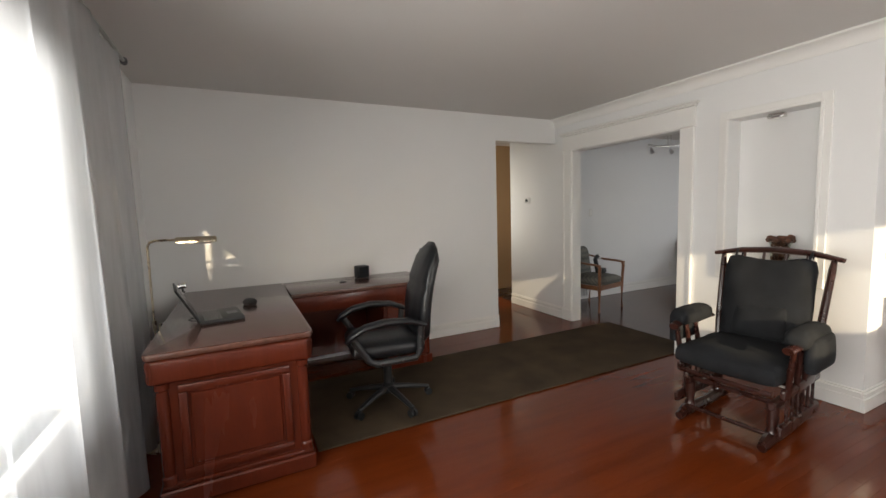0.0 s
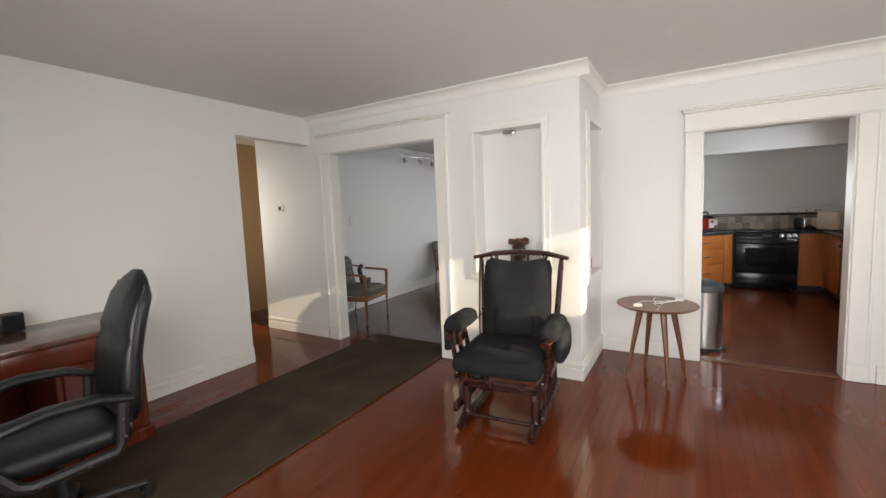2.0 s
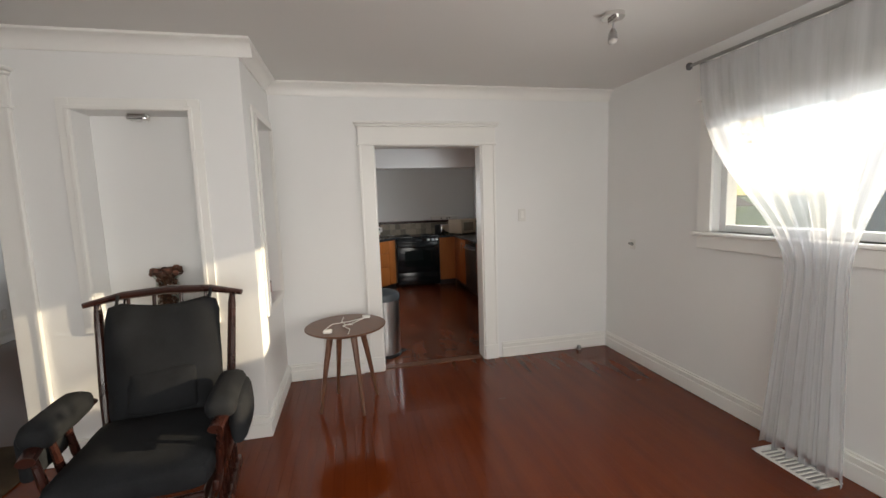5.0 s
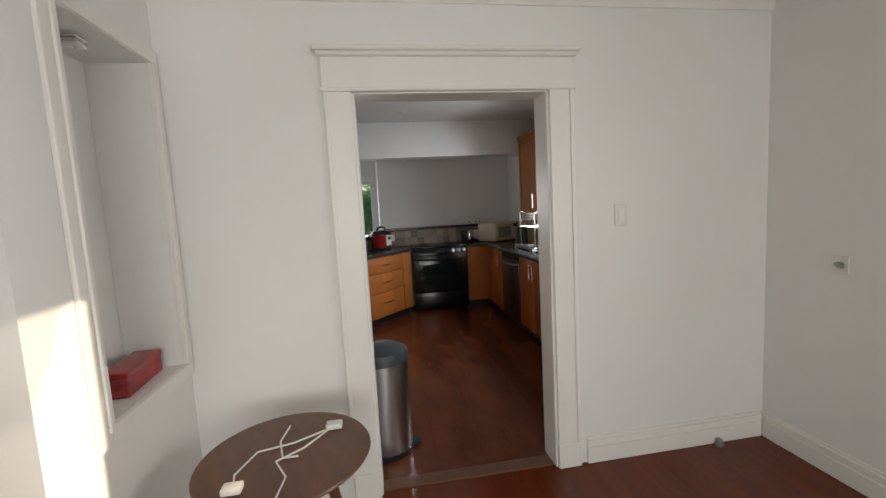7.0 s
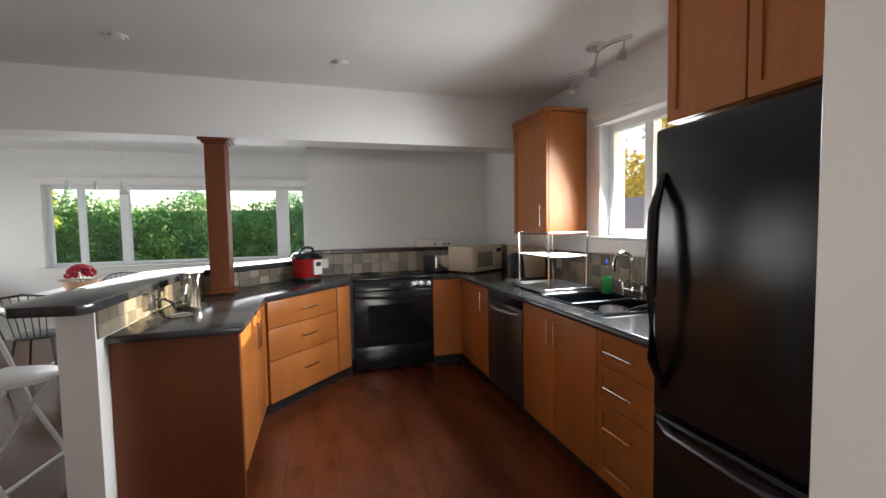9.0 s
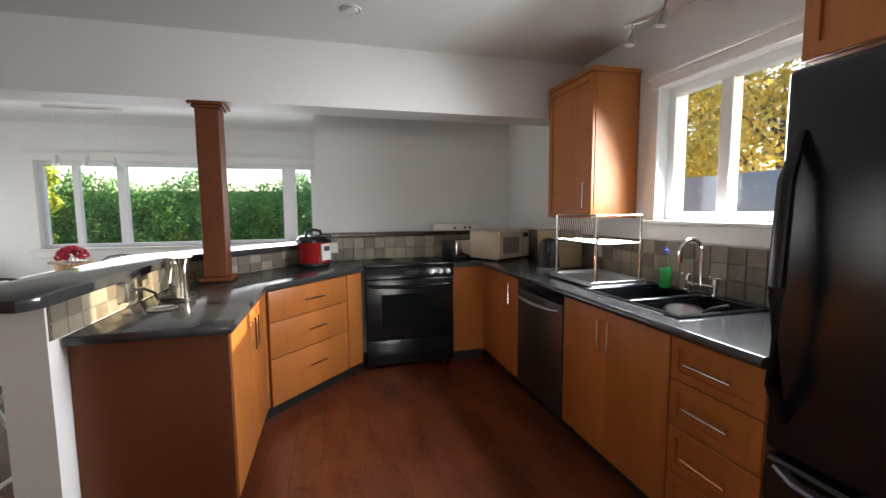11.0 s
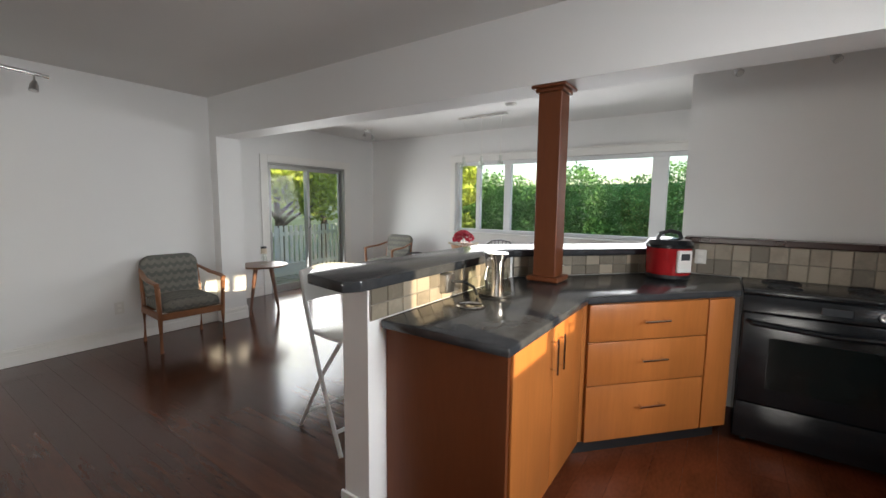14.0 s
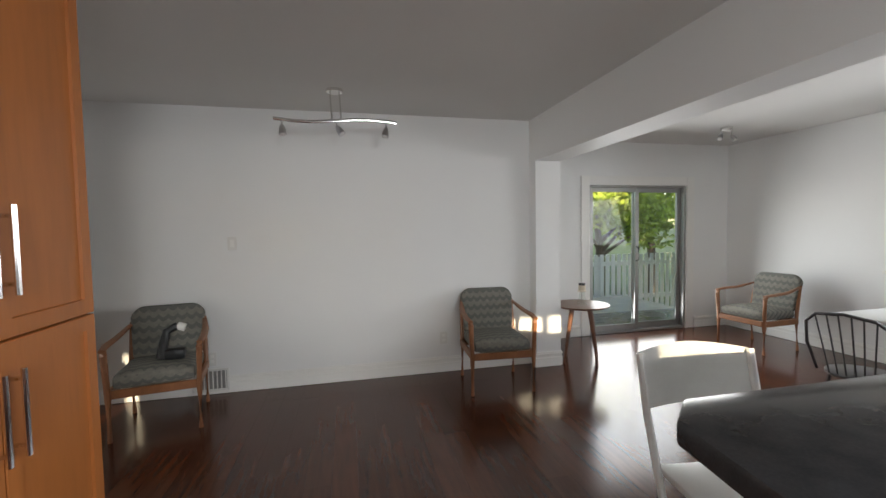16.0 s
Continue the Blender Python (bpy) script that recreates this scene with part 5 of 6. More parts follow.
def shaker(bm, w, h, rail=0.06):
    """A framed door in the x z plane, front at y 0 looking along -y, its panel let in."""
    rail = min(rail, 0.3 * h)
    tmp = bmesh.new()
    bmesh.ops.create_cube(tmp, size=1, matrix=Matrix.Translation((w / 2, -0.01, h / 2)) @ Matrix.Diagonal((w, 0.02, h, 1)))
    bmesh.ops.bevel(tmp, geom=list(tmp.edges), offset=0.003, segments=1, affect="EDGES")
    tmp.faces.ensure_lookup_table()
    front = max((f for f in tmp.faces if f.normal.y < -0.99), key=lambda f: f.calc_area())
    bmesh.ops.inset_region(tmp, faces=[front], thickness=rail - 0.003)
    bmesh.ops.inset_region(tmp, faces=[front], thickness=0.003, depth=-0.009)
    merge(bm, tmp)


def cabinet(name, label, m, w, d, z0, z1, fronts, toe=True, finish=None, category="cabinet"):
    """A unit whose front lies at y 0 and looks along -y; fronts: (kind, x0, x1, z0, z1, handle)."""
    g = thing(name, label, category, m)
    finish = finish or M_MAPLE
    bm = N()
    box(bm, 0.001, 0.002, z0, w - 0.001, d, z1, 0.002)
    part("body", bm, finish, g)
    if toe:
        bm = N()
        box(bm, 0.004, 0.06, 0.001, w - 0.004, d - 0.01, z0)
        part("toe_kick", bm, M_BLACK, g)
    for kind, x0, x1, a, b, handle in fronts:
        bm = N()
        if kind == "shaker":
            shaker(bm, x1 - x0 - 0.005, b - a - 0.005)
            bmesh.ops.translate(bm, vec=(x0 + 0.0025, 0, a + 0.0025), verts=bm.verts)
        else:
            box(bm, x0 + 0.0025, -0.02, a + 0.0025, x1 - 0.0025, 0, b - 0.0025, 0.004, 2)
        fr = part("drawer" if kind == "drawer" or "drawer" in name else "door", bm, M_MAPLE, g)
        if handle:
            bm = N()
            kx, kz, way, ln = handle
            bar_handle(bm, (kx, -0.02, kz), (1, 0, 0) if way == "h" else (0, 0, 1), ln, (0, -1, 0))
            part("handle", bm, M_CHROME, fr, "chrome bar handle")
    return g


def facing_north(x, y):
    """A unit on the south wall: its own -y looks to +y, its own +x runs to -x."""
    return pose(x, y, 0, 0, 0, 180)


cabinet("drawer_cabinet", "honey maple base cabinet with four drawers", facing_north(7.50, 0.64), 0.385, 0.63, 0.10, 0.868,
        [("shaker", 0, 0.385, 0.69, 0.865, (0.19, 0.775, "h", 0.19)), ("shaker", 0, 0.385, 0.50, 0.69, (0.19, 0.60, "h", 0.19)),
         ("shaker", 0, 0.385, 0.305, 0.50, (0.19, 0.40, "h", 0.19)), ("shaker", 0, 0.385, 0.105, 0.305, (0.19, 0.205, "h", 0.19))])
cabinet("sink_cabinet", "honey maple two-door cabinet under the sink", facing_north(8.30, 0.64), 0.798, 0.63, 0.10, 0.72,
        [("door", 0, 0.40, 0.105, 0.865, (0.36, 0.74, "v", 0.16)), ("door", 0.40, 0.798, 0.105, 0.865, (0.44, 0.74, "v", 0.16))])
cabinet("corner_cabinet", "honey maple corner base cabinet", facing_north(9.655, 0.64), 0.735, 0.63, 0.10, 0.868,
        [("door", 0.03, 0.735, 0.105, 0.865, (0.62, 0.74, "v", 0.16))])
g = thing("filler_panel", "honey maple filler panel beside the stove", "panel", pose(9.66, 0.645, 0))
bm = N()
box(bm, 0, 0, 0.10, 0.02, 0.295, 0.866, 0.003)
part("board", bm, M_MAPLE, g)
bm = N()
box(bm, 0.05, 0, 0.001, 0.07, 0.295, 0.10)
part("toe_kick", bm, M_BLACK, g)

g = thing("dishwasher", "dark stainless dishwasher with curved handle", "dishwasher", facing_north(8.918, 0.64))
bm = N()
box(bm, 0.003, 0.0, 0.10, 0.612, 0.6, 0.866, 0.003)
part("body", bm, M_BLACK, g)
bm = N()
box(bm, 0.006, -0.028, 0.11, 0.609, -0.001, 0.80, 0.006, 2)
door = part("door", bm, M_DARKSTEEL, g)
bm = N()
box(bm, 0.006, -0.024, 0.803, 0.609, -0.001, 0.864, 0.004)
part("control_strip", bm, M_GLOSSBLACK, g)
bm = N()
tube(bm, [(0.03, -0.03, 0.765), (0.09, -0.058, 0.76), (0.3, -0.072, 0.755), (0.52, -0.058, 0.76), (0.585, -0.03, 0.765)], 0.016, 8, flat=0.6)
part("handle", bm, M_STEEL, door)
bm = N()
box(bm, 0.01, 0.05, 0.001, 0.605, 0.55, 0.10)
part("toe_kick", bm, M_BLACK, g)


def stove():
    g = thing("electric_stove", "black glass-door slide-in electric stove", "stove", pose(9.655, 1.713, 0, 0, 0, -90))
    w = 0.766
    bm = N()
    box(bm, 0, 0.02, 0.03, w, 0.48, 0.885, 0.004)
    part("body", bm, M_GLOSSBLACK, g)
    bm = N()
    box(bm, -0.002, -0.01, 0.887, w + 0.002, 0.485, 0.915, 0.006, 2)
    top = part("cooktop", bm, M_GLOSSBLACK, g)
    for x, y, r in ((0.19, 0.14, 0.085), (0.56, 0.14, 0.10), (0.19, 0.35, 0.10), (0.56, 0.35, 0.075)):
        bm = N()
        for k in range(4):
            lathe(bm, [(r * (0.3 + 0.2 * k), 0.0), (r * (0.34 + 0.2 * k), 0.006), (r * (0.38 + 0.2 * k), 0.0)], x, y, 0.9155, 20)
        part("burner", bm, M_BLACK, top)
    bm = N()
    prism(bm, [(-0.045, 0.80), (0.02, 0.80), (0.02, 0.886), (-0.018, 0.886)], 0.0, w, 0.004, m=Matrix(((0, 0, 1, 0), (1, 0, 0, 0), (0, 1, 0, 0), (0, 0, 0, 1))))
    panel = part("control_panel", bm, M_GLOSSBLACK, g)
    for x in (0.565, 0.645, 0.715):
        bm = N()
        lathe(bm, [(0.024, 0), (0.022, 0.016), (0.012, 0.018), (0.010, 0.028), (0.0, 0.029)], seg=16, m=pose(x, -0.032, 0.843, 72))
        part("knob", bm, M_STEEL, panel)
    bm = N()
    box(bm, 0.33, -0.039, 0.825, 0.45, -0.03, 0.862, 0.002)
    part("clock", bm, M_SCREEN, panel)
    bm = N()
    box(bm, 0.004, -0.03, 0.27, w - 0.004, 0.018, 0.79, 0.008, 2)
    door = part("oven_door", bm, M_GLOSSBLACK, g)
    bm = N()
    box(bm, 0.13, -0.033, 0.37, w - 0.13, -0.0295, 0.66, 0.001)
    part("oven_window", bm, M_OVENGLASS, door)
    bm = N()
    tube(bm, [(0.03, -0.03, 0.745), (0.05, -0.07, 0.74), (w / 2, -0.085, 0.725), (w - 0.05, -0.07, 0.74), (w - 0.03, -0.03, 0.745)], 0.014, 8)
    part("handle", bm, M_GLOSSBLACK, door)
    bm = N()
    box(bm, 0.004, -0.022, 0.05, w - 0.004, 0.018, 0.262, 0.006, 2)
    part("storage_drawer", bm, M_GLOSSBLACK, g)
    for x in (0.06, w - 0.06):
        for y in (0.07, 0.44):
            bm = N()
            rod(bm, (x, y, 0.001), (x, y, 0.035), 0.016)
            part("foot", bm, M_BLACK, g)


stove()
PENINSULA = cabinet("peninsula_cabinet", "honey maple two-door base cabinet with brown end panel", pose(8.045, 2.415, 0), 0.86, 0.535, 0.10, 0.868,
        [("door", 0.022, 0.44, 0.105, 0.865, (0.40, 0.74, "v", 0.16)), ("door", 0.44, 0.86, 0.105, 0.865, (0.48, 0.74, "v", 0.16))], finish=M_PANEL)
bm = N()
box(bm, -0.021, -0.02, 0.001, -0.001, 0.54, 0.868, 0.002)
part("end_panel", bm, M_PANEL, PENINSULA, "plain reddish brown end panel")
ANG = math.degrees(math.atan2(1.74 - 2.395, 9.64 - 8.93))
cabinet("angled_drawer_cabinet", "honey maple angled base cabinet with three wide drawers", pose(8.925, 2.405, 0, 0, 0, ANG), 0.955, 0.36, 0.10, 0.868,
        [("drawer", 0.03, 0.77, 0.66, 0.865, (0.42, 0.765, "h", 0.16)), ("drawer", 0.03, 0.77, 0.42, 0.66, (0.42, 0.55, "h", 0.16)),
         ("drawer", 0.03, 0.77, 0.105, 0.42, (0.42, 0.29, "h", 0.16)), ("door", 0.775, 0.95, 0.105, 0.865, None)])

# worktops with the sink let in
g = thing("worktop", "dark slate-look worktop along the window wall", "countertop")
for x0, x1, y0, y1 in ((7.11, 7.56, 0.012, 0.68), (7.56, 8.22, 0.012, 0.10), (7.56, 8.22, 0.57, 0.68), (8.22, 10.148, 0.012, 0.68), (9.63, 10.148, 0.68, 0.943)):
    bm = N()
    box(bm, x0, y0, 0.87, x1, y1, 0.91)
    part("slab", bm, M_COUNTER, g)
bm = N()
rod(bm, (7.11, 0.68, 0.89), (9.64, 0.68, 0.89), 0.02, seg=12)
part("front_edge", bm, M_COUNTER, g)
bm = N()
prism(bm, [(9.63, 1.718), (8.905, 2.372), (7.985, 2.372), (7.985, 2.953), (9.20, 2.953), (10.148, 2.10), (10.148, 1.718)], 0.87, 0.91, 0.012)
single("peninsula_worktop", bm, M_COUNTER, "dark slate-look worktop of the peninsula", "countertop")

HALF = N()
prism(HALF, [(7.92, 2.957), (9.20, 2.957), (10.16, 2.095), (10.27, 2.19), (9.25, 3.10), (7.92, 3.10)], 0.0, 1.042)
structure("half_wall_peninsula", HALF, M_WALL, "low white wall carrying the breakfast bar")
bm = N()
box(bm, 10.155, SOUTH, 0, 10.27, 2.09, 1.125)
structure("half_wall_stove", bm, M_WALL, "low wall behind the stove")
bm = N()
box(bm, 10.125, SOUTH + 0.002, 1.126, 10.30, 2.06, 1.165, 0.006)
single("wooden_ledge", bm, M_DARKWOOD, "dark wooden cap along the low stove wall", "ledge")
bm = N()
box(bm, 7.905, 2.945, 0.0, 7.919, 3.115, 0.14, 0.003)
structure("baseboard_half_wall", bm, M_TRIM, "white baseboard round the low wall")
bm = N()
prism(bm, [(7.86, 2.925), (9.18, 2.925), (10.10, 2.05), (10.36, 2.24), (9.36, 3.28), (7.92, 3.29), (7.84, 3.22), (7.80, 2.965)], 1.044, 1.088, 0.007, seg=2)
single("breakfast_bar", bm, M_COUNTER, "dark slate-look raised breakfast bar top", "bar top")
g = thing("wooden_post", "square reddish-brown wooden post between bar and beam", "post", pose(9.25, 2.72, 0.912))
bm = N()
box(bm, -0.07, -0.07, 0.03, 0.07, 0.07, 1.12, 0.004)
part("shaft", bm, M_PANEL, g)
bm = N()
box(bm, -0.10, -0.10, 0, 0.10, 0.10, 0.03, 0.006)
part("base", bm, M_PANEL, g)
bm = N()
box(bm, -0.085, -0.085, 1.12, 0.085, 0.085, 1.14, 0.004)
box(bm, -0.105, -0.105, 1.14, 0.105, 0.105, 1.160, 0.005)
part("cap", bm, M_PANEL, g)

g = thing("kitchen_sink", "black composite double-bowl sink let into the worktop", "sink")
bm = N()
for x0, x1, y0, y1 in ((7.54, 8.24, 0.08, 0.11), (7.54, 8.24, 0.555, 0.585), (7.54, 7.575, 0.11, 0.555), (8.205, 8.24, 0.11, 0.555), (7.875, 7.905, 0.11, 0.555)):
    box(bm, x0, y0, 0.90, x1, y1, 0.920, 0.004)
part("rim", bm, M_GLOSSBLACK, g)
for x0, x1 in ((7.575, 7.875), (7.905, 8.205)):
    bm = N()
    for a, b, c, d, e, f in ((x0, 0.11, 0.74, x0 + 0.012, 0.555, 0.90), (x1 - 0.012, 0.11, 0.74, x1, 0.555, 0.90), (x0 + 0.012, 0.11, 0.74, x1 - 0.012, 0.122, 0.90), (x0 + 0.012, 0.543, 0.74, x1 - 0.012, 0.555, 0.90), (x0, 0.11, 0.728, x1, 0.555, 0.74)):
        box(bm, a, b, c, d, e, f)
    part("bowl", bm, M_GLOSSBLACK, g)
bm = N()
tube(bm, [(7.62, 0.59, 0.911), (8.22, 0.59, 0.911)], 0.004, 6)
single("sink_trim", bm, M_STEEL, "thin steel strip along the sink edge", "trim strip")
g = thing("bridge_faucet", "chrome bridge faucet with high gooseneck spout", "faucet", pose(7.90, 0.095, 0.921))
for s in (-1, 1):
    bm = N()
    lathe(bm, [(0.024, 0), (0.024, 0.008), (0.012, 0.014), (0.012, 0.055), (0.016, 0.06), (0.014, 0.085), (0.006, 0.09)], s * 0.085, 0, 0, 14)
    part("valve", bm, M_CHROME, g)
    bm = N()
    rod(bm, (s * 0.085 - 0.035, 0, 0.095), (s * 0.085 + 0.035, 0, 0.095), 0.006)
    rod(bm, (s * 0.085, -0.035, 0.095), (s * 0.085, 0.035, 0.095), 0.006)
    part("cross_handle", bm, M_CHROME, g)
bm = N()
rod(bm, (-0.085, 0, 0.045), (0.085, 0, 0.045), 0.009)
part("bridge", bm, M_CHROME, g)
bm = N()
tube(bm, [(0, 0, 0.04), (0, 0, 0.22)] + [(0, 0.07 - 0.07 * math.cos(radians(a)), 0.22 + 0.07 * math.sin(radians(a))) for a in range(20, 181, 20)] + [(0, 0.14, 0.17)], 0.011, 10)
part("spout", bm, M_CHROME, g)
g = thing("soap_bottle", "clear bottle of green dish soap with blue cap", "soap bottle", pose(8.10, 0.135, 0.921))
bm = N()
lathe(bm, [(0.028, 0), (0.032, 0.01), (0.032, 0.11), (0.030, 0.115), (0.0, 0.115)], seg=16)
part("soap", bm, M_GREEN, g)
bm = N()
lathe(bm, [(0.033, 0.0), (0.034, 0.12), (0.026, 0.165), (0.013, 0.185), (0.013, 0.195)], seg=16)
part("bottle", bm, M_JAR, g)
bm = N()
lathe(bm, [(0.014, 0.195), (0.014, 0.215), (0.007, 0.22), (0.006, 0.235)], seg=12)
part("cap", bm, M_BLUE, g)
g = thing("saucepan", "tilted steel pan soaking in the sink", "pan", pose(7.70, 0.40, 0.80, 32, 18, 20))
bm = N()
lathe(bm, [(0.075, 0), (0.085, 0.01), (0.085, 0.10), (0.089, 0.103), (0.081, 0.10), (0.08, 0.014), (0, 0.012)], seg=24)
part("pot", bm, M_STEEL, g)
bm = N()
tube(bm, [(-0.085, 0, 0.08), (-0.13, 0, 0.095), (-0.2, 0, 0.10)], 0.009, 8)
part("handle", bm, M_BLACK, g)
bm = N()
cushion(bm, -0.04, -0.03, 0, 0.04, 0.03, 0.05, 0.02)
single("dish_sponge", bm, mat("blue_sponge", (0.30, 0.42, 0.52), 0.9, scale=30, amount=0.4, bump=0.1), "pale blue sponge in the sink bowl", "sponge", pose(7.81, 0.50, 0.742))

g = thing("dish_rack", "two-tier chrome wire dish rack over a drip tray", "dish rack", pose(8.46, 0.34, 0.912))
for x in (-0.22, 0.22):
    for y in (-0.15, 0.15):
        bm = N()
        rod(bm, (x, y, 0.0), (x, y, 0.42), 0.008, seg=8)
        part("upright", bm, M_CHROME, g)
bm = N()
box(bm, -0.24, -0.19, 0.008, 0.24, 0.19, 0.016, 0.003)
for a in ((-0.24, -0.19, 0.24, -0.18), (-0.24, 0.18, 0.24, 0.19), (-0.24, -0.18, -0.23, 0.18), (0.23, -0.18, 0.24, 0.18)):
    box(bm, a[0], a[1], 0.016, a[2], a[3], 0.035, 0.002)
part("drip_tray", bm, M_STEEL, g)
for z in (0.255, 0.42):
    bm = N()
    tube(bm, [(-0.22, -0.15, z), (0.22, -0.15, z), (0.22, 0.15, z), (-0.22, 0.15, z), (-0.22, -0.15, z)], 0.006, 6)
    part("shelf_frame", bm, M_CHROME, g)
for i in range(18):
    bm = N()
    x = -0.2 + 0.0235 * i
    tube(bm, [(x, -0.15, 0.257), (x, 0.12, 0.257), (x, 0.15, 0.42)], 0.003, 6)
    part("wire", bm, M_CHROME, g)

g = thing("upper_cabinet", "tall honey maple wall cabinet beside the window", "wall cabinet", pose(9.06, 0.33, 0, 0, 0, 180))
bm = N()
box(bm, 0, 0, 1.31, 0.55, 0.328, 2.235, 0.003)
part("body", bm, M_MAPLE, g)
bm = N()
box(bm, -0.01, -0.03, 2.237, 0.565, 0.328, 2.265, 0.004)
part("cornice", bm, M_MAPLE, g)
bm = N()
shaker(bm, 0.545, 0.92)
bmesh.ops.translate(bm, vec=(0.0025, 0, 1.3125), verts=bm.verts)
d = part("door", bm, M_MAPLE, g)
bm = N()
bar_handle(bm, (0.50, -0.02, 1.46), (0, 0, 1), 0.16, (0, -1, 0))
part("handle", bm, M_CHROME, d)
cabinet("over_fridge_cabinet", "honey maple cabinet above the refrigerator", facing_north(7.115, 0.60), 0.94, 0.59, 1.79, 2.49,
        [("shaker", 0, 0.33, 1.79, 2.49, None), ("shaker", 0.33, 0.66, 1.79, 2.49, None), ("shaker", 0.66, 0.94, 1.79, 2.49, None)], toe=False)

g = thing("refrigerator", "tall glossy black refrigerator with bottom freezer", "refrigerator", facing_north(7.09, 0.63))
bm = N()
box(bm, 0.004, 0.0, 0.03, 0.846, 0.60, 1.745, 0.006)
part("body", bm, M_GLOSSBLACK, g)
bm = N()
box(bm, 0, -0.07, 0.64, 0.85, -0.004, 1.755, 0.02, 3)
d = part("fridge_door", bm, M_GLOSSBLACK, g)
bm = N()
tube(bm, [(0.05, -0.07, 0.74), (0.055, -0.12, 0.86), (0.06, -0.14, 1.15), (0.055, -0.12, 1.44), (0.05, -0.07, 1.58)], [0.014, 0.022, 0.024, 0.022, 0.014], 10, flat=0.8)
part("handle", bm, M_GLOSSBLACK, d)
bm = N()
box(bm, 0, -0.07, 0.04, 0.85, -0.004, 0.625, 0.02, 3)
d = part("freezer_drawer", bm, M_GLOSSBLACK, g)
bm = N()
tube(bm, [(0.05, -0.07, 0.60), (0.12, -0.105, 0.595), (0.42, -0.12, 0.59), (0.73, -0.105, 0.595), (0.8, -0.07, 0.60)], 0.018, 8, flat=0.7)
part("handle", bm, M_DARKSTEEL, d)
bm = N()
box(bm, 0.03, 0.03, 0.001, 0.82, 0.56, 0.03)
part("base_grille", bm, M_BLACK, g)

g = thing("pantry_cabinet", "tall honey maple pantry with paired doors and chrome handles", "pantry", pose(6.48, 3.44, 0, 0, 0, 90))
W = 0.78
bm = N()
box(bm, 0, 0.0, 0.09, W, 0.36, 2.44, 0.003)
part("body", bm, M_MAPLE, g)
bm = N()
box(bm, 0.01, 0.04, 0.001, W - 0.01, 0.35, 0.09)
part("toe_kick", bm, M_BLACK, g)
for x0 in (0.0, W / 2):
    for z0, z1, hz in ((0.10, 1.16, 0.98), (1.16, 2.43, 1.38)):
        bm = N()
        shaker(bm, W / 2 - 0.004, z1 - z0 - 0.005, 0.065)
        bmesh.ops.translate(bm, vec=(x0 + 0.002, 0, z0 + 0.0025), verts=bm.verts)
        d = part("door", bm, M_MAPLE, g)
        bm = N()
        bar_handle(bm, (W / 2 + (-0.03 if x0 == 0 else 0.03), -0.02, hz), (0, 0, 1), 0.22, (0, -1, 0), 0.007)
        part("handle", bm, M_CHROME, d)

g = thing("trash_bin", "round brushed steel trash bin with dark lid", "trash bin", pose(6.42, 2.20, 0))
bm = N()
lathe(bm, [(0.155, 0.0), (0.158, 0.03), (0.15, 0.032)], seg=28)
part("base_ring", bm, M_BLACK, g)
bm = N()
lathe(bm, [(0.15, 0.03), (0.15, 0.56), (0.0, 0.561)], seg=32)
part("body", bm, M_STEEL, g)
bm = N()
lathe(bm, [(0.156, 0.562), (0.158, 0.60), (0.15, 0.625), (0.09, 0.655), (0.0, 0.665)], seg=32)
part("lid", bm, mat("blue_grey_plastic", (0.05, 0.062, 0.072), 0.4, scale=8, amount=0.1, bump=0.01), g)
bm = N()
box(bm, -0.03, -0.20, 0.012, 0.03, -0.14, 0.03, 0.005)
part("pedal", bm, M_BLACK, g)

g = thing("pressure_cooker", "red and black electric pressure cooker on the counter", "pressure cooker", pose(9.83, 2.12, 0.912, 0, 0, -45))
bm = N()
lathe(bm, [(0.12, 0.0), (0.13, 0.01), (0.13, 0.03)], seg=28)
part("base", bm, M_BLACK, g)
bm = N()
lathe(bm, [(0.13, 0.03), (0.135, 0.05), (0.135, 0.19), (0.138, 0.2)], seg=28)
part("body", bm, M_RED, g)
bm = N()
lathe(bm, [(0.142, 0.2), (0.142, 0.22), (0.12, 0.25), (0.05, 0.262), (0.0, 0.263)], seg=28)
lid = part("lid", bm, M_GLOSSBLACK, g)
bm = N()
tube(bm, [(-0.09, 0, 0.245), (-0.07, 0, 0.29), (0, 0, 0.305), (0.07, 0, 0.29), (0.09, 0, 0.245)], 0.013, 8)
part("handle", bm, M_BLACK, lid)
bm = N()
box(bm, -0.05, -0.148, 0.05, 0.05, -0.125, 0.19, 0.006)
panel = part("control_panel", bm, M_PLATE, g)
bm = N()
box(bm, -0.03, -0.150, 0.13, 0.03, -0.147, 0.17)
part("display", bm, M_SCREEN, panel)
g = thing("toaster", "black and chrome two-slot toaster", "toaster", pose(9.93, 0.77, 0.912, 0, 0, -70))
bm = N()
box(bm, -0.14, -0.085, 0.01, 0.14, 0.085, 0.18, 0.03, 3)
part("body", bm, M_CHROME, g)
for s in (-1, 1):
    bm = N()
    box(bm, s * 0.135, -0.088, 0.002, s * 0.175, 0.088, 0.185, 0.018, 3)
    part("end_cap", bm, M_BLACK, g)
bm = N()
for y in (-0.035, 0.035):
    box(bm, -0.11, y - 0.014, 0.1795, 0.11, y + 0.014, 0.182)
part("slots", bm, M_BLACK, g)
g = thing("microwave", "cream countertop microwave oven", "microwave", pose(9.85, 0.42, 0.912, 0, 0, -60))
bm = N()
box(bm, -0.24, -0.16, 0.012, 0.24, 0.17, 0.265, 0.008, 2)
part("body", bm, M_CREAM, g)
bm = N()
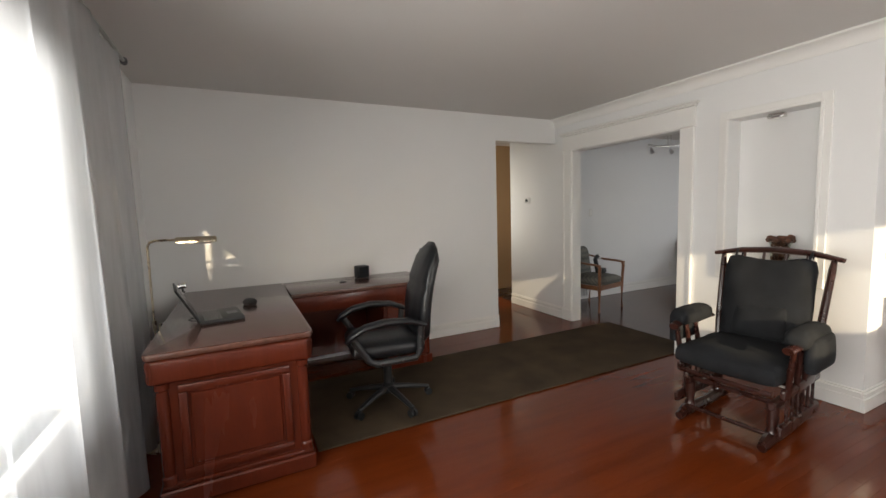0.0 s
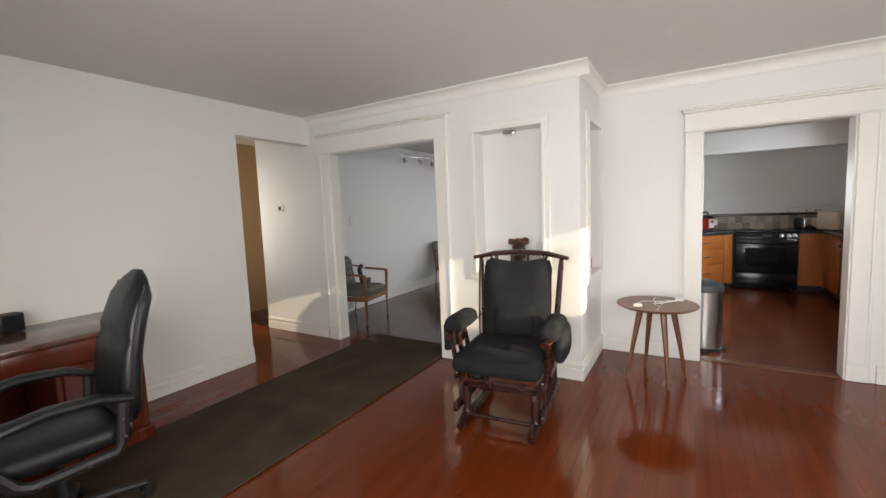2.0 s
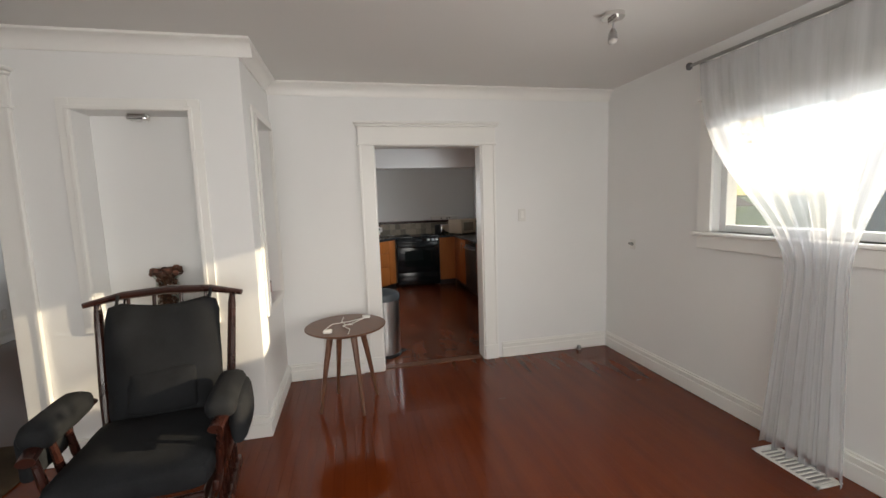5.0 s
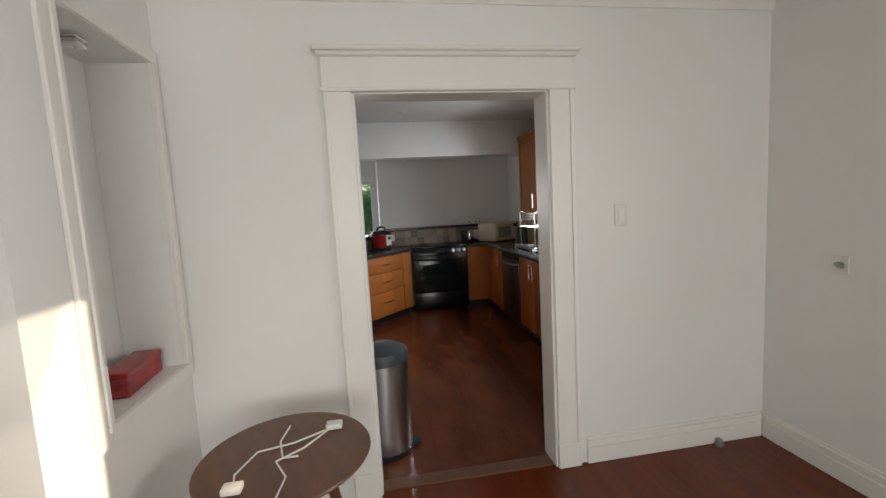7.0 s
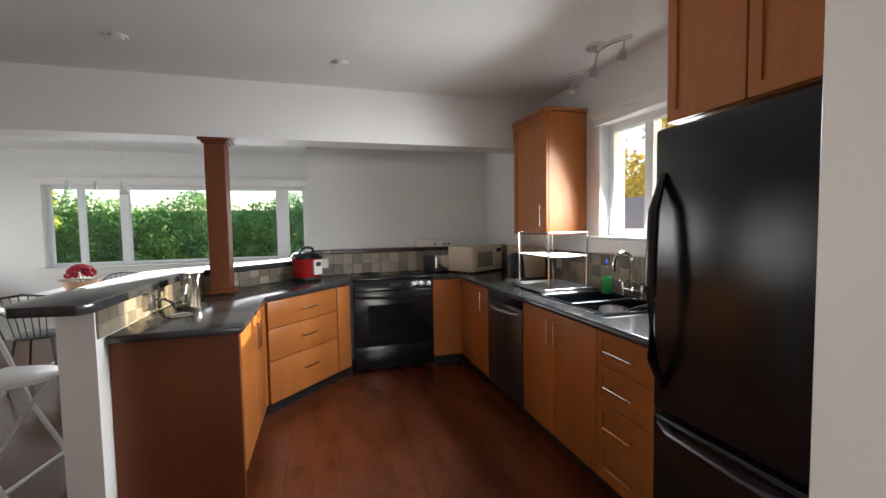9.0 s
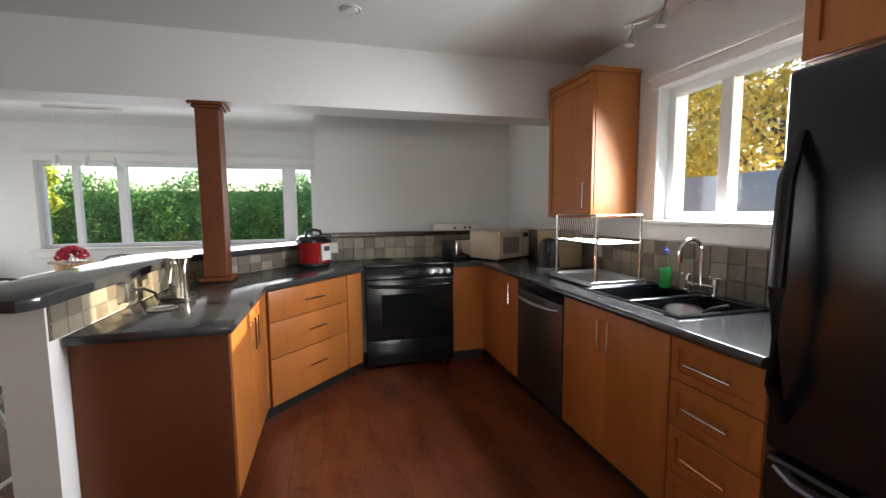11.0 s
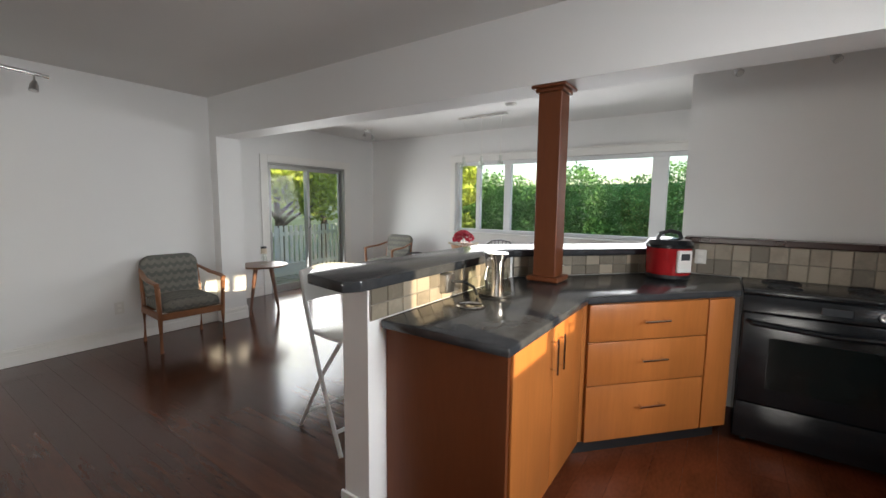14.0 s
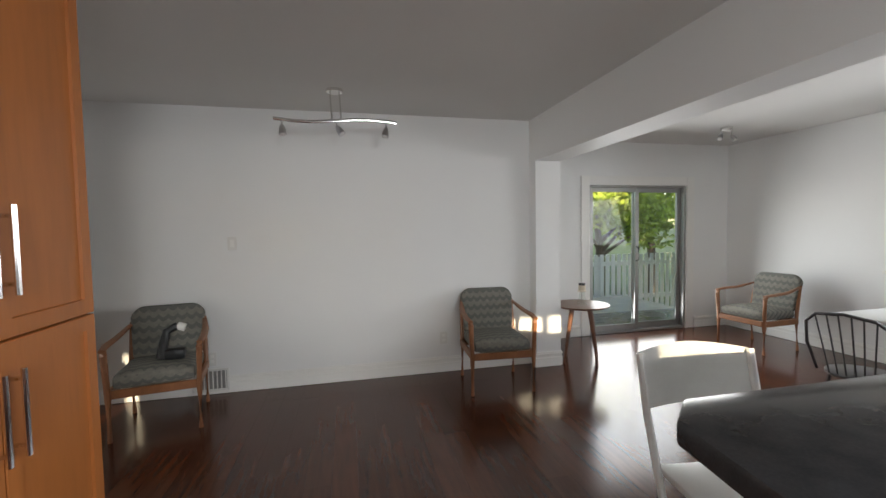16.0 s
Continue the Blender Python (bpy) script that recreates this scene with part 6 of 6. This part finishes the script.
box(bm, -0.235, -0.178, 0.018, 0.12, -0.161, 0.26, 0.006)
d = part("door", bm, M_CREAM, g)
bm = N()
box(bm, -0.18, -0.180, 0.06, 0.07, -0.1775, 0.21, 0.001)
part("window", bm, mat("grey_mesh_glass", (0.30, 0.27, 0.22), 0.2, scale=60, amount=0.2, bump=0.02), d)
bm = N()
box(bm, 0.125, -0.176, 0.018, 0.235, -0.161, 0.26, 0.004)
panel = part("control_panel", bm, M_CREAM, g)
bm = N()
box(bm, 0.14, -0.178, 0.20, 0.22, -0.1755, 0.24)
part("display", bm, M_SCREEN, panel)
for x in (-0.2, 0.2):
    bm = N()
    for y in (-0.1, 0.12):
        bm = N()
        rod(bm, (x, y, 0), (x, y, 0.014), 0.014)
        part("foot", bm, M_BLACK, g)
g = thing("bread_box", "pale wooden bread bin on the counter", "bread bin", pose(9.20, 0.16, 0.912))
bm = N()
box(bm, -0.16, -0.11, 0, 0.16, 0.12, 0.29, 0.012, 2)
part("body", bm, mat("pale_beech", (0.52, 0.40, 0.25), 0.5, scale=6, amount=0.15, bump=0.01, stretch=(1, 1, 6)), g)
g = thing("electric_kettle", "black and steel electric kettle", "kettle", pose(9.02, 0.36, 0.912, 0, 0, 150))
bm = N()
lathe(bm, [(0.085, 0.02), (0.08, 0.06), (0.068, 0.20), (0.055, 0.225), (0.02, 0.24), (0.0, 0.245)], seg=24)
part("body", bm, M_BLACK, g)
bm = N()
lathe(bm, [(0.09, 0), (0.09, 0.018), (0.06, 0.02)], seg=24)
part("base", bm, M_STEEL, g)
bm = N()
tube(bm, [(0.06, 0, 0.21), (0.12, 0, 0.215), (0.135, 0, 0.15), (0.12, 0, 0.07), (0.08, 0, 0.05)], 0.012, 8)
part("handle", bm, M_BLACK, g)
g = thing("glass_carafe", "glass coffee carafe with steel collar beside its base", "carafe", pose(8.66, 2.78, 0.912))
bm = N()
lathe(bm, [(0.075, 0.012), (0.08, 0.03), (0.078, 0.07), (0.05, 0.14), (0.048, 0.16), (0.045, 0.14), (0.073, 0.07), (0.075, 0.03), (0.0, 0.016)], seg=24)
part("flask", bm, M_JAR, g)
bm = N()
lathe(bm, [(0.05, 0.15), (0.052, 0.19), (0.062, 0.215), (0.062, 0.222), (0.0, 0.224)], seg=24)
part("collar", bm, M_STEEL, g)
bm = N()
lathe(bm, [(0.085, 0.0), (0.085, 0.012), (0.0, 0.013)], seg=24)
part("base", bm, M_BLACK, g)
bm = N()
tube(bm, [(-0.05, 0.0, 0.20), (-0.11, -0.01, 0.19), (-0.12, -0.01, 0.10), (-0.08, 0, 0.05)], 0.009, 8)
part("handle", bm, M_STEEL, g)
bm = N()
lathe(bm, [(0.034, 0.013), (0.030, 0.06), (0.030, 0.18), (0.050, 0.215), (0.052, 0.226), (0.0, 0.228)], -0.062, -0.045, 0, 20)
part("steel_column", bm, M_CHROME, g, "polished steel column with flared top")
g = thing("charging_dock", "steel and black plug-in dock against the tiles", "charger", pose(8.43, 2.90, 0.912))
bm = N()
box(bm, -0.035, 0.0, 0.035, 0.035, 0.05, 0.13, 0.008, 2)
part("housing", bm, M_STEEL, g)
bm = N()
tube(bm, [(0.0, 0.0, 0.09), (0.06, -0.03, 0.085), (0.13, -0.05, 0.05), (0.15, -0.06, 0.006)], 0.007, 6)
part("cord", bm, M_BLACK, g)
bm = N()
lathe(bm, [(0.06, 0), (0.065, 0.004), (0.058, 0.008), (0.05, 0.005)], -0.05, -0.14, 0, 20)
part("trivet", bm, M_CHROME, g)
for m, lab in ((pose(10.148, 1.955, 1.03, 0, 0, -90), "white outlet plate on the tiled stove wall"), (pose(9.46, 2.72, 0.98, 0, 0, -42), "grey outlet plate on the bar upstand"), (pose(8.88, 0.012, 1.06, 0, 0, 180), "white outlet plate on the tiles")):
    plate("wall_outlet", lab, m, 0.07, 0.10, False, "outlet")
g = thing("wall_shelf_box", "flat white router box on the wooden ledge", "router", pose(10.21, 0.72, 1.166))
bm = N()
box(bm, -0.06, -0.26, 0, 0.06, 0.26, 0.075, 0.006)
part("body", bm, M_PLATE, g)
for y in (-0.10, -0.05, 0.06):
    bm = N()
    box(bm, -0.062, y - 0.012, 0.02, -0.06, y + 0.012, 0.04)
    part("socket", bm, M_BLACK, g)


# ---- dining ----
def armchair(m, label):
    """A wooden armchair that looks along its own -y."""
    g = thing("armchair", label, "armchair", m, "upholstered armchairs")
    for s in (-1, 1):
        bm = N()
        tube(bm, [(s * 0.27, -0.25, 0.001), (s * 0.27, -0.25, 0.3), (s * 0.28, -0.26, 0.60), (s * 0.285, -0.245, 0.635)], [0.016, 0.02, 0.022, 0.02], 8)
        part("front_leg", bm, M_OAK, g)
        bm = N()
        tube(bm, [(s * 0.255, 0.26, 0.001), (s * 0.255, 0.23, 0.35), (s * 0.25, 0.29, 0.72)], [0.016, 0.02, 0.016], 8)
        part("back_leg", bm, M_OAK, g)
        bm = N()
        tube(bm, [(s * 0.285, -0.27, 0.635), (s * 0.295, -0.15, 0.645), (s * 0.285, 0.05, 0.655), (s * 0.255, 0.27, 0.70)], [0.022, 0.027, 0.025, 0.018], 8, flat=0.6)
        part("armrest", bm, M_OAK, g)
        bm = N()
        box(bm, s * 0.265 - 0.013, -0.24, 0.30, s * 0.265 + 0.013, 0.24, 0.36, 0.005)
        part("side_rail", bm, M_OAK, g)
    for y in (-0.25, 0.235):
        bm = N()
        box(bm, -0.255, y - 0.012, 0.30, 0.255, y + 0.012, 0.36, 0.005)
        part("cross_rail", bm, M_OAK, g)
    bm = N()
    cushion(bm, -0.25, -0.265, 0.355, 0.25, 0.235, 0.46, 0.04, puff=0.02)
    part("seat", bm, M_UPHOL, g)
    bm = N()
    outline = [(-0.235, 0.0), (0.235, 0.0), (0.25, 0.2)] + arc(0.15, 0.30, 0.11, 10, 80, 6) + arc(-0.15, 0.30, 0.11, 100, 170, 6) + [(-0.25, 0.2)]
    prism(bm, outline, -0.035, 0.035, 0.022, m=pose(0, 0.235, 0.435, 78) @ pose(0, 0, 0), seg=3)
    part("backrest", bm, M_UPHOL, g)
    return g


armchair(pose(5.93, 6.13, 0, 0, 0, 10), "oak armchair with patterned grey-green fabric, a black strap lying on it")
armchair(pose(8.60, 6.17, 0, 0, 0, -4), "oak armchair with patterned grey-green fabric by the pillar")
armchair(pose(11.88, 6.42, 0, 0, 0, -88), "oak armchair with patterned fabric in the sunroom corner")
g = thing("camera_gimbal", "black handheld camera gimbal with white end lying on the armchair", "camera gimbal", pose(5.97, 6.10, 0.475, 0, 0, 10))
bm = N()
tube(bm, [(-0.03, -0.02, 0.012), (-0.02, 0.02, 0.12), (0.0, 0.05, 0.20), (0.07, 0.06, 0.235)], [0.035, 0.032, 0.028, 0.03], 10)
part("grip", bm, M_BLACK, g)
bm = N()
box(bm, -0.01, -0.05, 0.0, 0.13, 0.04, 0.075, 0.02, 2)
part("case", bm, M_BLACK, g)
bm = N()
rod(bm, (0.07, 0.06, 0.235), (0.12, 0.055, 0.215), 0.03, seg=14)
part("end_cap", bm, M_PLATE, g)
g = thing("bottle_lamp", "small glass bottle ornament on the side table", "ornament", pose(9.70, 6.52, 0.602))
bm = N()
lathe(bm, [(0.05, 0), (0.052, 0.012), (0.045, 0.02), (0.028, 0.10), (0.024, 0.13), (0.03, 0.135)], seg=18)
part("bottle", bm, M_JAR, g)
bm = N()
lathe(bm, [(0.046, 0.136), (0.046, 0.142), (0.036, 0.145), (0.036, 0.2), (0.0, 0.2)], seg=18)
part("candle_cup", bm, M_CREAM, g)
bm = N()
lathe(bm, [(0.034, 0.2), (0.034, 0.222), (0.0, 0.224)], seg=18)
part("cap", bm, M_BLACK, g)


def folding_stool(m):
    g = thing("folding_bar_stool", "white folding metal bar stool with curved back", "bar stool", m, "folding stools")
    for s in (-1, 1):
        bm = N()
        tube(bm, [(s * 0.20, 0.20, 0.98), (s * 0.20, 0.16, 0.80), (s * 0.20, 0.02, 0.42), (s * 0.21, -0.20, 0.001)], 0.013, 8)
        part("long_leg", bm, M_WHITEMETAL, g)
        bm = N()
        tube(bm, [(s * 0.18, -0.16, 0.62), (s * 0.18, 0.02, 0.40), (s * 0.19, 0.27, 0.001)], 0.012, 8)
        part("short_leg", bm, M_WHITEMETAL, g)
    for y, z, w in ((-0.145, 0.12, 0.20), (0.215, 0.10, 0.185)):
        bm = N()
        rod(bm, (-w, y, z), (w, y, z), 0.011, seg=8)
        part("foot_bar", bm, M_WHITEMETAL, g)
    bm = N()
    pts = [(-0.19, 0.12), (-0.19, -0.06)] + arc(0, -0.06, 0.19, 200, 340, 10) + [(0.19, -0.06), (0.19, 0.12)]
    prism(bm, pts, 0.618, 0.642, 0.009)
    part("seat", bm, M_WHITEMETAL, g)
    bm = N()
    n = 12
    rows = []
    for j in range(3):
        rows.append([bm.verts.new((-0.205 + 0.41 * i / n, 0.165 + 0.022 * j + 0.045 * math.sin(math.pi * i / n), 0.80 + 0.09 * j + (0.02 if j == 2 else 0) * math.sin(math.pi * i / n))) for i in range(n + 1)])
    for a, b in zip(rows, rows[1:]):
        for i in range(n):
            bm.faces.new((a[i], a[i + 1], b[i + 1], b[i]))
    bmesh.ops.solidify(bm, geom=list(bm.faces), thickness=0.012)
    part("backrest", bm, M_WHITEMETAL, g)


folding_stool(pose(8.44, 3.62, 0, 0, 0, -8))

g = thing("dining_table", "white-topped dining table on pedestal legs", "dining table", pose(11.25, 4.25, 0))
bm = N()
box(bm, -0.45, -0.72, 0.715, 0.45, 0.72, 0.745, 0.01, 2)
part("tabletop", bm, M_WHITEMETAL, g)
for y in (-0.45, 0.45):
    bm = N()
    lathe(bm, [(0.05, 0.04), (0.04, 0.1), (0.038, 0.66), (0.07, 0.71)], 0, y, 0, 18)
    box(bm, -0.30, y - 0.04, 0.001, 0.30, y + 0.04, 0.04, 0.01, 2)
    part("pedestal", bm, M_WHITEMETAL, g)


def spindle_chair(m):
    g = thing("spindle_chair", "dark metal spindle-back dining chair", "dining chair", m, "spindle chairs")
    bm = N()
    pts = [(0.2 * math.cos(radians(a)) * (1.05), 0.2 * math.sin(radians(a))) for a in range(0, 360, 20)]
    prism(bm, pts, 0.43, 0.45, 0.008)
    part("seat", bm, M_DARKSTEEL, g)
    for sx in (-1, 1):
        for sy in (-1, 1):
            bm = N()
            rod(bm, (sx * 0.13, sy * 0.13, 0.43), (sx * 0.19, sy * 0.19, 0.001), 0.012, 0.009, 8)
            part("leg", bm, M_DARKSTEEL, g)
    bm = N()
    hoop = [(-0.21, 0.12, 0.44), (-0.235, 0.18, 0.62), (-0.22, 0.22, 0.77), (-0.15, 0.245, 0.83), (0, 0.255, 0.85), (0.15, 0.245, 0.83), (0.22, 0.22, 0.77), (0.235, 0.18, 0.62), (0.21, 0.12, 0.44)]
    tube(bm, hoop, 0.010, 8)
    part("back_hoop", bm, M_DARKSTEEL, g)
    for x in (-0.14, -0.085, -0.03, 0.03, 0.085, 0.14):
        bm = N()
        rod(bm, (x * 0.8, 0.165, 0.44), (x * 1.1, 0.245, 0.84 - abs(x) * 0.15), 0.005, seg=6)
        part("spindle", bm, M_DARKSTEEL, g)
    return g


CH = spindle_chair(pose(10.50, 4.55, 0, 0, 0, 95))
for x, y, r in ((10.52, 3.85, 84), (11.98, 4.55, -92), (11.98, 3.9, -86)):
    copy_thing(CH, pose(x, y, 0, 0, 0, r))
g = thing("flower_pot", "peach bowl of red flowers on the dining table", "flower pot", pose(11.12, 4.50, 0.746))
bm = N()
lathe(bm, [(0.09, 0), (0.12, 0.02), (0.15, 0.10), (0.155, 0.13), (0.145, 0.13), (0.11, 0.03), (0, 0.02)], seg=24)
part("bowl", bm, M_TERRA, g)
bm = N()
for k in range(160):
    rnd = random.Random(900 + k)
    a, b = rnd.uniform(0, 6.28), rnd.uniform(0, 1.5)
    p = Vector((0.13 * math.cos(a) * math.sin(b), 0.13 * math.sin(a) * math.sin(b), 0.16 + 0.13 * math.cos(b)))
    lathe(bm, [(0.004, -0.012), (0.022, 0.0), (0.016, 0.008), (0.003, 0.012)], seg=6, m=Matrix.Translation(p) @ pose(0, 0, 0, rnd.uniform(-60, 60), rnd.uniform(-60, 60)))
part("blossoms", bm, M_PETAL, g)
bm = N()
for k in range(26):
    a = k * 0.2417
    rod(bm, (0.11 * math.cos(a), 0.11 * math.sin(a), 0.12), (0.19 * math.cos(a), 0.19 * math.sin(a), 0.145 + 0.02 * math.sin(3 * a)), 0.02, 0.004, 5)
part("pale_leaves", bm, M_CREAM, g)

g = thing("pendant_light", "white rail pendant with three clear glass bell shades", "pendant light")
bm = N()
box(bm, 11.48, 4.14, 2.475, 11.55, 4.84, 2.499, 0.004)
part("rail", bm, M_CHROME, g)
for y in (4.22, 4.49, 4.76):
    bm = N()
    rod(bm, (11.515, y, 1.98), (11.515, y, 2.476), 0.003, seg=6)
    part("cord", bm, M_CORD, g)
    bm = N()
    lathe(bm, [(0.018, 0.16), (0.022, 0.10), (0.055, 0.02), (0.06, 0.0), (0.057, 0.0), (0.05, 0.02), (0.018, 0.10)], 11.515, y, 1.83, 18)
    sh = part("shade", bm, M_JAR, g)
    bm = N()
    lathe(bm, [(0.012, 0.15), (0.022, 0.10), (0.024, 0.07), (0.0, 0.05)], 11.515, y, 1.83, 14)
    part("bulb", bm, M_BULB, sh)
g = thing("smoke_detector", "round white smoke detector on the sunroom ceiling", "smoke detector", pose(11.15, 3.92, CEIL))
bm = N()
lathe(bm, [(0.0, -0.035), (0.045, -0.034), (0.062, -0.02), (0.065, -0.001)], seg=24)
part("body", bm, M_PLATE, g)

# ---- tiles, then planks ----
def tile_mesh(w, h, k):
    bm = N()
    box(bm, -w / 2, 0, -h / 2, w / 2, 0.008, h / 2, 0.0025)
    me = bpy.data.meshes.new("tile")
    bm.to_mesh(me)
    bm.free()
    me.materials.append(M_TILE)
    return me


def tiling(name, label, m, w, h, tw, th):
    """Tiles on a grout bed; the bed's own +y looks out from the wall."""
    bm = N()
    box(bm, 0, 0, 0, w, 0.004, h)
    g = tagged(mesh_object(name, bm, M_GROUT), label, kind="structure")
    g.matrix_world = m
    nx, nz = max(1, round(w / tw)), max(1, round(h / th))
    me = tile_mesh(w / nx - 0.004, h / nz - 0.004, 0)
    for i in range(nx):
        for j in range(nz):
            t = new("tile", me)
            t.parent = g
            t.location = ((i + 0.5) * w / nx, 0.003, (j + 0.5) * h / nz)


tiling("backsplash_window", "brown and grey slate tile backsplash", pose(7.12, 0.001, 0.911), 3.02, 0.26, 0.10, 0.087)
tiling("backsplash_stove", "brown and grey slate tile backsplash", pose(10.154, 0.012, 0.911, 0, 0, 90), 2.06, 0.213, 0.10, 0.105)
tiling("backsplash_bar", "pale slate tiles under the breakfast bar", pose(9.19, 2.956, 0.911, 0, 0, 180), 1.26, 0.131, 0.10, 0.064)
tiling("backsplash_angled", "brown slate tiles under the breakfast bar", pose(10.145, 2.105, 0.911, 0, 0, 138.1), 1.25, 0.131, 0.10, 0.064)

def plank(floor, material, cache, a, b, c, d, along):
    """One board over the rectangle a, b to c, d; alike boards share a mesh."""
    ln = (c - a) if along == "x" else (d - b)
    key = (round(ln, 1), round((c - a) + (d - b) - ln, 4))
    if key not in cache:
        bm = N()
        box(bm, -0.5 * (c - a) + 0.0005, -0.5 * (d - b) + 0.0005, -0.006, 0.5 * (c - a) - 0.0005, 0.5 * (d - b) - 0.0005, 0.0)
        me = bpy.data.meshes.new("plank")
        bm.to_mesh(me)
        bm.free()
        me.materials.append(material)
        cache[key] = (me, ln)
    me, base = cache[key]
    ob = new("plank", me)
    ob.parent = floor
    ob.location = ((a + c) / 2, (b + d) / 2, 0.0)
    ob.scale = (ln / base, 1, 1) if along == "x" else (1, ln / base, 1)


BOARDS_D, BOARDS_K = {}, {}
for a, b, c, d in strips(None, KDW + 0.16, EAST, 2.95, NORTH_S + 0.14, 0.148, "y", 1.3, 2.6, 0.0):
    if c <= BEAM1 and d > 6.70:
        d = 6.70
    if d - b > 0.05:
        plank(FLOOR_D, M_DFLOOR, BOARDS_D, a, b, c, d, "y")
for a, b, c, d in strips(None, 5.20, KDW + 0.16, 4.15, 6.70, 0.148, "y", 1.3, 2.6, 0.0):
    plank(FLOOR_D, M_DFLOOR, BOARDS_D, a, b, c, d, "y")
for a, b, c, d in strips(None, KDW + 0.06, 10.60, SOUTH, 2.95, 0.148, "x", 0.7, 1.5, 0.0):
    plank(FLOOR_K, M_KFLOOR, BOARDS_K, a, b, c, d, "x")
